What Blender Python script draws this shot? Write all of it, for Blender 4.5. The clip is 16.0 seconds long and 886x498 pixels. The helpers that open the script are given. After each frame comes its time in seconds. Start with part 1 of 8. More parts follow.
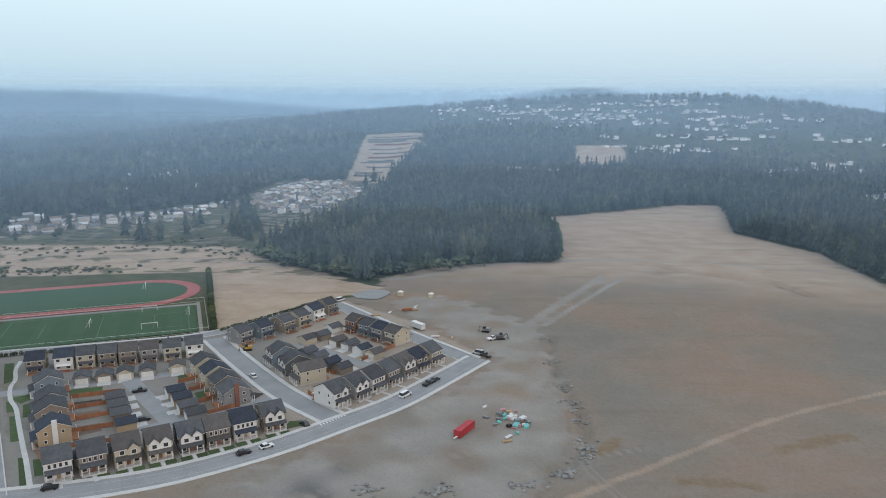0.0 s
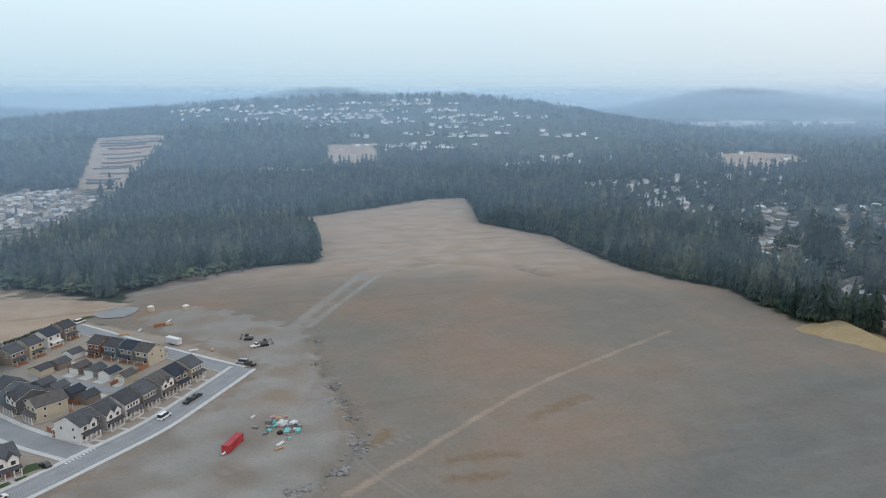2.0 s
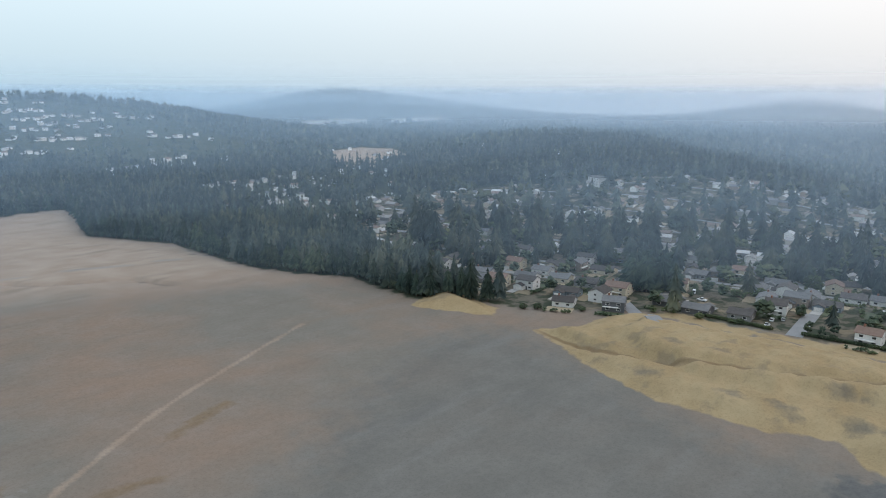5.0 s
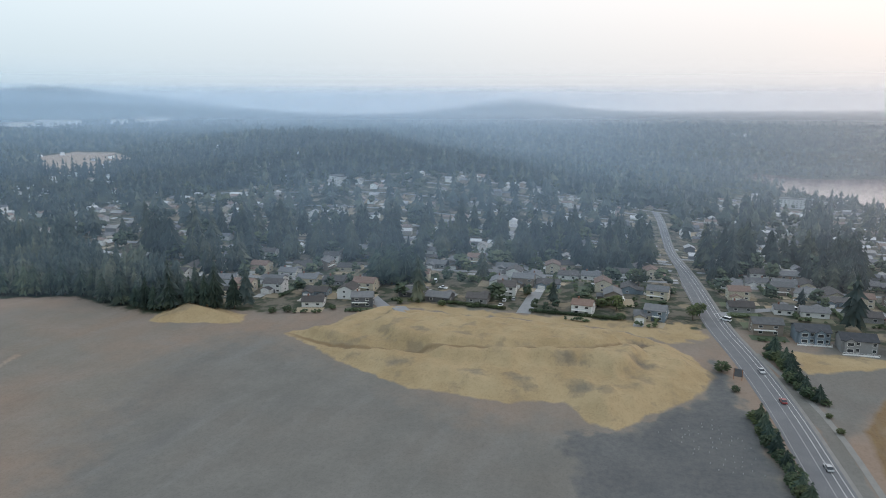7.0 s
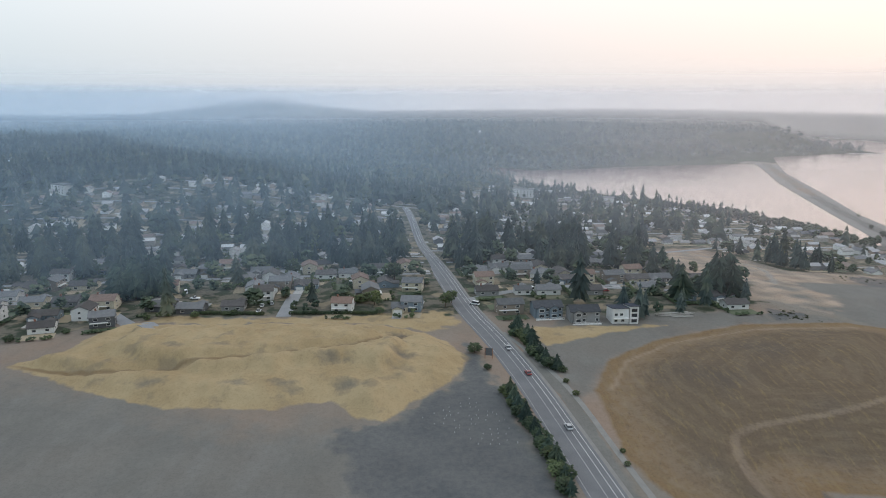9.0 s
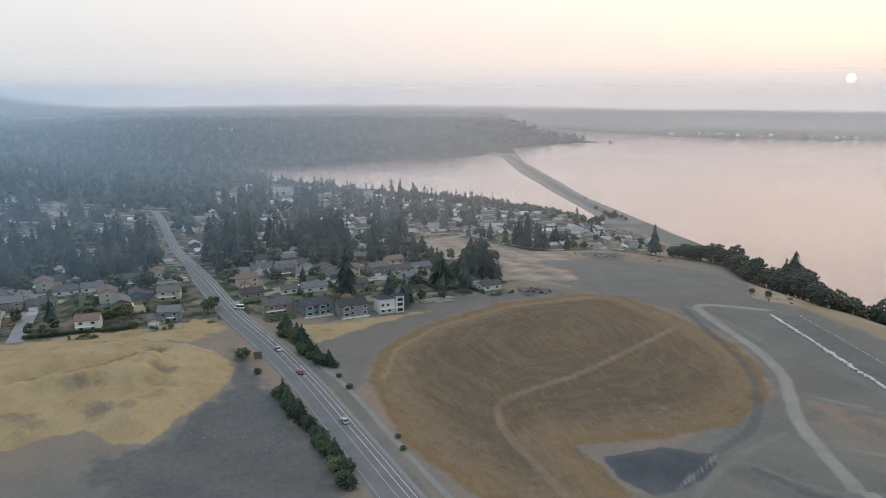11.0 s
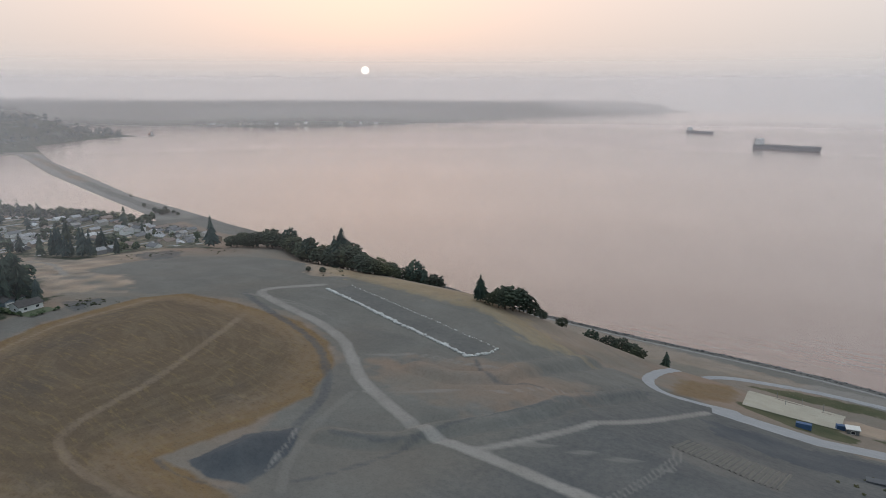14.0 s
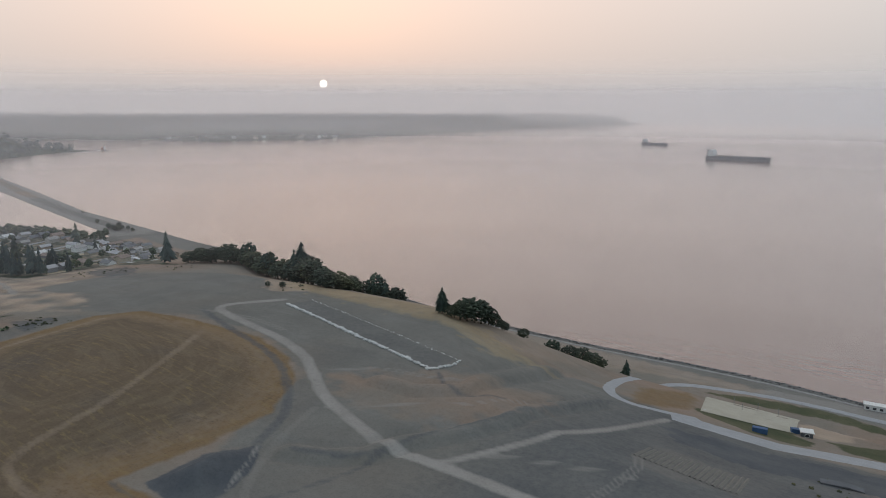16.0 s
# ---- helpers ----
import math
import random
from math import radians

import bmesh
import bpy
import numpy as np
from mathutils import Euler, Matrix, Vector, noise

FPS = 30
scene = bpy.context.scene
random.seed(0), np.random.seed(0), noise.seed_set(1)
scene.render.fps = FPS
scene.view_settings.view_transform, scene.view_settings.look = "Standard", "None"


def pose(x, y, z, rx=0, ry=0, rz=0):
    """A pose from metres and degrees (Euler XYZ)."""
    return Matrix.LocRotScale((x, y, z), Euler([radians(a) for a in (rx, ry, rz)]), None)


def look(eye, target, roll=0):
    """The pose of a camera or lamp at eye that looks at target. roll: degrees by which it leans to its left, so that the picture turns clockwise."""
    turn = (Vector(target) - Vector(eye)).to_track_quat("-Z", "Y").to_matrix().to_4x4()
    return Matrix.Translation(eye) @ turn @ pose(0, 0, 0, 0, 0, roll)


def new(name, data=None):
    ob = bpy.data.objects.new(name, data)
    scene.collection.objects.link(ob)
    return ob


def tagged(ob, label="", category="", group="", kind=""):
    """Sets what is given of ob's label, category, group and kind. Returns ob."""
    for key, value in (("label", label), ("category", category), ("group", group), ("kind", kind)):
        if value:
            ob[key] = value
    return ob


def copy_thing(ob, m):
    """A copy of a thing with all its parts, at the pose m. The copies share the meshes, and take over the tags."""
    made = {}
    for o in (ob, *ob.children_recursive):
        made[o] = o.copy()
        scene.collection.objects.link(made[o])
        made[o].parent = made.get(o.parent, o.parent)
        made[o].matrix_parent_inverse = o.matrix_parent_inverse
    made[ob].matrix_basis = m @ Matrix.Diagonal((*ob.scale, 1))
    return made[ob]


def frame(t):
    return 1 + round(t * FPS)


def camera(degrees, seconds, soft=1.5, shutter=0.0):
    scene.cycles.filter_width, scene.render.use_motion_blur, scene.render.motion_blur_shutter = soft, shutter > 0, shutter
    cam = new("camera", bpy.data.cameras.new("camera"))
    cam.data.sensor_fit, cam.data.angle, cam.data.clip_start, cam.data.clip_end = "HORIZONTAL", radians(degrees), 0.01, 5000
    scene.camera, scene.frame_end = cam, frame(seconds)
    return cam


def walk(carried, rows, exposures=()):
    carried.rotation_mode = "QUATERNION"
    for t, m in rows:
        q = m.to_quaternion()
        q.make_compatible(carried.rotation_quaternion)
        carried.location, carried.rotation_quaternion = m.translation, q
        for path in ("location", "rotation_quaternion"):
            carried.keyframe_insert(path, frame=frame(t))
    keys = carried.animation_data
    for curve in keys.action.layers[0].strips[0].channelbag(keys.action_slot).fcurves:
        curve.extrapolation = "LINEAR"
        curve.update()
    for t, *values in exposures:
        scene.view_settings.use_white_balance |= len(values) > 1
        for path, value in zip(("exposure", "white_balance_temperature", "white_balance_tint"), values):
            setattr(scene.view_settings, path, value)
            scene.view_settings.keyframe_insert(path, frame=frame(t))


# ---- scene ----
EYE = (0.0, 0.0, 105.0)  # a hovering camera, 105 m over the plateau and 165 m over the sea
cam = camera(63.11, 16.0, 1.0)
TURNS = [  # seconds, heading, pitch, roll
    (0.0, -0.0, -11.59, 0.1),
    (0.5, -4.84, -11.59, 0.03),
    (1.0, -9.72, -11.6, -0.02),
    (1.5, -14.51, -11.59, -0.01),
    (2.0, -19.34, -11.62, -0.05),
    (2.5, -24.13, -11.63, -0.08),
    (3.0, -28.94, -11.65, -0.11),
    (3.5, -33.68, -11.64, -0.13),
    (4.0, -38.5, -11.65, -0.09),
    (6.5, -64.67, -11.7, 0.07),
    (7.0, -69.36, -11.7, 0.08),
    (7.5, -74.12, -11.7, 0.06),
    (8.0, -78.97, -11.7, 0.04),
    (8.5, -84.0, -11.71, 0.03),
    (9.0, -88.98, -11.72, 0.01),
    (11.5, -112.93, -12.32, 0.01),
    (12.0, -118.03, -12.63, 0.03),
    (12.5, -123.07, -12.64, 0.06),
    (13.0, -129.1, -12.65, 0.1),
    (13.5, -135.33, -12.7, 0.04),
    (14.0, -142.79, -12.75, 0.01),
    (14.5, -147.32, -12.79, -0.14),
    (15.0, -146.85, -12.75, -0.1),
    (15.5, -146.36, -12.48, -0.09),
    (16.0, -145.96, -11.75, -0.08),
]
walk(cam, [(t, pose(*EYE, 90 + pitch, 0, yaw) @ pose(0, 0, 0, 0, 0, roll)) for t, yaw, pitch, roll in TURNS],
     exposures=[(0, 0.28), (4, 0.30), (7, 0.27), (9, 0.22), (11.5, 0.09), (13, -0.08), (16, -0.34)])

# ---- sky and sun: a smoky sky, with the low sun a pale disc in it ----
SUN_AZ, SUN_EL = 136.8, 1.15  # degrees from north (y) towards east (x), and over the horizon
SUN_DIR = Vector((math.sin(radians(SUN_AZ)) * math.cos(radians(SUN_EL)), math.cos(radians(SUN_AZ)) * math.cos(radians(SUN_EL)), math.sin(radians(SUN_EL))))


def build_world():
    world = bpy.data.worlds.new("smoky_sky")
    scene.world = world
    world.use_nodes = True
    nt = world.node_tree
    nt.nodes.clear()
    n = lambda kind, **kw: make_node(nt, kind, **kw)
    link = nt.links.new
    co = n("ShaderNodeTexCoord")
    norm = n("ShaderNodeVectorMath", operation="NORMALIZE")
    link(co.outputs["Generated"], norm.inputs[0])
    sep = n("ShaderNodeSeparateXYZ")
    link(norm.outputs[0], sep.inputs[0])
    # away from the sun: blue-grey haze at the horizon, paler above
    cool = ramp(nt, map01(nt, sep.outputs["Z"]), [(0.0, (0.30, 0.40, 0.48)), (0.49, (0.37, 0.50, 0.59)), (0.503, (0.40, 0.545, 0.64)), (0.511, (0.43, 0.575, 0.67)),
                                                  (0.53, (0.48, 0.63, 0.72)), (0.57, (0.58, 0.73, 0.82)), (0.654, (0.68, 0.81, 0.90)), (1.0, (0.62, 0.76, 0.92))])
    warm = ramp(nt, map01(nt, sep.outputs["Z"]), [(0.0, (0.46, 0.43, 0.44)), (0.49, (0.66, 0.60, 0.57)), (0.503, (0.72, 0.66, 0.64)), (0.52, (0.89, 0.765, 0.70)),
                                                  (0.56, (1.02, 0.86, 0.79)), (0.60, (1.06, 0.93, 0.865)), (0.66, (1.08, 0.99, 0.93)), (1.0, (0.85, 0.90, 1.0))])
    dot = n("ShaderNodeVectorMath", operation="DOT_PRODUCT")
    link(norm.outputs[0], dot.inputs[0])
    dot.inputs[1].default_value = SUN_DIR
    side = ramp(nt, map01(nt, dot.outputs["Value"]), [(0.0, (0, 0, 0)), (0.30, (0.08,) * 3), (0.60, (0.30,) * 3), (0.86, (0.62,) * 3), (1.0, (1, 1, 1))])
    mix = mix_colour(nt, side, cool, warm)
    sky = n("ShaderNodeTexSky", sky_type="NISHITA", sun_disc=False, sun_elevation=radians(SUN_EL), sun_rotation=radians(SUN_AZ), dust_density=6.0)
    back = n("ShaderNodeBackground")
    link(mix, back.inputs["Color"])
    back.inputs["Strength"].default_value = 1.0
    clear = n("ShaderNodeBackground")
    link(sky.outputs[0], clear.inputs["Color"])
    clear.inputs["Strength"].default_value = 0.05
    disc = n("ShaderNodeMath", operation="GREATER_THAN")
    link(dot.outputs["Value"], disc.inputs[0])
    disc.inputs[1].default_value = math.cos(radians(0.27))
    orb = n("ShaderNodeBackground")
    orb.inputs["Color"].default_value = (1.0, 0.93, 0.80, 1)
    scale = n("ShaderNodeMath", operation="MULTIPLY")
    link(disc.outputs[0], scale.inputs[0])
    scale.inputs[1].default_value = 2.4
    link(scale.outputs[0], orb.inputs["Strength"])
    add = n("ShaderNodeAddShader")
    link(back.outputs[0], add.inputs[0])
    link(clear.outputs[0], add.inputs[1])
    add2 = n("ShaderNodeAddShader")
    link(add.outputs[0], add2.inputs[0])
    link(orb.outputs[0], add2.inputs[1])
    out = n("ShaderNodeOutputWorld")
    link(add2.outputs[0], out.inputs["Surface"])


def make_node(nt, kind, **kw):
    node = nt.nodes.new(kind)
    for key, value in kw.items():
        setattr(node, key, value)
    return node


def ramp(nt, value, stops):
    """A colour ramp; a value of -1 to 1 (a sine) is first brought to 0 to 1 where the stops say so."""
    node = nt.nodes.new("ShaderNodeValToRGB")
    els = node.color_ramp.elements
    while len(els) < len(stops):
        els.new(0.5)
    for el, (at, col) in zip(els, stops):
        el.position = at
        el.color = (*col, 1)
    nt.links.new(value, node.inputs[0])
    return node.outputs[0]


def map01(nt, value):
    node = nt.nodes.new("ShaderNodeMath")
    node.operation = "MULTIPLY_ADD"
    nt.links.new(value, node.inputs[0])
    node.inputs[1].default_value = node.inputs[2].default_value = 0.5
    return node.outputs[0]


def mix_colour(nt, fac, a, b, mode="MIX"):
    node = nt.nodes.new("ShaderNodeMix")
    node.data_type, node.blend_type = "RGBA", mode
    for socket, value in ((node.inputs[0], fac), (node.inputs[6], a), (node.inputs[7], b)):
        if isinstance(value, bpy.types.NodeSocket):
            nt.links.new(value, socket)
        elif isinstance(value, (int, float)):
            socket.default_value = value
        else:
            socket.default_value = (*value, 1)
    return node.outputs[2]


build_world()
sun = new("sun", bpy.data.lights.new("sun", "SUN"))
sun.data.energy, sun.data.angle, sun.data.color = 0.6, radians(140), (1.0, 0.84, 0.76)
sun.matrix_world = look(SUN_DIR * 3000, (0, 0, 0))

# ---- the lie of the land ----
SEA_Z = -60.0
SEA = [(-4000, -400), (-600, -430), (0, -437), (62, -447), (169, -447), (246, -451), (314, -460), (363, -472), (540, -508), (732, -533), (824, -551),
       (1052, -590), (1336, -669), (1657, -753), (2122, -919), (2274, -1187), (2290, -1330), (2676, -1346), (3215, -1360), (3300, -1420),
       (2718, -1787), (2391, -1880), (2161, -2169), (2070, -2475), (2020, -3000), (1971, -3602), (1500, -4900), (1500, -5400), (-4000, -5400)]
LAGOON = [(1903, -781), (1444, -643), (1135, -568), (870, -506), (822, -490), (985, -442), (1130, -362), (1210, -248), (1430, -126), (1770, -47),
          (1790, -100), (1710, -180), (1730, -259), (1798, -394), (1863, -577)]


def inside_distance(poly, x, y):
    """Metres to the outline of a polygon, positive inside it."""
    pts = np.array(poly, float)
    best = np.full(np.shape(x), 1e12)
    inside = np.zeros(np.shape(x), bool)
    for (ax, ay), (bx, by) in zip(pts, np.roll(pts, -1, axis=0)):
        ex, ey = bx - ax, by - ay
        u = np.clip(((x - ax) * ex + (y - ay) * ey) / (ex * ex + ey * ey), 0, 1)
        best = np.minimum(best, (x - ax - u * ex) ** 2 + (y - ay - u * ey) ** 2)
        if ey:
            inside ^= ((ay > y) != (by > y)) & (x < (y - ay) / ey * ex + ax)
    return np.where(inside, 1, -1) * np.sqrt(best)


def line_distance(line, x, y):
    best = np.full(np.shape(x), 1e12)
    for (ax, ay), (bx, by) in zip(line, line[1:]):
        ex, ey = bx - ax, by - ay
        u = np.clip(((x - ax) * ex + (y - ay) * ey) / (ex * ex + ey * ey), 0, 1)
        best = np.minimum(best, (x - ax - u * ex) ** 2 + (y - ay - u * ey) ** 2)
    return np.sqrt(best)


def step(a, b, v):
    u = np.clip((v - a) / (b - a), 0, 1)
    return u * u * (3 - 2 * u)


def bump(x, y, cx, cy, sx, sy, turn=0):
    c, s = math.cos(radians(turn)), math.sin(radians(turn))
    u, v = (x - cx) * c + (y - cy) * s, -(x - cx) * s + (y - cy) * c
    return np.exp(-0.5 * ((u / sx) ** 2 + (v / sy) ** 2))


def waves(x, y, size, seed=0.0):
    """Smooth unevenness of about -1 to 1 with features of that many metres."""
    k = 2 * math.pi / size
    return (np.sin(k * (0.8 * x + 0.6 * y) + seed) * np.cos(k * (0.5 * x - 0.9 * y) * 1.27 + 2.1 * seed)
            + 0.5 * np.sin(k * 2.1 * (0.3 * x + 1.0 * y) + 3.7 * seed) * np.cos(k * 1.9 * (1.0 * x - 0.2 * y) + seed)) / 1.3


MOUND = [(258, 157), (247, 138), (232, 102), (232, 63), (240, 44), (225, 33), (223, 24), (246, 10), (263, -1), (284, -6), (303, 4), (316, 14), (326, 35), (327, 75), (323, 117), (326, 149), (315, 163), (286, 166), (270, 180)]
SMALL_MOUND = [(261, 251), (285, 257), (298, 251), (287, 214), (276, 206)]
DOME = [(251, -52), (283, -64), (308, -90), (331, -136), (336, -188), (324, -206), (288, -211), (244, -211), (212, -199), (192, -183), (178, -157), (177, -130), (182, -101), (166, -102), (140, -101), (155, -66), (198, -52)]
PILE = [(172, -106), (172, -126), (162, -140), (151, -124), (149, -108), (160, -104)]
POND = [(-53, 388), (-40, 400), (-27, 393), (-29, 381), (-44, 376)]


GULLY = [(50, 318), (44, 280), (45, 258), (47, 240), (47, 226), (45.5, 210), (40, 200), (34, 193), (22, 187)]   # the ragged edge between gravel and field
TRENCH = [(142, 467), (150, 452), (172, 435), (196, 423), (201, 402), (205, 389)]   # a cut bank across the top of the field
BANKS = [[(153, -142), (142, -146), (132, -153), (128.5, -164), (117, -180), (108, -199), (104, -240), (102, -265)], [(166, -202), (149, -202), (134, -213), (135, -250), (137, -296)]]   # low banks across the graded land
TERRACE_CUT = [(272, 181), (264, 158), (259, 133), (262, 102), (266, 79), (273, 60), (280, 38), (304, 22)]  # the path cut into the mound


def ground_height(x, y):
    x, y = np.asarray(x, float), np.asarray(y, float)
    r = np.hypot(x, y)
    z = np.zeros_like(r)
    z += 99 * bump(x, y, 330, 1900, 520, 430) + 36 * bump(x, y, 800, 1680, 260, 320)                     # the built-up hill
    z += 14 * bump(x, y, -420, 1750, 260, 300) + 12 * bump(x, y, 110, 1240, 110, 90)
    z += 46 * bump(x, y, 930, 500, 130, 330, -35) * step(560, 800, r)   # the wooded ridge behind the suburb
    z += 150 * bump(x, y, -2200, 4000, 1100, 450, 20)              # far wooded ridges
    z += 34 * bump(x, y, -1600, 2900, 900, 350, 25)
    z += 150 * bump(x, y, 770, 4500, 420, 250) + 55 * bump(x, y, 1500, 4600, 1100, 300, -20)
    z += 150 * bump(x, y, 3000, 3550, 330, 380, 40) + 70 * bump(x, y, 3500, 3000, 350, 380, 40)
    z += 90 * bump(x, y, 4350, 1180, 330, 300)
    z -= 48 * bump(x, y, 1300, -250, 560, 430) * step(360, 640, r)                     # the low land round the lagoon
    z += 15 * bump(x, y, 2500, -250, 480, 560) + 16 * bump(x, y, 1700, 700, 400, 260)
    z += 34 * bump(x, y, 4700, -1200, 500, 1500) + 6 * bump(x, y, 3300, -3300, 700, 700)
    z -= 22 * bump(x, y, 2350, -2300, 420, 700)
    z -= 6 * step(700, 2500, r) + 10 * bump(x, y, -350, 750, 300, 220)
    # the old pit, which falls to the beach
    fall = np.clip((-y - 178 - 0.42 * np.clip(x - 40, 0, 90) - 1.1 * np.clip(x - 130, 0, 70)) / 185, 0, 1)
    z -= 52 * (0.9 * fall + 0.1 * fall * fall * (3 - 2 * fall)) * step(420, 330, x) * step(-900, -300, -np.abs(y + 400))
    z += 2.0 * waves(x, y, 420, 1.0) * step(450, 900, r)
    z -= 1.3 * step(3.2, 0.4, line_distance(GULLY, x, y) + 0.8 * waves(x, y, 13, 0.4))
    z -= 2.6 * step(5.0, 0.8, line_distance(TRENCH, x, y) + 0.8 * waves(x, y, 19, 1.4))
    for bank in BANKS:
        off = line_distance(bank, x, y) + 0.5 * waves(x, y, 15, 0.2)
        z += 1.3 * step(5.0, 1.0, off) - 0.9 * step(3.0, 0.0, np.abs(off - 6.0))
    # mounds
    within = inside_distance(MOUND, x, y)
    z += 4.6 * step(-1, 13, within) + 4.6 * step(22, 31, within + 2.5 * waves(x, y, 40, 0.3)) - 2.2 * step(5.0, 1.5, line_distance(TERRACE_CUT, x, y)) * step(0, 8, within) + 0.7 * waves(x, y, 17, 0.9) * step(0, 10, within)
    z += 5.0 * step(-1, 16, inside_distance(SMALL_MOUND, x, y))
    z += 7.0 * step(-2, 55, inside_distance(DOME, x, y))
    z += 5.0 * step(-0.5, 12, inside_distance(PILE, x, y))
    z -= 0.3 * step(0, 4, inside_distance(POND, x, y))
    wet = np.maximum(inside_distance(SEA, x, y), inside_distance(LAGOON, x, y))
    shore = SEA_Z - 0.05 - 0.07 * wet + 0.55 * np.maximum(0, -wet - 62)
    shore = np.where(x > 500, SEA_Z - 0.05 - np.where(wet > 0, 0.07, 0.06) * wet + 0.5 * np.maximum(0, -wet - 120), shore)
    return np.maximum(np.minimum(z, shore), -75)

# ---- materials ----
def surface(name, colours, size=1.0, fine=8.0, rough=0.85, relief=0.15, metal=0.0, vary=0.0, spec=0.3, thin=False):
    """A plain material: two colours mixed by coarse and fine noise of real size (metres), with relief, and a shade that varies from object to object."""
    m = bpy.data.materials.new(name)
    m.use_nodes = True
    nt = m.node_tree
    b = nt.nodes["Principled BSDF"]
    co = nt.nodes.new("ShaderNodeTexCoord")
    coarse = make_node(nt, "ShaderNodeTexNoise")
    coarse.inputs["Scale"].default_value, coarse.inputs["Detail"].default_value = 1 / size, 4
    grain = make_node(nt, "ShaderNodeTexNoise")
    grain.inputs["Scale"].default_value, grain.inputs["Detail"].default_value = fine, 2
    nt.links.new(co.outputs["Object"], coarse.inputs["Vector"])
    nt.links.new(co.outputs["Object"], grain.inputs["Vector"])
    base = mix_colour(nt, ramp(nt, coarse.outputs["Fac"], [(0.32, (0, 0, 0)), (0.68, (1, 1, 1))]), colours[0], colours[1])
    base = mix_colour(nt, ramp(nt, grain.outputs["Fac"], [(0.35, (0, 0, 0)), (0.75, (0.45,) * 3)]), base, tuple(0.6 * c for c in colours[0]))
    if vary:
        info = nt.nodes.new("ShaderNodeObjectInfo")
        shade = ramp(nt, info.outputs["Random"], [(0, (1 - vary,) * 3), (1, (1 + vary * 0.6,) * 3)])
        base = mix_colour(nt, 1.0, base, shade, "MULTIPLY")
    nt.links.new(base, b.inputs["Base Color"])
    b.inputs["Roughness"].default_value, b.inputs["Metallic"].default_value = rough, metal
    b.inputs["Specular IOR Level"].default_value = spec
    if relief:
        bp = nt.nodes.new("ShaderNodeBump")
        bp.inputs["Strength"].default_value, bp.inputs["Distance"].default_value = relief, 0.05
        nt.links.new(grain.outputs["Fac"], bp.inputs["Height"])
        nt.links.new(bp.outputs[0], b.inputs["Normal"])
    return m


def foliage(name, dark, light, vary=0.35):
    """Leaves or needles: the colour varies from clump to clump and from tree to tree, and a little light comes through."""
    m = bpy.data.materials.new(name)
    m.use_nodes = True
    nt = m.node_tree
    b = nt.nodes["Principled BSDF"]
    geo = nt.nodes.new("ShaderNodeNewGeometry")
    info = nt.nodes.new("ShaderNodeObjectInfo")
    base = mix_colour(nt, geo.outputs["Random Per Island"], dark, light)
    base = mix_colour(nt, 1.0, base, ramp(nt, info.outputs["Random"], [(0, (1 - vary,) * 3), (1, (1 + vary,) * 3)]), "MULTIPLY")
    stand = make_node(nt, "ShaderNodeTexNoise")  # stands of paler, browner trees
    stand.inputs["Scale"].default_value, stand.inputs["Detail"].default_value = 0.035, 5
    nt.links.new(geo.outputs["Position"], stand.inputs["Vector"])
    base = mix_colour(nt, 1.0, base, ramp(nt, stand.outputs["Fac"], [(0.36, (0.72, 0.78, 0.86)), (0.52, (1, 1, 1)), (0.64, (1.55, 1.35, 1.10))]), "MULTIPLY")
    nt.links.new(base, b.inputs["Base Color"])
    b.inputs["Roughness"].default_value, b.inputs["Specular IOR Level"].default_value = 0.75, 0.2
    return m


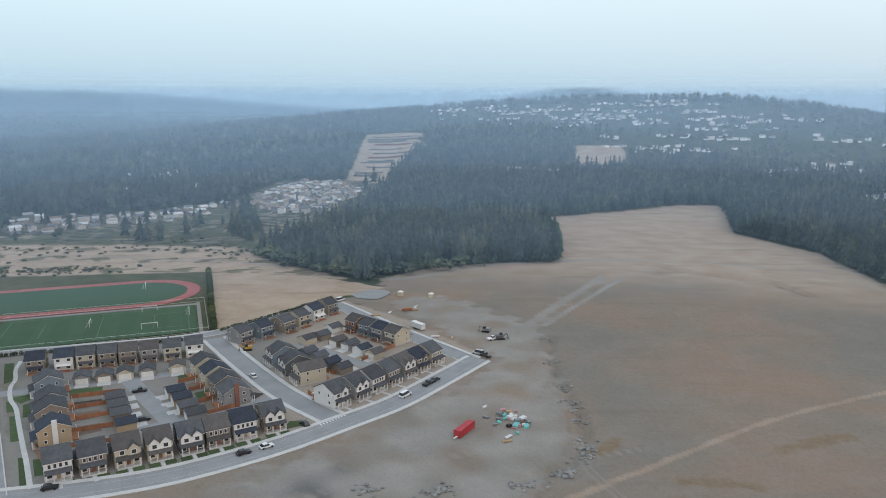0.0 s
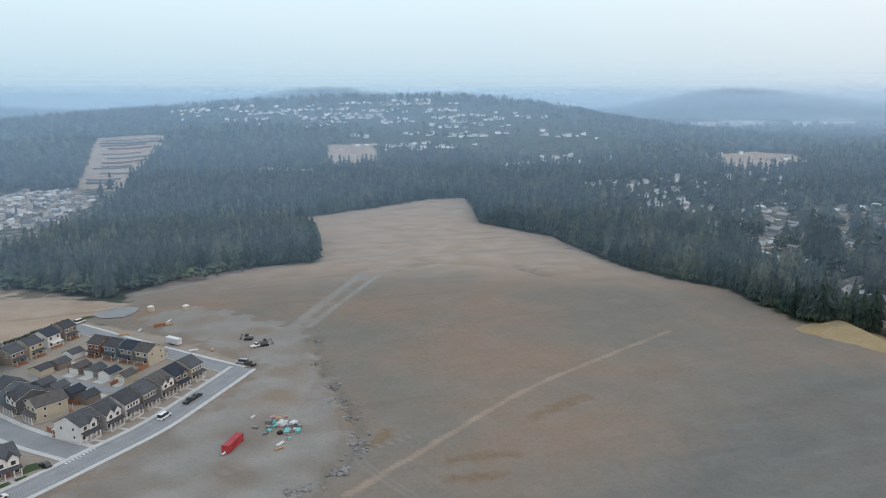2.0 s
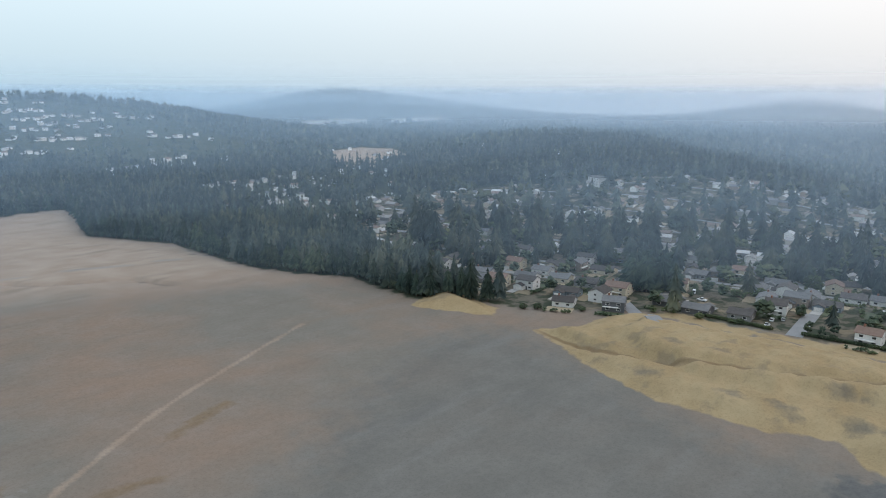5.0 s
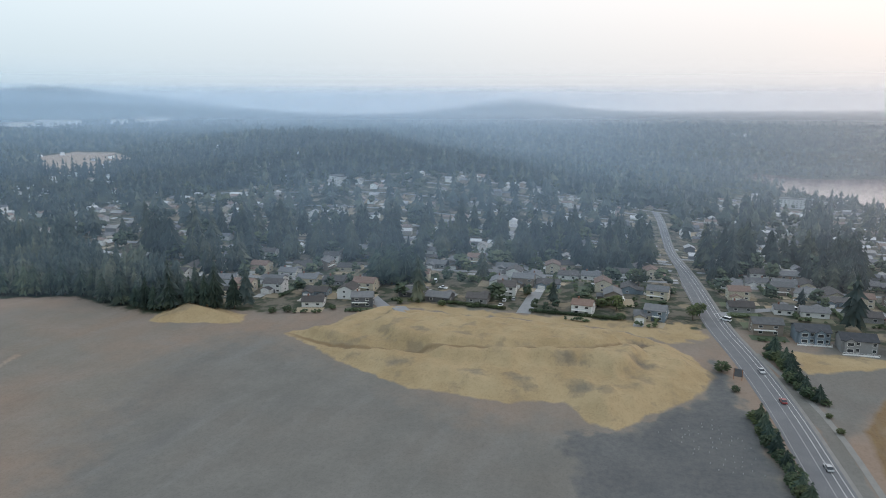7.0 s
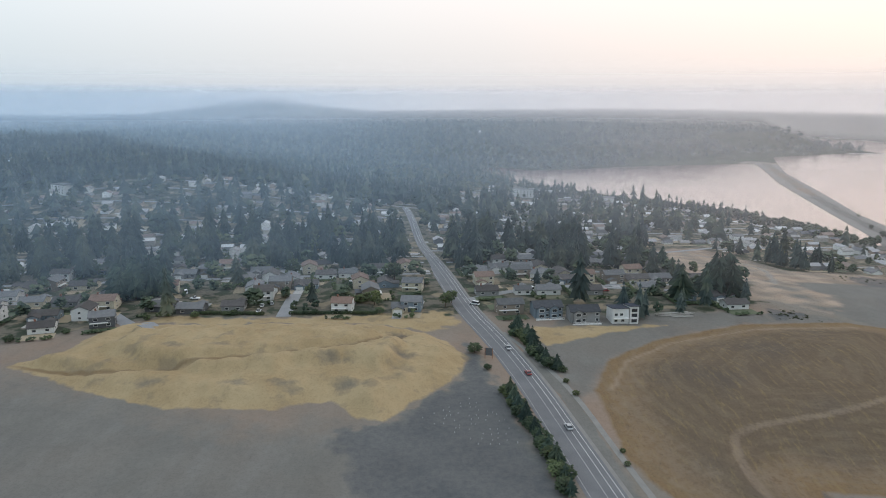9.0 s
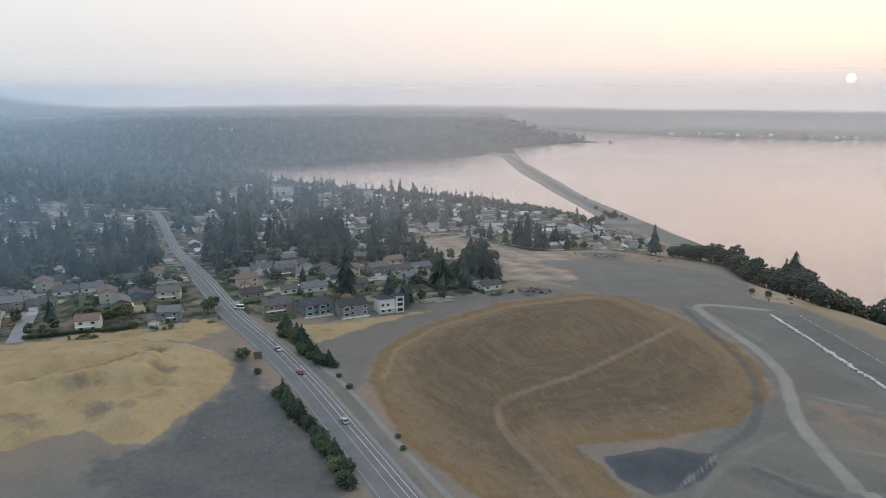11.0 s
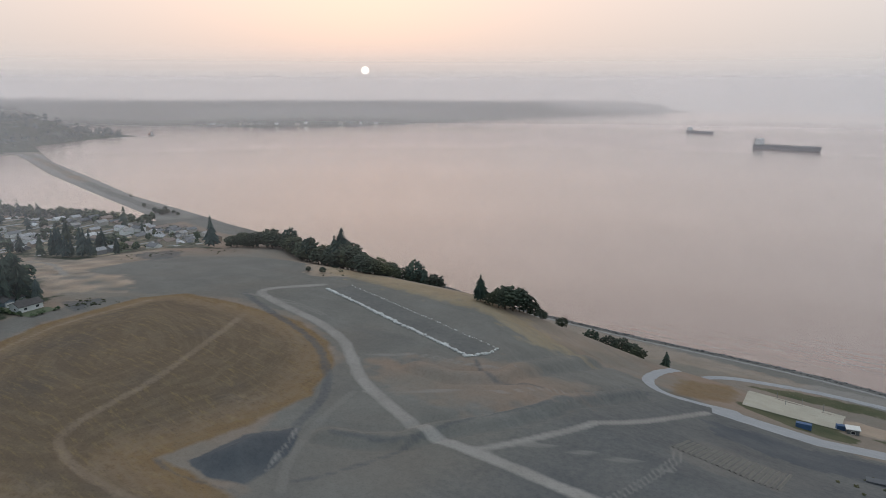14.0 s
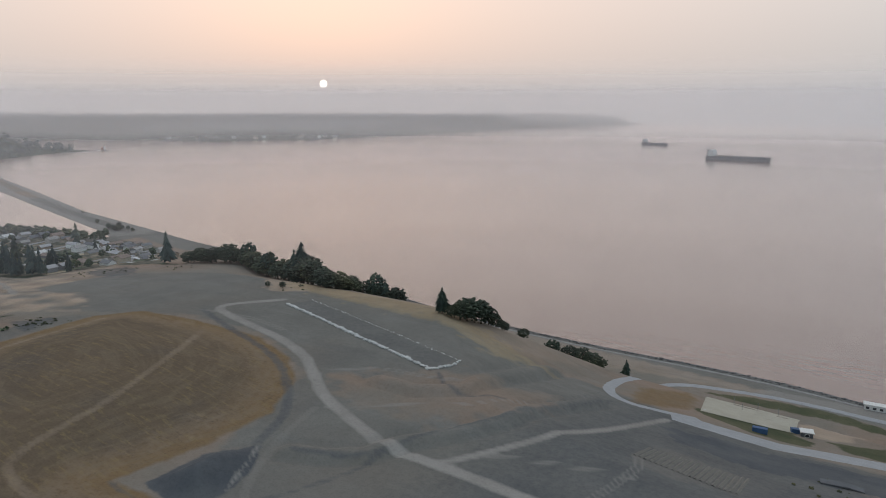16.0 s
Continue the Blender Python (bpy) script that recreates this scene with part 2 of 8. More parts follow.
def ground_material():
    m = bpy.data.materials.new("ground")
    m.use_nodes = True
    nt = m.node_tree
    b = nt.nodes["Principled BSDF"]
    geo = nt.nodes.new("ShaderNodeNewGeometry")

    def noise_at(scale, detail=5, stretch=None, rough=0.55):
        node = make_node(nt, "ShaderNodeTexNoise")
        node.inputs["Scale"].default_value, node.inputs["Detail"].default_value, node.inputs["Roughness"].default_value = scale, detail, rough
        src = geo.outputs["Position"]
        if stretch:
            mp = make_node(nt, "ShaderNodeMapping")
            mp.inputs["Rotation"].default_value[2] = radians(stretch[0])
            mp.inputs["Scale"].default_value = (stretch[1], 1, 1)
            nt.links.new(src, mp.inputs["Vector"])
            src = mp.outputs[0]
        nt.links.new(src, node.inputs["Vector"])
        return node.outputs["Fac"]

    za = make_node(nt, "ShaderNodeVertexColor", layer_name="zone_a")
    zb = make_node(nt, "ShaderNodeVertexColor", layer_name="zone_b")
    sa, sb = nt.nodes.new("ShaderNodeSeparateColor"), nt.nodes.new("ShaderNodeSeparateColor")
    nt.links.new(za.outputs[0], sa.inputs[0])
    nt.links.new(zb.outputs[0], sb.inputs[0])
    big, mid, fine, grit = noise_at(0.012), noise_at(0.06, 6), noise_at(0.45, 5), noise_at(3.0, 3)
    tracks = noise_at(0.10, 5, (35, 0.18))
    g01 = lambda v, lo=0.35, hi=0.65: ramp(nt, v, [(lo, (0, 0, 0)), (hi, (1, 1, 1))])
    bare = mix_colour(nt, g01(big, 0.40, 0.62), (0.184, 0.168, 0.143), (0.240, 0.178, 0.136))
    bare = mix_colour(nt, mul(nt, g01(mid, 0.45, 0.75), 0.35), bare, (0.26, 0.232, 0.205))
    bare = mix_colour(nt, mul(nt, g01(tracks, 0.55, 0.75), 0.35), bare, (0.152, 0.130, 0.110))
    bare = mix_colour(nt, mul(nt, g01(noise_at(0.02, 6, (10, 0.4)), 0.60, 0.74), 0.5), bare, (0.225, 0.158, 0.112))
    straw = mix_colour(nt, g01(mid), (0.312, 0.230, 0.128), (0.370, 0.284, 0.166))
    straw = mix_colour(nt, mul(nt, g01(noise_at(0.09, 6), 0.56, 0.66), 0.45), straw, (0.165, 0.138, 0.105))
    gravel = mix_colour(nt, g01(mid), (0.148, 0.143, 0.129), (0.172, 0.165, 0.149))
    gravel = mix_colour(nt, mul(nt, g01(tracks, 0.52, 0.7), 0.4), gravel, (0.20, 0.196, 0.185))
    gravel = mix_colour(nt, mul(nt, g01(noise_at(0.018, 5), 0.48, 0.66), 0.5), gravel, (0.164, 0.144, 0.123))
    gravel = mix_colour(nt, mul(nt, g01(noise_at(0.05, 6, (60, 0.35)), 0.55, 0.72), 0.45), gravel, (0.112, 0.110, 0.106))
    pale = mix_colour(nt, g01(mid), (0.285, 0.268, 0.245), (0.235, 0.219, 0.198))
    lawn = mix_colour(nt, g01(mid), (0.058, 0.068, 0.037), (0.100, 0.098, 0.058))
    woods = mix_colour(nt, g01(mid), (0.035, 0.05, 0.032), (0.07, 0.075, 0.05))
    rust = mix_colour(nt, g01(mid, 0.3, 0.7), (0.142, 0.106, 0.072), (0.168, 0.124, 0.084))
    rust = mix_colour(nt, mul(nt, g01(noise_at(0.14, 5, (-35, 0.12)), 0.5, 0.68), 0.25), rust, (0.112, 0.088, 0.066))
    rust = mix_colour(nt, mul(nt, g01(noise_at(0.03, 4), 0.5, 0.66), 0.55), rust, (0.100, 0.086, 0.074))
    rust = mix_colour(nt, mul(nt, ramp(nt, zb.outputs["Alpha"], [(0.03, (1, 1, 1)), (0.20, (0, 0, 0))]), 0.70), rust, (0.245, 0.160, 0.082))
    rust = mix_colour(nt, 1.0, rust, (0.88, 0.88, 0.88), "MULTIPLY")
    rust = mix_colour(nt, mul(nt, g01(noise_at(0.55, 6, (35, 0.16), 0.7), 0.52, 0.66), 0.5), rust, (0.235, 0.172, 0.084))
    rust = mix_colour(nt, mul(nt, g01(noise_at(0.8, 5, (20, 0.3), 0.7), 0.55, 0.68), 0.4), rust, (0.080, 0.062, 0.046))
    along = make_node(nt, "ShaderNodeCombineXYZ")  # furrows that run round the dome
    inward = make_node(nt, "ShaderNodeMath", operation="MULTIPLY")
    inward.inputs[1].default_value = 26.0
    nt.links.new(zb.outputs["Alpha"], inward.inputs[0])
    nt.links.new(inward.outputs[0], along.inputs[0])
    where = make_node(nt, "ShaderNodeVectorMath", operation="SCALE")
    where.inputs["Scale"].default_value = 0.075
    nt.links.new(geo.outputs["Position"], where.inputs[0])
    put = make_node(nt, "ShaderNodeVectorMath", operation="ADD")
    nt.links.new(along.outputs[0], put.inputs[0])
    nt.links.new(where.outputs[0], put.inputs[1])
    furrow = make_node(nt, "ShaderNodeTexNoise")
    furrow.inputs["Scale"].default_value, furrow.inputs["Detail"].default_value, furrow.inputs["Roughness"].default_value = 1.0, 6, 0.65
    nt.links.new(put.outputs[0], furrow.inputs["Vector"])
    rust = mix_colour(nt, mul(nt, g01(furrow.outputs["Fac"], 0.48, 0.60), 0.42), rust, (0.178, 0.138, 0.092))
    rust = mix_colour(nt, mul(nt, ramp(nt, furrow.outputs["Fac"], [(0.34, (1, 1, 1)), (0.46, (0, 0, 0))]), 0.22), rust, (0.095, 0.074, 0.056))
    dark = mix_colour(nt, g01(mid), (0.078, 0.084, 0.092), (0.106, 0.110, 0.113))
    tan = mix_colour(nt, g01(mid), (0.318, 0.240, 0.178), (0.378, 0.300, 0.232))
    tan = mix_colour(nt, mul(nt, g01(tracks, 0.55, 0.7), 0.5), tan, (0.19, 0.150, 0.112))
    yard = mix_colour(nt, g01(noise_at(0.11, 3), 0.45, 0.55), (0.052, 0.062, 0.044), (0.135, 0.122, 0.098))
    yard = mix_colour(nt, mul(nt, g01(noise_at(0.07, 4), 0.56, 0.62), 0.8), yard, (0.25, 0.205, 0.145))
    zc = make_node(nt, "ShaderNodeVertexColor", layer_name="zone_c")
    sc = nt.nodes.new("ShaderNodeSeparateColor")
    nt.links.new(zc.outputs[0], sc.inputs[0])
    col = bare
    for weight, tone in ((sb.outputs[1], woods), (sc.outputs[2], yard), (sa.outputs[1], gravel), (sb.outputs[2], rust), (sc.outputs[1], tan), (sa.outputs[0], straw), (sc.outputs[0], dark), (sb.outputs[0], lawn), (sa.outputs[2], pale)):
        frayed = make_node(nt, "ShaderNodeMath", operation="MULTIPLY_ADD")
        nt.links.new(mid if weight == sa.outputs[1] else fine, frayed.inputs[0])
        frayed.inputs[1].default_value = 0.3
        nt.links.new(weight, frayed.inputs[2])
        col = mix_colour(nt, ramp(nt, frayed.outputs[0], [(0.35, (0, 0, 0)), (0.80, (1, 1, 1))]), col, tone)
    col = mix_colour(nt, mul(nt, g01(fine, 0.4, 0.7), 0.24), col, mix_colour(nt, 1.0, col, (0.62, 0.62, 0.62), "MULTIPLY"))
    col = mix_colour(nt, mul(nt, g01(noise_at(1.3, 4), 0.50, 0.66), 0.32), col, mix_colour(nt, 1.0, col, (0.66, 0.65, 0.64), "MULTIPLY"))
    col = mix_colour(nt, mul(nt, g01(grit, 0.5, 0.8), 0.25), col, mix_colour(nt, 1.0, col, (1.35, 1.35, 1.35), "MULTIPLY"))
    nt.links.new(col, b.inputs["Base Color"])
    b.inputs["Roughness"].default_value, b.inputs["Specular IOR Level"].default_value = 0.95, 0.1
    bp = nt.nodes.new("ShaderNodeBump")
    bp.inputs["Strength"].default_value, bp.inputs["Distance"].default_value = 0.35, 0.5
    nt.links.new(fine, bp.inputs["Height"])
    nt.links.new(bp.outputs[0], b.inputs["Normal"])
    return m


def mul(nt, value, factor):
    node = make_node(nt, "ShaderNodeMath", operation="MULTIPLY")
    nt.links.new(value, node.inputs[0])
    node.inputs[1].default_value = factor
    return node.outputs[0]


def water_material():
    m = bpy.data.materials.new("water")
    m.use_nodes = True
    nt = m.node_tree
    b = nt.nodes["Principled BSDF"]
    b.inputs["Base Color"].default_value = (0.140, 0.080, 0.066, 1)
    b.inputs["Roughness"].default_value, b.inputs["IOR"].default_value = 0.18, 1.75
    geo = nt.nodes.new("ShaderNodeNewGeometry")
    mp = make_node(nt, "ShaderNodeMapping")
    mp.inputs["Rotation"].default_value[2] = radians(30)
    mp.inputs["Scale"].default_value = (0.25, 1, 1)
    nt.links.new(geo.outputs["Position"], mp.inputs["Vector"])
    rip = make_node(nt, "ShaderNodeTexNoise")
    rip.inputs["Scale"].default_value, rip.inputs["Detail"].default_value = 0.16, 8
    nt.links.new(mp.outputs[0], rip.inputs["Vector"])
    bp = nt.nodes.new("ShaderNodeBump")
    bp.inputs["Strength"].default_value, bp.inputs["Distance"].default_value = 0.22, 0.6
    nt.links.new(rip.outputs["Fac"], bp.inputs["Height"])
    nt.links.new(bp.outputs[0], b.inputs["Normal"])
    return m


GROUND, WATER = ground_material(), water_material()
ASPHALT = surface("asphalt", ((0.235, 0.240, 0.246), (0.278, 0.281, 0.285)), 6, 3, 0.9, 0.1)
CONCRETE = surface("concrete", ((0.46, 0.457, 0.447), (0.53, 0.525, 0.51)), 3, 4, 0.9, 0.1)
PAINT_WHITE = surface("white_paint", ((0.72, 0.72, 0.70), (0.62, 0.62, 0.60)), 2, 6, 0.7, 0.05)
WORN_PAINT = surface("worn_paint", ((0.42, 0.42, 0.41), (0.32, 0.32, 0.32)), 1.2, 3, 0.8, 0.05)
TURF_PAINT = surface("faded_turf_paint", ((0.20, 0.25, 0.21), (0.13, 0.17, 0.14)), 3, 3, 0.9, 0.05)
TRACK_RED = surface("red_track", ((0.30, 0.085, 0.08), (0.35, 0.11, 0.10)), 5, 2, 0.9, 0.05)
TURF = surface("artificial_turf", ((0.042, 0.086, 0.046), (0.050, 0.097, 0.054)), 14, 2, 0.95, 0.1)
GRAVEL_PATH = surface("pale_gravel", ((0.21, 0.205, 0.19), (0.25, 0.24, 0.22)), 3, 4, 0.95, 0.2)
CONIFER = foliage("conifer_needles", (0.026, 0.044, 0.036), (0.058, 0.080, 0.058))
WOODS = foliage("woods_needles", (0.039, 0.053, 0.050), (0.072, 0.090, 0.078))
BARK = surface("bark", ((0.10, 0.075, 0.055), (0.14, 0.11, 0.085)), 0.6, 6, 0.95, 0.3)
LEAFY = foliage("broad_leaves", (0.030, 0.044, 0.032), (0.064, 0.080, 0.050))
SCRUB_LEAF = foliage("scrub_leaves", (0.055, 0.065, 0.035), (0.10, 0.10, 0.055))
SHORE_LEAF = foliage("shore_leaves", (0.034, 0.044, 0.030), (0.066, 0.076, 0.048))
HEDGE_LEAF = foliage("hedge_leaves", (0.036, 0.054, 0.030), (0.080, 0.104, 0.052))

# ---- ground and water ----
def mesh_object(name, verts, faces, material, smooth=False):
    me = bpy.data.meshes.new(name)
    me.from_pydata(verts, [], faces)
    me.materials.append(material)
    if smooth:
        me.polygons.foreach_set("use_smooth", [True] * len(me.polygons))
    me.update()
    return new(name, me)


def quads_object(name, verts, quads, material, smooth=True):
    """A mesh from numpy arrays of corners and of four-sided (or three-sided) faces."""
    me = bpy.data.meshes.new(name)
    n = quads.shape[1]
    me.vertices.add(len(verts))
    me.vertices.foreach_set("co", np.ascontiguousarray(verts, np.float32).ravel())
    me.loops.add(quads.size)
    me.loops.foreach_set("vertex_index", np.ascontiguousarray(quads, np.int32).ravel())
    me.polygons.add(len(quads))
    me.polygons.foreach_set("loop_start", np.arange(0, quads.size, n, dtype=np.int32))
    me.polygons.foreach_set("use_smooth", np.full(len(quads), smooth))
    me.materials.append(material)
    me.update(calc_edges=True)
    me.validate()
    return new(name, me)


# plan outlines of what covers the ground
DRY_GRASS = [(-150, 449), (-112, 458), (-63, 427), (-34, 407), (-60, 384), (-85, 346), (-107, 328)]
SCRUB = [(-900, 600), (-259, 560), (-158, 545), (-120, 493), (-90, 461), (-60, 430), (-152, 452), (-278, 436), (-900, 440)]
SCHOOL = [(-108, 322), (-150, 452), (-420, 430), (-420, 250), (-192, 285)]
BLOCKS = [(-195, 292), (-109, 318), (-60, 385), (-20, 345), (18, 290), (-5, 250), (-40, 213), (-75, 188), (-118, 176)]
FIELD = [(-40, 430), (-9, 462), (25, 474), (79, 476), (84, 612), (88, 668), (162, 698), (241, 733), (287, 733), (240, 585), (270, 510), (262, 398), (269, 360), (286, 321), (272, 258), (293, 224), (300, 200),
         (330, 160), (340, 120), (345, 0), (352, -20), (335, -95), (375, -165), (432, -182), (471, -141), (605, -156), (623, -210), (497, -236), (486, -295), (432, -309), (355, -325), (270, -292), (190, -290), (150, -330), (140, -440),
         (-700, -440), (-500, 100), (-200, 150), (-110, 170), (-60, 180), (-30, 213), (17, 284), (-57, 382), (-36, 408)]
GRAVEL = [(-115, 165), (-60, 186), (-28, 216), (22, 283), (-30, 372), (-20, 400), (10, 380), (50, 330), (80, 400), (112, 430), (92, 428), (50, 350), (46, 300), (44, 205), (10, 150), (-60, 140)]
NEAR_FIELD = [(60, 130), (150, 180), (230, 215), (270, 190), (240, 120), (215, 60), (225, 20), (150, -10), (60, 40)]
GRAVEL_SOUTH = [(440, -180), (438, -266), (355, -303), (290, -284), (200, -275), (120, -300), (40, -300), (-80, -300), (-60, -60), (120, -70), (176, -140), (195, -190), (250, -218), (300, -215), (370, -180)]
BROWN_SOUTH = [(160, -175), (190, -195), (150, -225), (110, -250), (100, -210), (125, -180)]
SLAB = [(272, -256), (266, -269), (151, -236), (156, -221)]
SPOIL_BED = [(71, -206), (66, -232), (36, -232), (33, -202), (62, -194)]
STRAW_EDGE = [(300, -280), (260, -276), (190, -272), (150, -262), (130, -290), (170, -300), (230, -300), (330, -310)]
VERGE_GREY = [(300, -34), (345, -52), (352, -110), (352, -180), (336, -190), (331, -136), (308, -90), (283, -64), (251, -52), (240, -44)]
BEACH_GRASS = [(330, -448), (200, -400), (125, -408), (60, -414), (60, -424), (120, -432), (200, -440), (300, -452)]
PLAZA = [(72, -413), (62, -428), (0, -432), (-40, -428), (-40, -412)]
RIPRAP = [(77, -281), (64, -278), (47, -287), (25, -291), (0, -300), (-40, -312)]   # dark stones below the beach road
CORRIDOR = [(150, -34), (240, -20), (300, -6), (316, -4), (262, -2), (222, 22), (215, 40), (150, 20)]
EAST_VERGE = [(337, 92), (346, 30), (352, 4), (330, -2), (318, 12), (328, 35), (330, 80), (326, 120), (330, 150), (340, 140)]
EAST_BARE = [(605, -156), (623, -210), (577, -227), (497, -236), (486, -295), (456, -277), (430, -205), (387, -216), (348, -189), (369, -177), (380, -154), (433, -182), (471, -141)]
VERGE_STRAW = [(300, -40), (326, -36), (330, -100), (318, -70)]
ROAD_SIDE = [(150, -52), (215, -47), (260, -42), (300, -34), (290, -28), (240, -38), (150, -46)]
DARK_STRIP = [(76, -262), (57, -279), (16, -292), (-20, -295), (-20, -255), (14, -251), (40, -247), (63, -243)]
ORANGE_BANDS = [([(4, 435), (38, 443), (62, 445), (88, 445)], 7), ([(68, 186), (78, 185), (88, 183)], 2.2), ([(64, 176), (70, 174), (79, 173)], 2.2), ([(48, 204), (55, 211)], 2.5), ([(105, 205), (130, 215)], 3.0)]   # rusty soil turned up in bands
WET_PATCHES = [[(-17, 216), (-2, 212), (-7, 202), (-14, 204)], [(-57, 182), (-37, 194), (-29, 197), (-28, 180), (-43, 178)]]
GREENS = [[(79, -325), (79, -337), (41, -354), (28, -335), (31, -324), (53, -319)], [(90, -397), (71, -406), (28, -410), (-3, -399), (-40, -390), (-40, -380), (-3, -391), (26, -397), (68, -394)],
          [(25, -351), (-4, -367), (-40, -360), (-40, -325), (-4, -332), (14, -333)], ]
LAWNS = [[(-112, 184), (-83, 197), (-50, 218), (-49, 214), (-80, 192), (-110, 181)], [(-139, 214), (-150, 232), (-168, 258), (-164, 260), (-146, 233), (-135, 214)], [(-131, 243), (-118, 247), (-116, 241), (-129, 238)],
         [(-90, 299), (-70, 268), (-68, 270), (-88, 301)]]
RED_SOIL = [(97, -286), (110, -339), (93, -375), (84, -356), (80, -323)]
FIELD_TRAIL = [(34, 177), (51, 188), (74, 203), (89, 213), (108, 225), (132, 237), (147, 243), (169, 253), (205, 268)]
PALE_TRAILS = [([(-32, 428), (-16, 433), (20, 468), (78, 480), (116, 484), (172, 474), (244, 452)], 2.6, 0.55),
               ([(98, 433), (75, 392), (50, 351), (39, 327)], 2.6, 0.6), ([(107, 425), (86, 392), (66, 360), (49, 333)], 1.6, 0.7), ([(142, 467), (120, 434), (107, 425)], 1.2, 0.45), ([(10, 150), (30, 200), (40, 260), (41, 319)], 3.0, 0.30),
               ([(280, -261), (293, -245), (298, -236), (294, -230), (281, -226), (256, -220), (232, -215), (208, -205), (192, -193), (174, -179), (152, -169), (128, -160), (105, -160), (68, -157), (30, -160)], 2.2, 0.70),
               ([(112, -159), (105, -169), (100, -178), (92, -192), (84, -215), (80, -250), (78, -280)], 1.6, 0.62), ([(168, -169), (161, -144), (148, -121), (139, -112)], 1.8, 0.3), ([(163, -139), (156, -128), (150, -116)], 0.3, 0.6),
               
               ([(-380, 530), (-260, 510), (-160, 490), (-100, 468)], 1.6, 0.6), ([(430, -195), (520, -225), (600, -190)], 2.0, 0.6)]
TYRE_TRACKS = [[(-60, 160), (-20, 190), (12, 205), (30, 215), (32, 240), (10, 250), (-10, 235)], [(-40, 150), (5, 185), (36, 200), (40, 230)], [(60, 150), (46, 183), (40, 200), (60, 205)], [(112, -159), (100, -175), (60, -185)],
               [(165, -172), (150, -185), (125, -200), (112, -222)], [(190, -195), (175, -212), (150, -214), (135, -222)], [(68, -157), (60, -190), (66, -206)], [(300, -225), (270, -230), (240, -224)]]
# dark lines: riprap stones, and shade painted along banks, cuts and track edges
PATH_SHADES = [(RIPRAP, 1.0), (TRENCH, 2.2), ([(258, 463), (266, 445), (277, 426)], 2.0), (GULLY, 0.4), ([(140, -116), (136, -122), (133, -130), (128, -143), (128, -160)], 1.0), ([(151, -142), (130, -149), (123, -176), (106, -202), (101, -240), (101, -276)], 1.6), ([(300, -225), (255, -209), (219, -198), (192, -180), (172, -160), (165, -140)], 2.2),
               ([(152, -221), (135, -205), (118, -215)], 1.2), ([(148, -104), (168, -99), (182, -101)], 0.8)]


DOME_TRAIL = [(269, -200), (242, -168), (221, -130), (216, -106), (212, -92), (205, -84), (183, -82), (154, -85)]
DOME_BACK = [(251, -58), (280, -70), (303, -95), (322, -138), (326, -188)]
TERRACE = TERRACE_CUT
MOUND_STAINS = [(273, 113, 5), (274, 95, 5), (265, 48, 6), (274, 20, 7), (246, 63, 6), (245, 80, 6), (247, 112, 7), (302, 24, 6), (242, 58, 4), (246, 38, 6)]   # worn patches: place and size


def rounded(line, rounds=2):
    """The line with its corners cut, so that tracks run in bends."""
    for _ in range(rounds):
        cut = [line[0]]
        for (ax, ay), (bx, by) in zip(line, line[1:]):
            cut += [(0.75 * ax + 0.25 * bx, 0.75 * ay + 0.25 * by), (0.25 * ax + 0.75 * bx, 0.25 * ay + 0.75 * by)]
        line = cut + [line[-1]]
    return line


DARK_SCRUB = [[(347, -154), (362.9, -161.5), (351.8, -175.3), (341.4, -170.9), (339.2, -156.3)], [(461, -254), (487, -275), (463, -290), (443, -284), (425, -268), (431, -251)], [(33.9, -208.8), (24.6, -232.7), (8.5, -249.3), (-30, -250), (-30, -230), (25.3, -199.9)]]
SANDY = [[(40.2, -373.3), (11.2, -380), (16.4, -360.2), (30.2, -354.5), (39.5, -356.6)], [(12, -278.4), (-30, -290), (-30, -250), (8.5, -249.3)], [(304, -272), (356, -317), (330, -330), (290, -300), (279, -278)]]


SPIT = [(830, -522), (1095, -580), (1390, -657), (1657, -738), (1890, -800)]   # the middle of the shingle bar


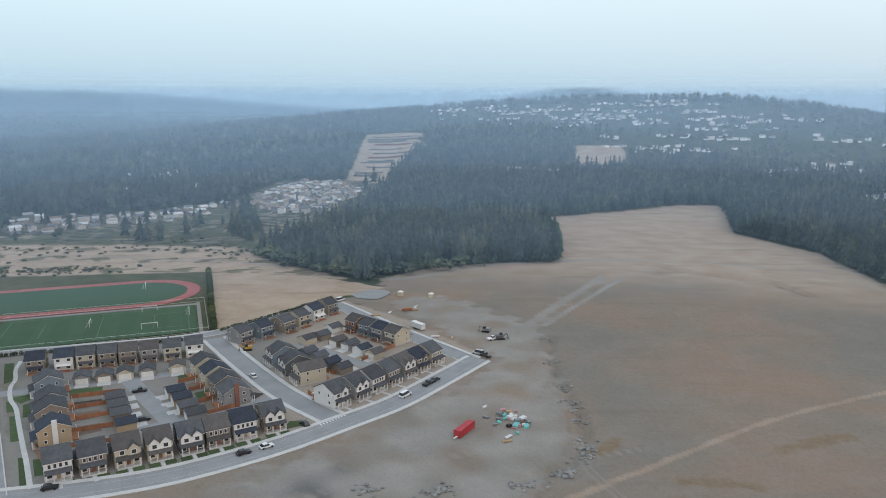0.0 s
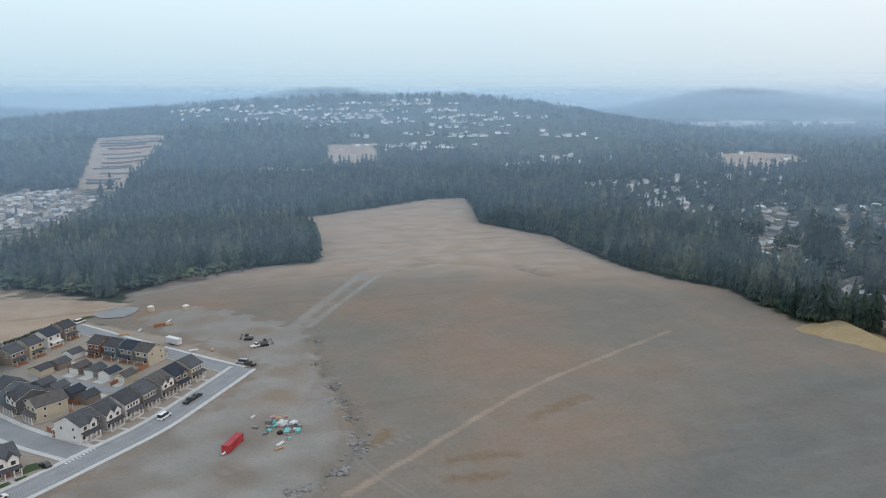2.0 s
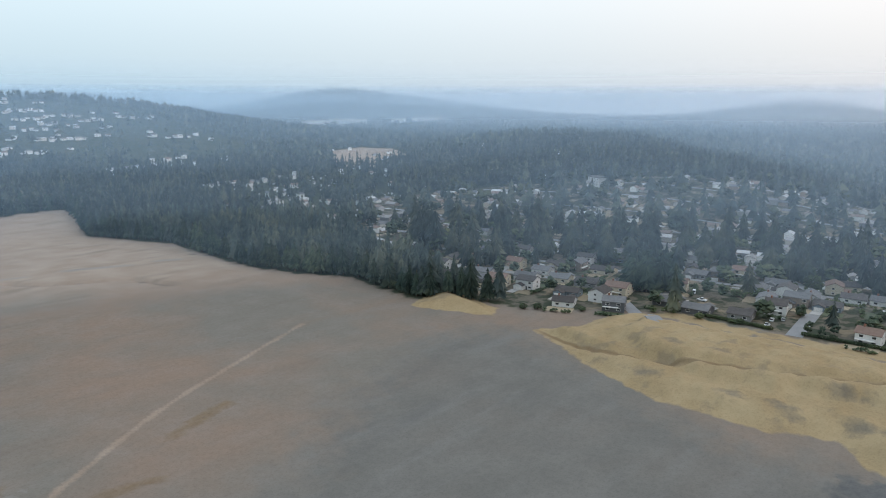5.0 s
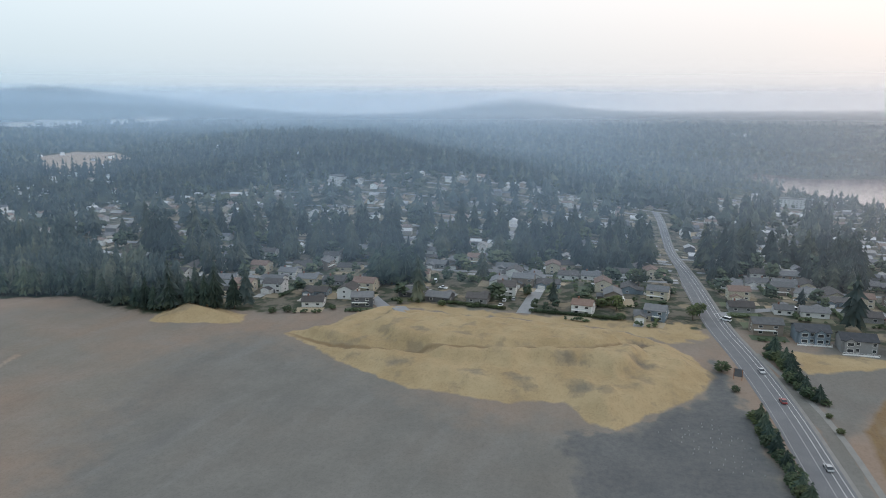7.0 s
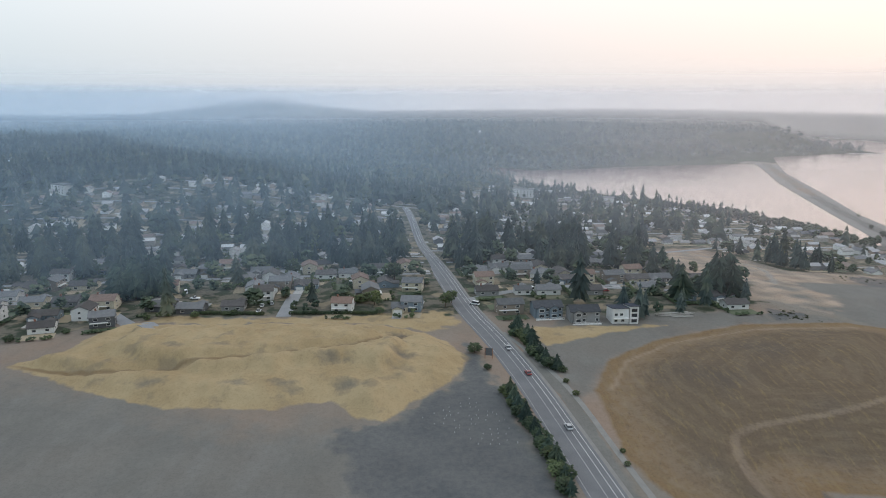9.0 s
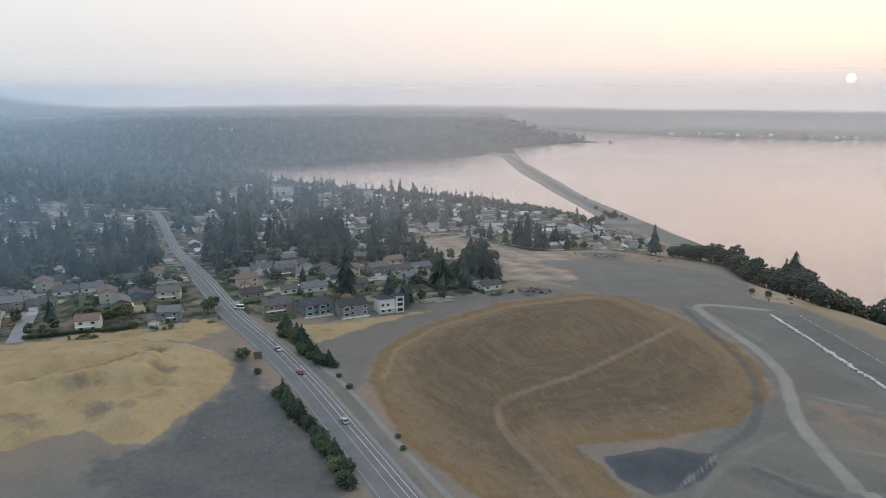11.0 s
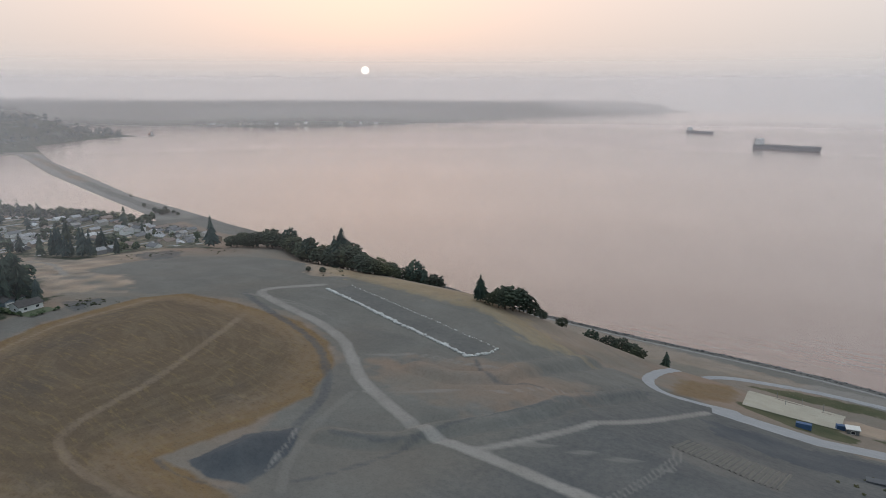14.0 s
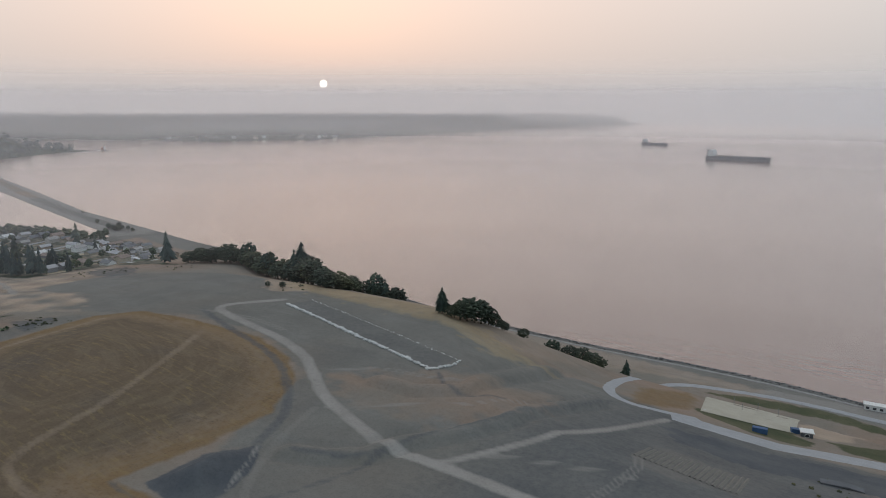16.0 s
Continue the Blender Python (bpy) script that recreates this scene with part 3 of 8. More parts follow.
def zones(x, y):
    """How much straw, gravel, pale track | lawn, woodland floor, rusty soil (also painted terrace shade) | dark gravel
    (also painted shade lines), tan earth, yards covers each place, 0 to 1.
    """
    wob = 3.0 * waves(x, y, 23, 0.7) + 1.5 * waves(x, y, 9, 2.2)
    r = np.hypot(x, y)
    within = lambda poly, soft=4.0, w=1.0: step(-soft, soft, inside_distance(poly, x, y) + w * wob)
    z = ground_height(x, y)
    straw = np.maximum.reduce([within(MOUND, 2, 0.4), within(SMALL_MOUND, 2, 0.4), 0.42 * within(STRAW_EDGE, 8, 2), 0.8 * within(EAST_VERGE, 3), within(VERGE_STRAW, 3, 0.5)])
    gravel = np.maximum.reduce([0.85 * within(BLOCKS, 3, 0.3) * step(-55, -75, x), 0.5 * within(BLOCKS, 3, 0.3), 0.30 * within(GRAVEL, 6, 1.5), 0.75 * within(NEAR_FIELD, 30, 2.0), 0.9 * within(GRAVEL_SOUTH, 8), 0.9 * within(CORRIDOR, 4), 0.8 * within(ROAD_SIDE, 2, 0.3), 0.62 * within(VERGE_GREY, 4, 0.6)]) * (1 - 0.7 * within(BROWN_SOUTH, 10, 2))
    gravel = np.maximum(gravel, step(SEA_Z + 3, SEA_Z + 1.5, z) * step(1500, 1300, r))
    pale = np.maximum.reduce([0.5 * within(PLAZA, 2, 0.5), 0.45 * within(BLOCKS, 3, 0.3), 0.60 * within(GRAVEL, 6, 2.0) * step(1.3, -0.4, waves(x, y, 47, 0.8)), 0.5 * step(40, 22, line_distance(SPIT, x, y)) * step(4, 9, line_distance(SPIT, x, y) + wob)])
    for line, half, much in PALE_TRAILS:
        pale = np.maximum(pale, much * step(half + 1.5, half - 0.8, line_distance(rounded(line), x, y) + 0.10 * wob))
    for line in TYRE_TRACKS:
        off = np.abs(line_distance(rounded(line, 2), x, y) - 1.1)
        pale = np.maximum(pale, 0.42 * step(1.3, 0.1, off))
    lawn = np.maximum.reduce([0.8 * within(g, 2, 0.5) for g in GREENS] + [within(g, 2, 0.3) for g in LAWNS] + [0.75 * within(SCHOOL, 4, 0.5), 0.55 * within(SCRUB, 8) * step(0.1, 0.5, waves(x, y, 62, 0.5) + 0.5 * waves(x, 2 * y, 27, 1.5)), 0.6 * within(MEADOW, 8) * step(-0.4, 0.2, waves(x, y, 90, 0.3))])
    rust = np.maximum(within(DOME, 3, 0.25) * (1 - within(PILE, 2, 0.2)), 0.6 * within(RED_SOIL, 4, 0.5))
    for line, half in ORANGE_BANDS:
        rust = np.maximum(rust, 0.48 * step(half + 3, 0.3 * half, line_distance(line, x, y) + 0.5 * wob))
    dark = np.maximum.reduce([0.9 * within(DARK_STRIP, 5), 0.46 * within(GRAVEL_SOUTH, 10) * step(140, 80, x), 0.52 * within(CORRIDOR, 5), within(PILE, 1.5, 0.2), 0.35 * within(SLAB, 1.0, 0.0), 0.25 * within(POND, 1.0, 0.1)] + [0.6 * within(p, 3, 0.8) for p in WET_PATCHES] + [0.5 * within(p, 3, 1.0) for p in DARK_SCRUB])
    # the painted shade lines share the dark gravel colour
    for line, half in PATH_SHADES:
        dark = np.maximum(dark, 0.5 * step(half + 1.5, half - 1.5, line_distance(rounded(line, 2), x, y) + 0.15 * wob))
    for cx, cy, size in MOUND_STAINS:
        dark = np.maximum(dark, 0.42 * bump(x + 0.5 * wob, y, cx, cy, 0.5 * size, size))
    # shade of the terrace cut, painted by swapping straw for rusty soil
    cut = step(3.4, 0.4, line_distance(rounded(TERRACE), x + 0.5, y)) * within(MOUND, 4, 0)
    straw, rust = straw * (1 - 0.75 * cut), np.maximum(rust, 0.75 * cut)
    rim = inside_distance(DOME, x, y) + wob
    tan = np.maximum.reduce([0.25 * step(-2, 6, rim) * step(34, 12, rim), 0.30 * within(BLUFF, 6), 0.42 * within(BEACH_GRASS, 5), 0.33 * within(SPOIL_BED, 4), within(DRY_GRASS, 3, 0.3), 0.60 * within(FIELD, 6) * step(350, 500, r) * step(200, 300, y), 0.85 * within(SCRUB, 8), (0.45 + 0.3 * waves(x, y, 38, 0.5)) * within(EAST_BARE, 6), 0.70 * within(BLOCKS, 3, 0.3) * step(-80, -62, x), 0.30 * within(GRAVEL, 6, 2.5) * step(190, 250, y), 0.32 * step(4.0, 0.6, line_distance(rounded(DOME_TRAIL), x, y)), 0.50 * step(2.6, 0.5, line_distance(rounded(FIELD_TRAIL), x, y) + 0.2 * wob), 0.4 * step(2.0, 0.4, line_distance(DOME_BACK, x, y))] + [within(p, 8) for p in BARE_SPOTS] + [0.6 * within(p, 4, 1.0) for p in SANDY])
    open_ground = np.maximum.reduce([within(p, 5) for p in (FIELD, SCRUB, DRY_GRASS, SCHOOL, BLOCKS, EAST_BARE, BLUFF)] + [within(p, 8) for p in BARE_SPOTS])
    homes = np.maximum.reduce([within(p, 10) for p in (SUBURB, TOWN_NORTH, TOWN_ROW, MEADOW, CLEAR_WEST)]) * (1 - open_ground)
    woods = (1 - open_ground) * step(240, 330, r + 4 * wob) * np.where((r > 1200) & (line_distance(SPIT, x, y) > 60), step(SEA_Z - 0.6, SEA_Z + 0.1, z), step(SEA_Z + 3, SEA_Z + 6, z)) * (1 - homes)
    return np.stack([straw, gravel, pale, lawn, woods, rust, dark, tan, homes], axis=-1)


# where houses stand among trees, and bare cuts in the woods
SUBURB = [(305, 172), (300, 225), (318, 290), (345, 370), (400, 450), (560, 580), (640, 540), (720, 400), (830, 250), (880, 60), (1100, 10), (1250, -50), (1050, -330), (800, -480), (640, -470), (450, -320), (500, -250), (620, -215), (605, -150), (432, -180), (372, -150), (345, -95), (348, 0), (340, 140)]
TOWN_NORTH = [(-224, 802), (-201, 970), (-132, 965), (-82, 834), (-119, 704), (-181, 728)]
TOWN_ROW = [(-440, 707), (-339, 732), (-235, 819), (-220, 765), (-290, 625), (-363, 580)]
TOWN_FAR = [(-485, 1052), (-383, 1079), (-277, 968), (-245, 855), (-397, 863)]
HILLTOP = [(-60, 1900), (-20, 1620), (60, 1500), (247, 1400), (302, 1230), (446, 1008), (600, 960), (800, 1150), (760, 1600), (500, 1850), (250, 1900)]
MEADOW = [(-520, 560), (-259, 552), (-158, 540), (-128, 512), (-150, 600), (-188, 640), (-205, 764), (-240, 765), (-295, 622), (-363, 585), (-440, 640)]
QUARRY = [(-151, 1448), (-33, 1431), (-44, 1263), (-76, 924), (-129, 974), (-145, 1291)]
RED_CUTS = [(222, 1209), (302, 1230), (262, 1010), (186, 1015)]
RED_CUT_WEST = [(94, 1044), (172, 1021), (164, 970), (89, 986)]
FAR_FIELD = [(760, 800), (860, 810), (1020, 1020), (1000, 1090), (880, 1040), (740, 860)]
BLUFF = [(445, -308), (355, -300), (270, -284), (150, -276), (135, -330), (140, -445), (400, -470), (540, -505), (640, -500), (520, -340)]
CLEAR_WEST = [(-128, 512), (-112, 560), (-95, 640), (-78, 740), (-66, 900), (-126, 977), (-217, 975), (-240, 803), (-190, 700), (-150, 600)]  # open ground before the new town
BARE_SPOTS = [QUARRY, RED_CUTS, RED_CUT_WEST, FAR_FIELD]


def build_ground():
    rings = list(np.arange(0, 150, 10.0)) + list(np.arange(150, 500, 1.8))
    while rings[-1] < 4950:
        rings.append(rings[-1] + max(1.8, rings[-1] * 0.014))
    rings = np.array(rings)
    turns = np.radians(np.concatenate([np.arange(-38, 188, 0.3), np.arange(188.2, 321.9, 2.0)]))
    rr, aa = np.meshgrid(rings, turns, indexing="ij")
    x, y = rr * np.sin(aa), rr * np.cos(aa)
    z = ground_height(x, y)
    nr, na = x.shape
    idx = np.arange(nr * na).reshape(nr, na)
    nxt = np.roll(idx, -1, axis=1)
    quads = np.stack([idx[:-1], idx[1:], nxt[1:], nxt[:-1]], axis=-1).reshape(-1, 4)[:, ::-1]
    ob = quads_object("ground", np.stack([x, y, z], -1).reshape(-1, 3), quads, GROUND)
    w = zones(x, y).reshape(-1, 9)
    deep = (inside_distance(DOME, x, y) / 100 + 0.02 * waves(x, y, 60, 0.5)).ravel()
    for name, part_of in (("zone_a", w[:, :3]), ("zone_b", w[:, 3:6]), ("zone_c", w[:, 6:])):
        layer = ob.data.color_attributes.new(name, "FLOAT_COLOR", "POINT")
        layer.data.foreach_set("color", np.concatenate([part_of, np.clip(deep, 0, 1)[:, None] if name == "zone_b" else np.ones((len(w), 1))], axis=1).astype(np.float32).ravel())
    return tagged(ob, "bare brown graded earth with gravel, straw-coloured grass and tracks", "ground", kind="structure")


build_ground()


def build_water():
    bm = bmesh.new()
    rim = [bm.verts.new((4960 * math.sin(a), 4960 * math.cos(a), SEA_Z)) for a in np.radians(np.arange(60, 264, 4))]
    hub = bm.verts.new((0, 0, SEA_Z - 0.01))
    for a, b in zip(rim, rim[1:]):
        bm.faces.new((hub, b, a))
    me = bpy.data.meshes.new("water")
    bm.to_mesh(me)
    bm.free()
    me.materials.append(WATER)
    return tagged(new("water", me), "calm pink-grey sea under a smoky sunset sky", "water", kind="structure")


build_water()

# ---- smoke haze: see-through sheets painted as smoke, hung round the place, denser with distance ----
def haze_material():
    m = bpy.data.materials.new("smoke_haze")
    m.use_nodes = True
    nt = m.node_tree
    nt.nodes.clear()
    density = make_node(nt, "ShaderNodeVertexColor", layer_name="smoke")
    clear = make_node(nt, "ShaderNodeBsdfTransparent")
    back, forth = make_node(nt, "ShaderNodeBsdfDiffuse"), make_node(nt, "ShaderNodeBsdfTranslucent")
    up, down = make_node(nt, "ShaderNodeCombineXYZ"), make_node(nt, "ShaderNodeCombineXYZ")  # smoke is lit by the whole sky above it
    up.inputs[2].default_value, down.inputs[2].default_value = 1, -1
    nt.links.new(up.outputs[0], back.inputs["Normal"])
    nt.links.new(down.outputs[0], forth.inputs["Normal"])
    tone = make_node(nt, "ShaderNodeVertexColor", layer_name="tone")   # blue-grey inland; warm sun-side glow painted into the haze over the sea
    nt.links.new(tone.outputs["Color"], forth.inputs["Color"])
    blue = mix_colour(nt, 1.0, tone.outputs["Color"], (0.66, 0.86, 1.0), "MULTIPLY")  # blue back-scattered light put into the smoke colour
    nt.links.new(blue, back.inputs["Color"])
    both, mix, out = make_node(nt, "ShaderNodeAddShader"), make_node(nt, "ShaderNodeMixShader"), make_node(nt, "ShaderNodeOutputMaterial")
    nt.links.new(back.outputs[0], both.inputs[0])
    nt.links.new(forth.outputs[0], both.inputs[1])
    nt.links.new(density.outputs[0], mix.inputs[0])
    nt.links.new(clear.outputs[0], mix.inputs[1])
    nt.links.new(both.outputs[0], mix.inputs[2])
    nt.links.new(mix.outputs[0], out.inputs["Surface"])
    return m


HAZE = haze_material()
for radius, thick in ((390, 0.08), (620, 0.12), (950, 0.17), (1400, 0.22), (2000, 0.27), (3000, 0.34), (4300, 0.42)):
    az = np.radians(np.arange(-60, 215, 1.5))
    x, y = radius * np.sin(az), radius * np.cos(az)
    foot = np.minimum(ground_height(x, y), 30)
    rise = min(0.03 * radius + 20, 55)
    levels = [(foot, 0.0), (foot + 0.35 * rise, 0.45), (foot + rise, 1.0)]
    levels += [(np.full_like(x, EYE[2] + radius * math.tan(radians(el))), d) for el, d in (((0.0, 1.0), (0.4, 0.85), (0.8, 0.4), (1.15, 0.0)) if radius < 4000 else ((0.0, 1.0), (0.8, 0.95), (1.6, 0.6), (2.4, 0.2), (3.0, 0.0)))]
    verts = np.concatenate([np.stack([x, y, np.maximum(z, foot)], -1) for z, _ in levels])
    n = len(az)
    quads = np.array([(k * n + i, k * n + i + 1, (k + 1) * n + i + 1, (k + 1) * n + i) for k in range(len(levels) - 1) for i in range(n - 1)])
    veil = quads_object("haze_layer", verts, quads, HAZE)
    layer = veil.data.color_attributes.new("smoke", "FLOAT_COLOR", "POINT")
    turn = np.degrees(az)
    clearer = 1 + (0.5 * step(25, 5, turn) + 0.8 * step(46, 62, turn) * step(94, 76, turn) if radius < 400 else -0.22 * step(20, 40, turn) * step(100, 84, turn) if radius < 1000 else 0) - (0.10 * step(80, 98, turn) + 0.42 * step(104, 124, turn) if radius < 1300 else 0.72 * step(70, 90, turn) - 0.17 * step(116, 130, turn) if radius < 2500 else 0)  # haze strength tuned by bearing, mostly weaker towards the sea
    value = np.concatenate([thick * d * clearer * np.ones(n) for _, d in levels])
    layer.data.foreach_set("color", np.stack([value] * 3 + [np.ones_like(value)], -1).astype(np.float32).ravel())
    # how far the sun-side warmth is mixed into the haze colour
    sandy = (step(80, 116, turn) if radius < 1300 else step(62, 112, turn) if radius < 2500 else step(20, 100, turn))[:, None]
    sunward_tone = np.array([0.62, 0.54, 0.515]) if radius < 2500 else np.array([0.80, 0.675, 0.62])
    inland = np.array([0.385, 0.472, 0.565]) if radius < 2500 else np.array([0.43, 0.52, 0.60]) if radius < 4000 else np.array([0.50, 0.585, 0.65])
    hue = np.tile((1 - sandy) * inland + sandy * sunward_tone, (len(levels), 1))
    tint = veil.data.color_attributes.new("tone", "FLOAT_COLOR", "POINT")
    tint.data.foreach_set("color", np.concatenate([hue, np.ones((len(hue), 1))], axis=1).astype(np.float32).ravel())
    tagged(veil, "see-through sheet painted as thin blue-grey wildfire smoke haze", "haze", kind="structure")

# ---- where the older houses stand: rows along streets ----
SUBURB_MID, SUBURB_TURN, SUBURB_ROW = (700.0, 60.0), 98, 46


def grove(x, y):
    """1 where tall trees stand close together among the houses, 0 where gardens are open."""
    return step(-0.05, 0.25, waves(x, y, 115, 1.9) + 0.45 * waves(x, y, 41, 0.6))


def street_offset(x, y):
    """Metres to the middle of the nearest street between the rows of the older suburb."""
    c, s = math.cos(radians(SUBURB_TURN)), math.sin(radians(SUBURB_TURN))
    v = -(x - SUBURB_MID[0]) * s + (y - SUBURB_MID[1]) * c
    return np.abs((v / SUBURB_ROW - 0.71 + 0.5) % 1.0 - 0.5) * SUBURB_ROW


def plan_rows(poly, rng, along, gap, row, keep, near=0, far=1e9):
    """House places (x, y, turn) in rows that run at that angle through a polygon, in pairs back to back."""
    c, s = math.cos(radians(along)), math.sin(radians(along))
    cx, cy = SUBURB_MID if poly is SUBURB else np.mean(np.array(poly), axis=0)
    out = []
    for j in range(-60, 61):
        for i in range(-80, 81):
            u = i * gap + rng.uniform(-0.16, 0.16) * gap + (gap / 2 if j % 2 else 0)
            v = (j // 2) * row + (row * 0.42 if j % 2 else 0) + rng.uniform(-2, 2)
            x, y = cx + u * c - v * s, cy + u * s + v * c
            r = math.hypot(x, y)
            if near <= r < far and rng.uniform() < keep:
                out.append((x, y, along + (180 if j % 2 else 0) + rng.uniform(-6, 6) + (90 if rng.uniform() < 0.3 else 0)))
    if not out:
        return []
    xy = np.array(out)
    inside = (inside_distance(poly, xy[:, 0], xy[:, 1]) > 6) & (line_distance(HIGHWAY, xy[:, 0], xy[:, 1]) > 17)
    for p in (FIELD, EAST_BARE):
        inside &= inside_distance(p, xy[:, 0], xy[:, 1]) < -8
    inside &= ground_height(xy[:, 0], xy[:, 1]) > SEA_Z + 3
    return [tuple(float(q) for q in row_) for row_ in xy[inside]]


HIGHWAY = [(120, -50), (184, -40.2), (215, -35.3), (256.8, -28.7), (304.9, -18.6), (357.9, -4.1), (432, 7.4), (578, 28.4), (707, 45.8), (800, 60)]
plan_rng = np.random.default_rng(11)
# the nearest rows, house by house: x, y, turn, width, depth, storeys, walls, roof
NEAR_HOMES = [(373, 242, 100, 11, 9, 1, "white", "slate"), (361, 221, 100, 12, 9, 1, "cream", "slate"), (361, 203, 96, 13, 9, 1, "grey", "brown"), (354, 180, 98, 12, 10, 2, "cream", "tile"), (325, 167, 110, 11, 9, 2, "charcoal", "slate"),
              (316, 191, 110, 11, 9, 1, "white", "brown"), (352, 150, 95, 14, 9, 1, "charcoal", "slate"), (348, 133, 92, 13, 9, 1, "charcoal", "slate"), (353, 113, 95, 11, 9, 1, "grey", "brown"), (374, 103, 100, 10, 10, 2, "white", "brown"),
              (351, 57, 88, 10, 9, 2, "white", "tile"), (354, 22, 84, 10, 9, 2, "blue", "slate"), (394, 24, 85, 11, 9, 2, "cream", "slate"), (428, 79, 95, 12, 9, 1, "white", "brown"), (432, 66, 90, 11, 9, 1, "white", "slate"),
              (437, 48, 90, 10, 9, 2, "white", "brown"), (470, 140, 60, 15, 9, 1, "grey", "slate"), (484, 190, 80, 13, 9, 1, "white", "slate"), (352, 28, 270, 8, 7, 1, "cream", "slate"),
              (350, -27, 100, 13, 9, 2, "taupe", "slate"), (386, -17, 100, 12, 9, 1, "grey", "brown"), (389, -51, 95, 13, 9, 1, "white", "slate"), (389, -73, 98, 15, 9, 1, "grey", "brown"), (399, -110, 92, 14, 9, 1, "cream", "slate"),
              (443, -12, 98, 14, 10, 1, "white", "slate"), (492, -14, 95, 14, 10, 1, "rust", "brown"), (378, -123, 95, 11, 8, 1, "blue", "slate"), (362, -144, 100, 12, 8, 1, "white", "brown"), (388, -37, 96, 9, 8, 1, "white", "slate")]
ROW_HOMES = [(x, y, a) for x, y, a in plan_rows(SUBURB, plan_rng, 98, 15, 46, 0.85) if min(math.hypot(x - h[0], y - h[1]) for h in NEAR_HOMES) > 17 and math.hypot(x, y) > 370]
ROW_HOMES = [h for h in ROW_HOMES if plan_rng.uniform() < np.interp(math.hypot(h[0], h[1]), [500, 700, 900, 1250], [1.0, 0.9, 0.7, 0.4])]
ROW_HOMES += [(float(plan_rng.normal(690, 60)), float(plan_rng.normal(-400, 32)), float(plan_rng.uniform(80, 120))) for _ in range(60)]
ROW_HOMES = [h for h in ROW_HOMES if h[1] < -330 or float(grove(h[0], h[1])) < 0.4 or plan_rng.uniform() < 0.25]
ROW_HOMES.sort(key=lambda h: math.hypot(h[0], h[1]))
TOWN_HOMES = plan_rows(TOWN_NORTH, plan_rng, 70, 10, 27, 0.9) + plan_rows(TOWN_ROW, plan_rng, 40, 13, 44, 0.85)
WOODED = [(330, 560), (500, 700), (700, 1150), (1050, 1100), (1250, 500), (1200, 100), (1000, 350), (700, 560), (500, 500)]
FAR_HOMES = plan_rows(TOWN_FAR, plan_rng, 60, 16, 60, 0.6) + plan_rows(HILLTOP, plan_rng, 15, 15, 52, 0.07) + plan_rows(WOODED, plan_rng, 70, 24, 70, 0.25)
# groups of houses on the hill and in the woods: middle, spread, how many
HOME_CLUSTERS = [(336, 1182, 40, 45, 26), (459, 984, 30, 20, 20), (549, 980, 26, 24, 16), (520, 1450, 110, 50, 46), (255, 1535, 90, 60, 46), (150, 1690, 80, 60, 34), (506, 1660, 110, 40, 30),
                 (620, 1444, 30, 30, 10), (524, 1262, 130, 60, 30), (462, 766, 16, 18, 9), (415, 605, 26, 18, 12), (20, 1800, 50, 50, 18)]
NORTH_HOMES = [(445, 700), (355, 520), (345, 430), (352, 340), (420, 400), (560, 560), (668, 600), (760, 800), (640, 860)]
FAR_HOMES += plan_rows(NORTH_HOMES, plan_rng, 80, 17, 46, 0.75)
FAR_HOMES = [h for h in FAR_HOMES if plan_rng.uniform() < 0.45 + 0.75 * float(waves(h[0], h[1], 330, 0.2))]
for cx, cy, sx, sy, n in HOME_CLUSTERS:
    for _ in range(max(3, n // 4)):   # short rows of houses along bent streets
        hx, hy, bend = plan_rng.normal(cx, sx), plan_rng.normal(cy, sy), plan_rng.uniform(-0.35, 0.35)
        FAR_HOMES += [(float(hx + 13 * k + plan_rng.uniform(-5, 5)), float(hy + bend * 13 * k + plan_rng.uniform(-10, 10)), float(math.degrees(bend) + plan_rng.uniform(-12, 12))) for k in range(int(plan_rng.integers(2, 7)))]
FAR_CITY = [(2760, -1700), (2400, -1880), (2170, -2169), (2085, -2475), (2040, -3000), (2500, -3100), (3100, -2200)]
CITY_HOMES = plan_rows(FAR_CITY, plan_rng, 30, 40, 130, 0.5)
ALL_HOMES = np.array([h[:2] for h in NEAR_HOMES] + [h[:2] for h in ROW_HOMES + TOWN_HOMES + FAR_HOMES])


def clear_of_homes(x, y, gap=6.5):
    """True where no house stands within that many metres."""
    cells = {}
    for hx, hy in ALL_HOMES:
        cells.setdefault((int(hx // 25), int(hy // 25)), []).append((hx, hy))
    ok = np.ones(len(x), bool)
    for i, (px, py) in enumerate(zip(x, y)):
        a, b = int(px // 25), int(py // 25)
        for da in (-1, 0, 1):
            for db in (-1, 0, 1):
                for hx, hy in cells.get((a + da, b + db), ()):
                    if (px - hx) ** 2 + (py - hy) ** 2 < gap * gap:
                        ok[i] = False
    return ok

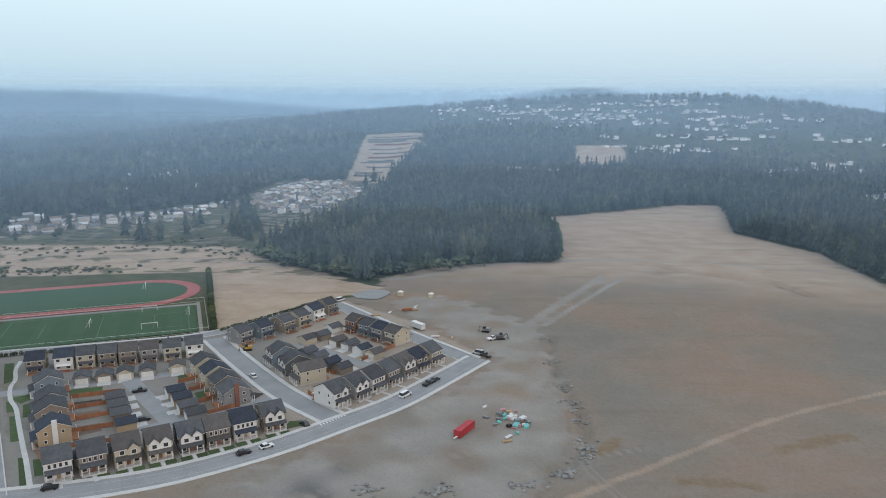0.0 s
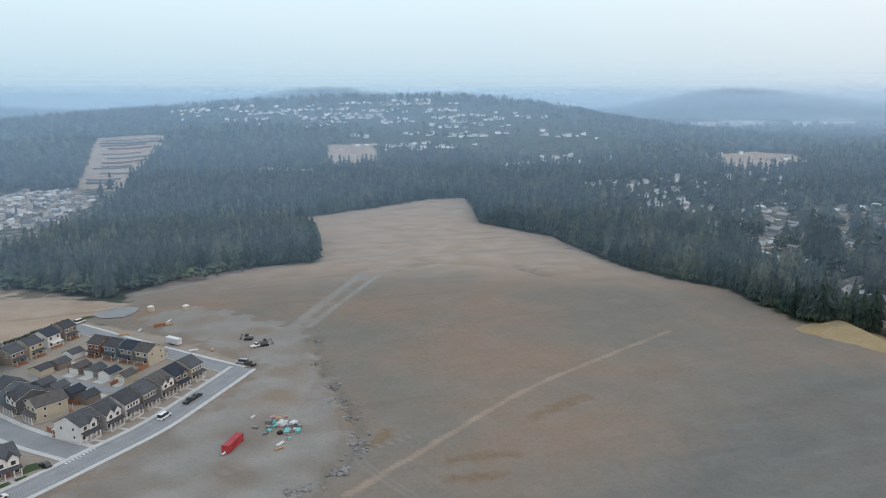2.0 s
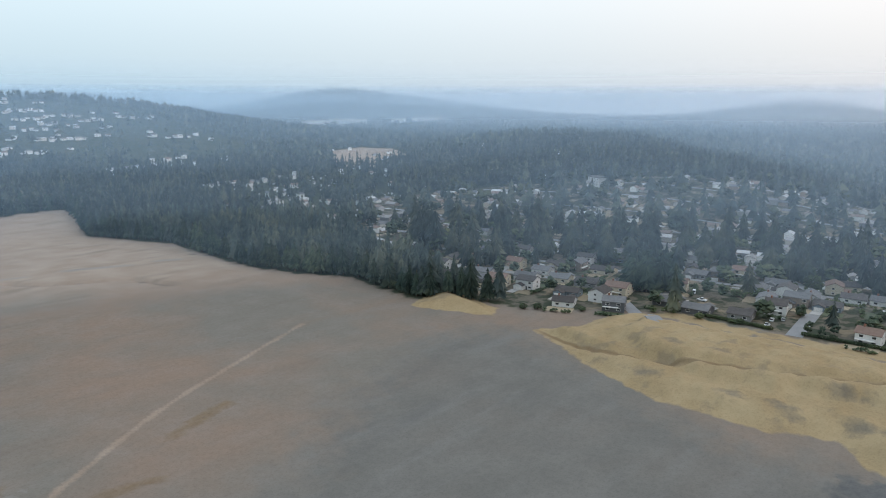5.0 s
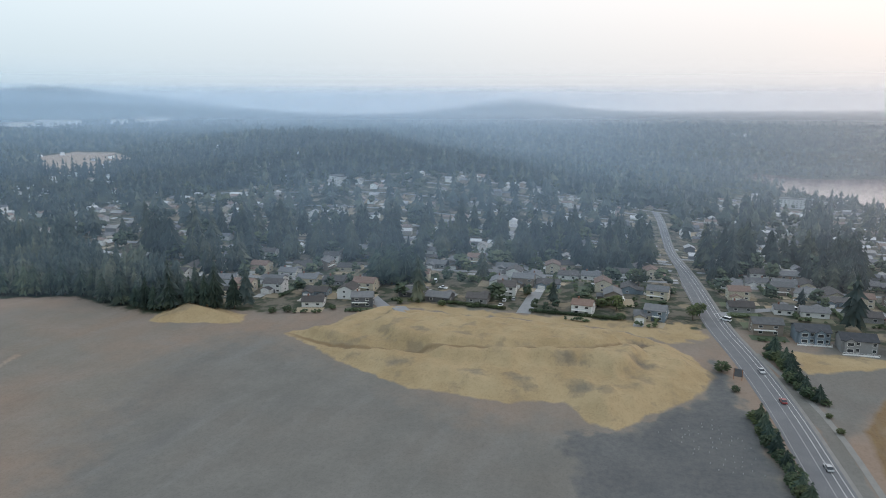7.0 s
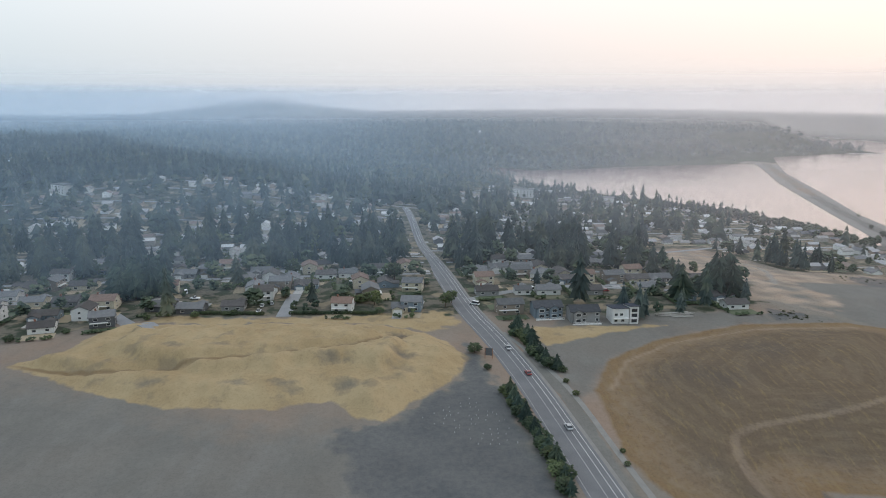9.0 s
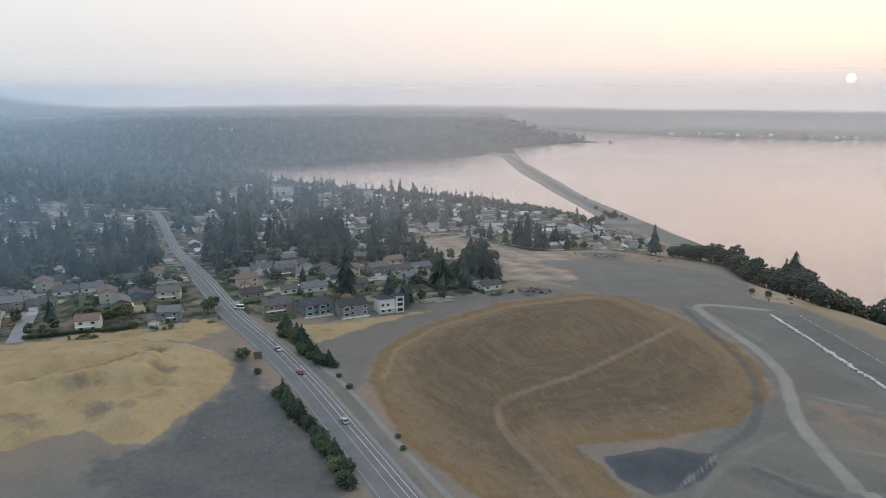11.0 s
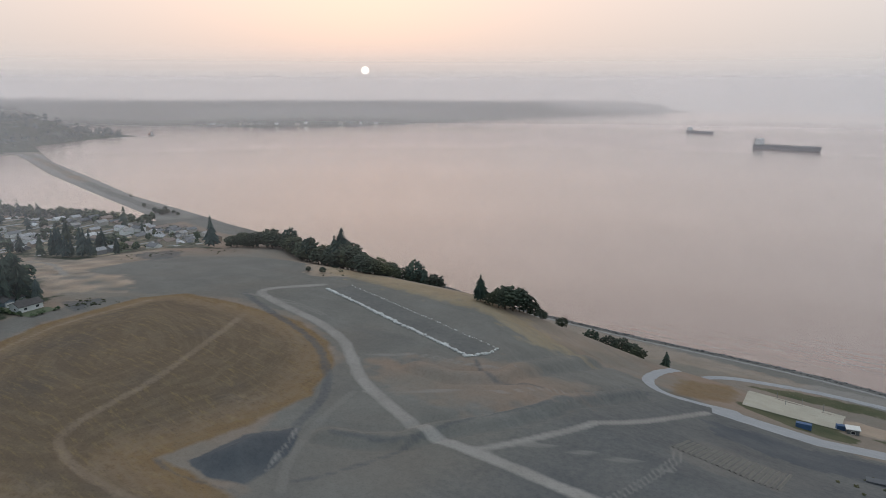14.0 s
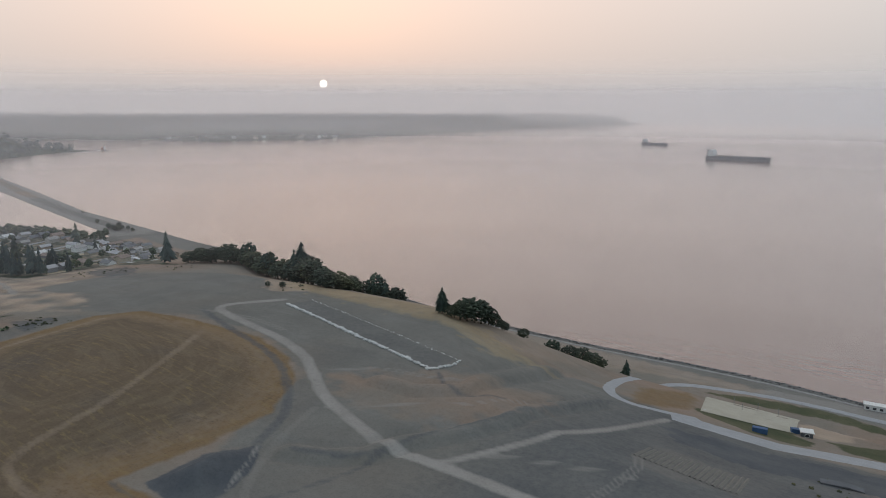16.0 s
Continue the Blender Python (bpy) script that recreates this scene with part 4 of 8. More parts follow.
# ---- woods ----
def conifer_shape(rng, sides, tiers, ragged=0.25):
    """Corners and triangles of a conifer 1 high: uneven whorls of drooping sprays round a stem, with gaps and a thin top."""
    verts, tris = [], []
    lean = rng.uniform(-0.02, 0.02, 2)
    for k in range(tiers):
        low = 0.07 + 0.86 * (k + rng.uniform(0, 0.6)) / tiers
        wide = 0.165 * min(1.0, 1.25 * (1 - low) ** 0.75 + 0.02) * rng.uniform(1 - 0.7 * ragged, 1 + 0.5 * ragged) * (0.8 if low < 0.16 else 1.0)
        tall = (1.0 - low) * (0.42 if k < tiers - 1 else 1.0)
        tip = len(verts)
        verts.append((lean[0] * low, lean[1] * low, min(1.0, low + tall)))
        turn = rng.uniform(0, 6.28)
        for i in range(sides):
            a = turn + 2 * math.pi * (i + rng.uniform(-0.25, 0.25)) / sides
            q = wide * (rng.uniform(1.0, 1.0 + 1.2 * ragged) if i % 2 else rng.uniform(0.35, 0.7))
            verts.append((lean[0] * low + q * math.cos(a), lean[1] * low + q * math.sin(a), low - (0.035 if i % 2 else -0.02) + rng.uniform(-0.02, 0.02)))
        tris += [(tip, tip + 1 + i, tip + 1 + (i + 1) % sides) for i in range(sides)]
    return np.array(verts), np.array(tris)


def bushy_shape(rng, clumps, sides=6):
    """Corners and triangles of a broad-leaved crown 1 high, of leaning clumps."""
    verts, tris = [], []
    for k in range(clumps):
        a, e, d = rng.uniform(0, 6.28), math.asin(rng.uniform(-0.85, 1.0)), rng.uniform(0.55, 1.0)
        q = min(0.26, 0.62 / math.sqrt(clumps)) * rng.uniform(0.75, 1.25)
        cx, cy, cz = 0.30 * d * math.cos(e) * math.cos(a), 0.30 * d * math.cos(e) * math.sin(a), 0.57 + 0.33 * d * math.sin(e)
        base = len(verts)
        verts += [(cx, cy, cz + q * rng.uniform(0.8, 1.1)), (cx, cy, cz - q * 0.8)]
        for i in range(sides):
            b = 2 * math.pi * i / sides + rng.uniform(-0.3, 0.3)
            s = q * rng.uniform(0.75, 1.2)
            verts.append((cx + s * math.cos(b), cy + s * math.sin(b), cz + q * rng.uniform(-0.35, 0.35)))
        for i in range(sides):
            j = base + 2 + i, base + 2 + (i + 1) % sides
            tris += [(base, j[0], j[1]), (base + 1, j[1], j[0])]
    return np.array(verts), np.array(tris)


def scatter(name, shapes, spots, heights, rng, material, label, category, girth=1.0):
    """ONE mesh of many plants, too many to count, at the spots (x, y)."""
    pick = rng.integers(0, len(shapes), len(spots))
    turn = rng.uniform(0, 2 * math.pi, len(spots))
    fat = girth * rng.uniform(0.8, 1.25, len(spots))
    z = ground_height(spots[:, 0], spots[:, 1]) - 0.3
    all_v, all_t, count = [], [], 0
    for k, (v, t) in enumerate(shapes):
        me = np.where(pick == k)[0]
        if not len(me):
            continue
        c, s, h = np.cos(turn[me])[:, None], np.sin(turn[me])[:, None], heights[me][:, None]
        f = h * fat[me][:, None]
        x = spots[me, 0][:, None] + f * (v[:, 0] * c - v[:, 1] * s)
        y = spots[me, 1][:, None] + f * (v[:, 0] * s + v[:, 1] * c)
        zz = z[me][:, None] + h * v[:, 2]
        all_v.append(np.stack([x, y, zz], -1).reshape(-1, 3))
        all_t.append((t[None] + (count + np.arange(len(me)) * len(v))[:, None, None]).reshape(-1, 3))
        count += len(me) * len(v)
    ob = quads_object(name, np.concatenate(all_v), np.concatenate(all_t), material, smooth=False)
    return tagged(ob, label, category, kind="stuff")


def tree_density(x, y):
    """Trees for each place, against closed forest."""
    wet = np.maximum(inside_distance(SEA, x, y), inside_distance(LAGOON, x, y))
    z = ground_height(x, y)
    far_coast = (np.hypot(x, y) > 1250) & (line_distance(SPIT, x, y) > 60)
    land = (wet < np.where(far_coast, -3, -12)) & (z > SEA_Z + np.where(far_coast, 0.15, 2.5))
    open_ground = np.maximum.reduce([inside_distance(p, x, y) for p in (FIELD, DRY_GRASS, SCRUB, SCHOOL, BLOCKS, MOUND, EAST_BARE, *BARE_SPOTS)])
    d = np.where(land & (open_ground < -3) & (np.hypot(x, y) > 300), 1.0, 0.0)
    for poly, share in ((SUBURB, 0.30), (TOWN_NORTH, 0.03), (MEADOW, 0.05), (CLEAR_WEST, 0.02), (TOWN_ROW, 0.06), (NORTH_HOMES, 0.34), (TOWN_FAR, 0.35), (HILLTOP, 0.30)):
        clump = share * (0.30 + 1.7 * grove(x, y))
        d = np.where(inside_distance(poly, x, y) > 0, d * clump, d)
    d *= np.where((inside_distance(SUBURB, x, y) > 0) & (np.degrees(np.arctan2(x, y)) > 91) & (np.hypot(x, y) > 440), np.where(np.degrees(np.arctan2(x, y)) < 103, 1.1, 0.75), 1.0)
    d *= np.where(inside_distance(BLUFF, x, y) > 0, 0.0, 1.0)
    d *= np.where((x > 600) & (x < 1500) & (z < SEA_Z + 30), 0.45, 1.0)
    d *= np.where(line_distance(HIGHWAY, x, y) < 11, 0.0, 1.0)
    d *= np.where((inside_distance(SUBURB, x, y) > 0) & (street_offset(x, y) < 5), 0.05, 1.0)
    d *= np.where(inside_distance(FAR_CITY, x, y) > 0, 0.35, 1.0)
    d *= np.where((inside_distance(SUBURB, x, y) > 0) & (np.hypot(x, y) < 450), 0.36, 1.0)
    for cx, cy, sx, sy, n in HOME_CLUSTERS:
        d *= 1 - 0.75 * np.minimum(1, 1.6 * bump(x, y, cx, cy - 12, 1.2 * sx, 1.3 * sy))
    strand = (x > 500) & (x < 2150) & (z < SEA_Z + 7) & (y < -440)
    return np.where(strand, 0.02 * d, d)


def spread(rng, near, far, spacing, az0=-40, az1=190):
    """Spots in a ring, jittered on a grid of that spacing and thinned by tree_density."""
    g = np.arange(-far, far, spacing)
    x, y = [v.ravel() for v in np.meshgrid(g, g)]
    x, y = x + rng.uniform(-0.45, 0.45, x.shape) * spacing, y + rng.uniform(-0.45, 0.45, y.shape) * spacing
    r, az = np.hypot(x, y), (np.degrees(np.arctan2(x, y)) + 60) % 360 - 60
    keep = (r >= near) & (r < far) & (az > az0) & (az < az1)
    x, y = x[keep], y[keep]
    keep = rng.uniform(0, 1, len(x)) < tree_density(x, y)
    x, y = x[keep], y[keep]
    keep = clear_of_homes(x, y)
    return np.stack([x[keep], y[keep]], -1)


def build_woods():
    rng = np.random.default_rng(7)
    near = [conifer_shape(rng, 10, 11, 0.35) for _ in range(7)]
    mid = [conifer_shape(rng, 6, 5, 0.35) for _ in range(5)]
    far = [conifer_shape(rng, 5, 2, 0.3) for _ in range(4)]
    round_near = [bushy_shape(rng, 24, 5) for _ in range(5)]
    round_far = [bushy_shape(rng, 7, 5) for _ in range(4)]
    for lo, hi, gap, shapes, rounds, fat, words in ((300, 640, 6.2, near, round_near, 1.05, "dense dark green conifer woodland beside bare earth"), (640, 1150, 8.5, mid, round_far, 1.25, "dark blue-green conifer forest behind the field"),
                                                    (1150, 2300, 15, far, round_far, 2.0, "hazy conifer forest on the hill slopes"), (2300, 4900, 38, far, None, 4.0, "hazy blue distant forest")):
        spots = spread(rng, lo, hi, gap)
        built_up = inside_distance(SUBURB, spots[:, 0], spots[:, 1]) > 0
        leafy = (rng.uniform(0, 1, len(spots)) < np.where(built_up, np.where((np.hypot(spots[:, 0], spots[:, 1]) < 440) | (spots[:, 1] < -260), 0.85, 0.45), 0.06)) if rounds else np.zeros(len(spots), bool)
        tall = (10 + 16 * rng.uniform(0, 1, len(spots)) ** 0.8) * np.where(built_up, np.where(np.hypot(spots[:, 0], spots[:, 1]) < 470, 1.05, 1.3), 1.0) * (1 + 0.12 * waves(spots[:, 0], spots[:, 1], 90, 0.4)) * np.where(built_up & (spots[:, 1] < -260), 0.62, 1.0)
        for here, girth in ((~leafy & ~built_up, fat), (~leafy & built_up, fat * 1.1)):
            if here.any():
                scatter("woodland", shapes, spots[here], tall[here], rng, WOODS, words, "woodland", girth)
        if leafy.any():
            scatter("garden_trees", rounds, spots[leafy], 0.45 * tall[leafy], rng, LEAFY, "olive green broad-leaved garden trees among houses", "trees", 1.05)


build_woods()

# ---- kit for built things ----
def part(name, bm, material, parent=None, label="", at=None):
    """Links a bmesh (or a finished mesh) as ONE mesh object, under a thing or a part."""
    if isinstance(bm, bmesh.types.BMesh):
        me = bpy.data.meshes.new(name)
        bm.to_mesh(me)
        bm.free()
        me.materials.append(material)
    else:
        me = bm
    ob = new(name, me)
    ob.parent = parent
    if at is not None:
        ob.matrix_basis = at
    if label:
        ob["label"] = label
    return ob


def box(bm, x0, x1, y0, y1, z0, z1):
    v = [bm.verts.new(p) for p in ((x0, y0, z0), (x1, y0, z0), (x1, y1, z0), (x0, y1, z0), (x0, y0, z1), (x1, y0, z1), (x1, y1, z1), (x0, y1, z1))]
    for f in ((0, 3, 2, 1), (4, 5, 6, 7), (0, 1, 5, 4), (1, 2, 6, 5), (2, 3, 7, 6), (3, 0, 4, 7)):
        bm.faces.new([v[i] for i in f])
    return bm


def poly_prism(bm, ring, axis, a, b):
    """A prism: a ring of (u, z) swept along x or y from a to b."""
    place = (lambda u, z, w: (w, u, z)) if axis == "x" else (lambda u, z, w: (u, w, z))
    lo, hi = [bm.verts.new(place(u, z, a)) for u, z in ring], [bm.verts.new(place(u, z, b)) for u, z in ring]
    n = len(ring)
    for i in range(n):
        bm.faces.new((lo[i], lo[(i + 1) % n], hi[(i + 1) % n], hi[i]))
    bm.faces.new(lo[::-1])
    bm.faces.new(hi)
    bmesh.ops.recalc_face_normals(bm, faces=bm.faces[:])
    return bm


def gable_roof(bm, axis, u0, u1, w0, w1, eave, pitch, thick=0.22, over=0.35):
    """Two slabs that meet at a ridge: u across the ridge, w along it."""
    mid, half = (u0 + u1) / 2, (u1 - u0) / 2
    top = eave + half * pitch
    drop = over * pitch
    ring = [(u0 - over, eave - drop), (mid, top), (u1 + over, eave - drop), (u1 + over, eave - drop + thick), (mid, top + thick * 1.2), (u0 - over, eave - drop + thick)]
    return poly_prism(bm, ring, axis, w0 - over, w1 + over)


def gable_body(bm, axis, u0, u1, w0, w1, eave, pitch, base=0.0):
    mid, half = (u0 + u1) / 2, (u1 - u0) / 2
    return poly_prism(bm, [(u0, base), (u1, base), (u1, eave), (mid, eave + half * pitch), (u0, eave)], axis, w0, w1)


def mesh_of(name, bm, material):
    me = bpy.data.meshes.new(name)
    bm.to_mesh(me)
    bm.free()
    me.materials.append(material)
    return me


def frame_bm(w, h, bar, deep):
    bm = bmesh.new()
    box(bm, -w / 2, w / 2, -deep, 0, 0, bar)
    box(bm, -w / 2, w / 2, -deep, 0, h - bar, h)
    box(bm, -w / 2, -w / 2 + bar, -deep, 0, bar, h - bar)
    box(bm, w / 2 - bar, w / 2, -deep, 0, bar, h - bar)
    return bm


GLASS = surface("window_glass", ((0.035, 0.04, 0.045), (0.05, 0.055, 0.06)), 2, 1, 0.12, 0, spec=0.6)
TRIM = surface("white_trim", ((0.70, 0.69, 0.66), (0.62, 0.61, 0.58)), 1.5, 9, 0.7, 0.05)
SLATE = surface("slate_roof", ((0.060, 0.064, 0.072), (0.088, 0.092, 0.100)), 1.6, 5, 0.9, 0.5, vary=0.25)
BROWN_ROOF = surface("brown_roof", ((0.078, 0.072, 0.070), (0.108, 0.100, 0.096)), 1.6, 5, 0.9, 0.5, vary=0.25)
NAVY_ROOF = surface("navy_roof", ((0.032, 0.040, 0.058), (0.046, 0.056, 0.075)), 1.6, 5, 0.9, 0.5, vary=0.2)
FENCE_WOOD = surface("fence_wood", ((0.30, 0.13, 0.075), (0.36, 0.175, 0.10)), 2.5, 7, 0.9, 0.3, vary=0.2)
GREY_METAL = surface("grey_metal", ((0.22, 0.23, 0.24), (0.28, 0.29, 0.30)), 1, 8, 0.5, 0.05, metal=0.6)
SIDINGS = {
    "white": surface("white_siding", ((0.66, 0.66, 0.64), (0.58, 0.58, 0.57)), 3, 7, 0.8, 0.2),
    "cream": surface("cream_siding", ((0.50, 0.45, 0.35), (0.44, 0.40, 0.31)), 3, 7, 0.8, 0.2),
    "tan": surface("tan_siding", ((0.42, 0.32, 0.21), (0.37, 0.28, 0.185)), 3, 7, 0.8, 0.2),
    "grey": surface("grey_siding", ((0.22, 0.22, 0.22), (0.27, 0.27, 0.265)), 3, 7, 0.8, 0.2),
    "taupe": surface("taupe_siding", ((0.25, 0.21, 0.175), (0.21, 0.18, 0.15)), 3, 7, 0.8, 0.2),
    "charcoal": surface("charcoal_siding", ((0.095, 0.10, 0.108), (0.125, 0.128, 0.135)), 3, 7, 0.8, 0.2),
    "blue": surface("blue_grey_siding", ((0.19, 0.235, 0.27), (0.16, 0.20, 0.235)), 3, 7, 0.8, 0.2),
    "rust": surface("rust_siding", ((0.20, 0.09, 0.065), (0.24, 0.12, 0.085)), 3, 7, 0.8, 0.2),
}
WINDOW_MESHES = {}


def add_window(parent, at, w=1.1, h=1.3, name="window"):
    key = (w, h)
    if key not in WINDOW_MESHES:
        WINDOW_MESHES[key] = (mesh_of("window", frame_bm(w, h, 0.13, 0.09), TRIM), mesh_of("pane", box(bmesh.new(), -w / 2 + 0.1, w / 2 - 0.1, -0.04, 0.03, 0.1, h - 0.1), GLASS))
    f, g = WINDOW_MESHES[key]
    win = part(name, f, None, parent, at=at)
    part("pane", g, None, win)
    return win


def place_root(name, m, label, category, group=""):
    root = new(name)
    root.matrix_basis = m
    root.empty_display_size = 0.5
    return tagged(root, label, category, group)


GRID_X, GRID_Y = np.arange(-520, 760, 1.6), np.arange(-540, 800, 1.6)
GRID_Z = ground_height(*np.meshgrid(GRID_X, GRID_Y))


def ground_z(x, y):
    """The height of the ground, from a fine grid near the place and worked out further off."""
    u, v = (x - GRID_X[0]) / 1.6, (y - GRID_Y[0]) / 1.6
    i, j = int(math.floor(u)), int(math.floor(v))
    if not (0 <= i < len(GRID_X) - 1 and 0 <= j < len(GRID_Y) - 1):
        return float(ground_height(np.array([x]), np.array([y]))[0])
    u, v = u - i, v - j
    return float((GRID_Z[j, i] * (1 - u) + GRID_Z[j, i + 1] * u) * (1 - v) + (GRID_Z[j + 1, i] * (1 - u) + GRID_Z[j + 1, i + 1] * u) * v)

# ---- the new houses by the curved street ----
def town_house(x, y, turn, siding, roof, style, label, w=7.2, d=10.5, flip=1, built=True):
    """A narrow two-storey house. Its front looks along local -y; (x, y) is the middle of the front wall."""
    m = pose(x, y, ground_z(x, y), 0, 0, turn) @ Matrix.Translation((0, d / 2, 0))
    root = place_root("house", m, label, "house", "new houses by the street")
    side, eave, pitch = SIDINGS[siding], 5.7, 0.62
    bm = bmesh.new()
    box(bm, -w / 2 - 0.05, w / 2 + 0.05, -d / 2 - 0.05, d / 2 + 0.05, -0.6, 0.35)
    part("foundation", bm, CONCRETE, root)
    bm = bmesh.new()
    gx = 0.22 * w * flip
    if style == "front_gable":
        gable_body(bm, "y", -w / 2, w / 2, -d / 2, d / 2, eave, pitch, 0.35)
        part("wall", bm, side, root)
        part("roof", gable_roof(bmesh.new(), "y", -w / 2, w / 2, -d / 2, d / 2, eave, pitch), roof, root)
    else:
        gable_body(bm, "x", -d / 2, d / 2, -w / 2, w / 2, eave, 0.5, 0.35)
        part("wall", bm, side, root)
        part("roof", gable_roof(bmesh.new(), "x", -d / 2, d / 2, -w / 2, w / 2, eave, 0.5), roof, root)
        for k, off in enumerate((gx, -gx) if style == "twin_gable" else (gx,) if style == "cross_gable" else ()):
            u0, u1 = off - 1.55, off + 1.55
            part("gable", gable_body(bmesh.new(), "y", u0, u1, -d / 2 - 0.4, -d / 2 + 3.2, eave - 0.1, 0.95, 2.9), TRIM if style == "twin_gable" else side, root, "white board gable" if style == "twin_gable" else "")
            part("gable_roof", gable_roof(bmesh.new(), "y", u0, u1, -d / 2 - 0.4, -d / 2 + 3.6, eave - 0.1, 0.95, 0.18, 0.3), roof, root)
    part("fascia", gable_roof(bmesh.new(), *(("y", -w / 2, w / 2, -d / 2, d / 2, eave - 0.2, pitch) if style == "front_gable" else ("x", -d / 2, d / 2, -w / 2, w / 2, eave - 0.2, 0.5)), 0.26, 0.32), TRIM, root, "white roof-edge board")
    # porch
    deck = part("porch", box(bmesh.new(), -w / 2 + 0.3, w / 2 - 0.3, -d / 2 - 1.7, -d / 2 - 0.06, -0.2, 0.45), CONCRETE, root)
    bm = bmesh.new()
    poly_prism(bm, [(-d / 2 - 2.0, 2.75), (-d / 2 - 0.06, 3.35), (-d / 2 - 0.06, 3.55), (-d / 2 - 2.0, 2.92)], "x", -w / 2 + 0.1, w / 2 - 0.1)
    part("porch_roof", bm, roof, root)
    for px in (-w / 2 + 0.5, -w / 6, w / 6, w / 2 - 0.5):
        part("porch_post", box(bmesh.new(), px - 0.13, px + 0.13, -d / 2 - 1.65, -d / 2 - 1.4, 0.45, 2.85), TRIM, root)
    door = part("front_door", box(bmesh.new(), -0.5, 0.5, -d / 2 - 0.09, -d / 2 - 0.005, 0.46, 2.5), SIDINGS["tan" if siding == "white" else "rust"], root)
    front = -d / 2 - (0.4 if style in ("twin_gable", "cross_gable") else 0.0)
    for px in ((-0.3 * w, -0.1 * w, 0.1 * w, 0.3 * w) if style in ("plain", "side_gable") else (-gx, gx)):
        near = style in ("twin_gable",) or (style == "cross_gable" and abs(px - gx) < 1)
        add_window(root, Matrix.Translation((px, (front if near else -d / 2) - 0.005, 3.75)), 1.0 if style in ("plain", "side_gable") else 1.5, 1.45)
    for px in (-0.32 * w, 0.32 * w):
        add_window(root, Matrix.Translation((px, -d / 2 - 0.005, 0.95)), 1.5, 1.6)
    for s in (-1, 1):
        spin = Matrix.Translation((s * w / 2 + s * 0.005, 0, 0)) @ pose(0, 0, 0, 0, 0, 90 * s)
        for py, pz in ((-2.6 * s, 1.3), (2.4 * s, 3.8), (-2.4 * s, 3.9)):
            add_window(root, spin @ Matrix.Translation((py, 0, pz)), 1.0, 1.2)
    back = Matrix.Translation((0, d / 2 + 0.005, 0)) @ pose(0, 0, 0, 0, 0, 180)
    for px, pz, ww in ((-0.28 * w, 3.8, 1.5), (0.28 * w, 3.8, 1.5), (0.25 * w, 0.9, 1.9), (-0.28 * w, 1.1, 1.5)):
        add_window(root, back @ Matrix.Translation((px, 0, pz)), ww, 1.35)
    part("back_deck", box(bmesh.new(), -w / 2 + 0.6, w / 2 - 0.8, d / 2 + 0.06, d / 2 + 2.0, 0.15, 0.40), FENCE_WOOD, root)
    for px in (-w / 2 + 0.8, w / 2 - 1.0):
        part("deck_post", box(bmesh.new(), px - 0.08, px + 0.08, d / 2 + 1.8, d / 2 + 1.96, -0.1, 2.7), TRIM, root)
    if style not in ("front_gable", "side_gable"):
        part("deck_cover", poly_prism(bmesh.new(), [(d / 2 + 2.1, 2.6), (d / 2 + 0.06, 3.0), (d / 2 + 0.06, 3.15), (d / 2 + 2.1, 2.72)], "x", -w / 2 + 0.5, w / 2 - 0.7), TRIM if siding == "white" else roof, root)
    if siding in ("tan", "grey") and style == "side_gable":
        part("chimney", box(bmesh.new(), w / 2 + 0.06, w / 2 + 0.55, -0.6, 0.9, -0.3, 8.6) if siding == "tan" else box(bmesh.new(), -w / 2 - 0.55, -w / 2 - 0.06, -0.6, 0.9, -0.3, 8.8), TRIM if siding == "tan" else SIDINGS["rust"], root)
    return root


def garage(x, y, turn, siding, roof, label="detached single garage with a white door", w=6.0, d=6.2):
    m = pose(x, y, ground_z(x, y), 0, 0, turn) @ Matrix.Translation((0, d / 2, 0))
    root = place_root("garage", m, label, "garage", "garages along the lanes")
    part("wall", gable_body(bmesh.new(), "y", -w / 2, w / 2, -d / 2, d / 2, 2.6, 0.45, -0.3), SIDINGS[siding], root)
    part("roof", gable_roof(bmesh.new(), "y", -w / 2, w / 2, -d / 2, d / 2, 2.6, 0.45, 0.16, 0.3), roof, root)
    bm = bmesh.new()
    for k in range(4):
        box(bm, -2.2, 2.2, -d / 2 - 0.07, -d / 2 - 0.005, 0.05 + 0.54 * k, 0.05 + 0.54 * (k + 1) - 0.03)
    part("garage_door", bm, TRIM, root, "white panelled garage door")
    part("drive", box(bmesh.new(), -2.4, 2.4, -d / 2 - 3.6, -d / 2 - 0.08, -0.25, 0.07), CONCRETE, root, "pale concrete apron")
    return root


FRONT_A = [((-108.5, 186.9), "white", SLATE, "plain", "white two-storey house with a porch and grey roof"),
           ((-100.5, 190.8), "taupe", SLATE, "plain", "taupe stone-faced house with a dark grey roof"),
           ((-92.2, 195.0), "cream", BROWN_ROOF, "cross_gable", "cream house with a steep front gable"),
           ((-84.4, 199.2), "cream", BROWN_ROOF, "twin_gable", "cream house with two white front gables"),
           ((-76.4, 203.4), "charcoal", SLATE, "twin_gable", "charcoal house with a steep dark roof"),
           ((-69.6, 207.8), "taupe", BROWN_ROOF, "plain", "brown house with a low grey-brown roof"),
           ((-62.6, 212.8), "white", NAVY_ROOF, "plain", "white house with a navy roof and a row of windows"),
           ((-54.5, 218.3), "taupe", SLATE, "twin_gable", "taupe corner house with two pale gables")]
for (hx, hy), tone, roof, style, words in FRONT_A:
    town_house(hx, hy, 30, tone, roof, style, words)
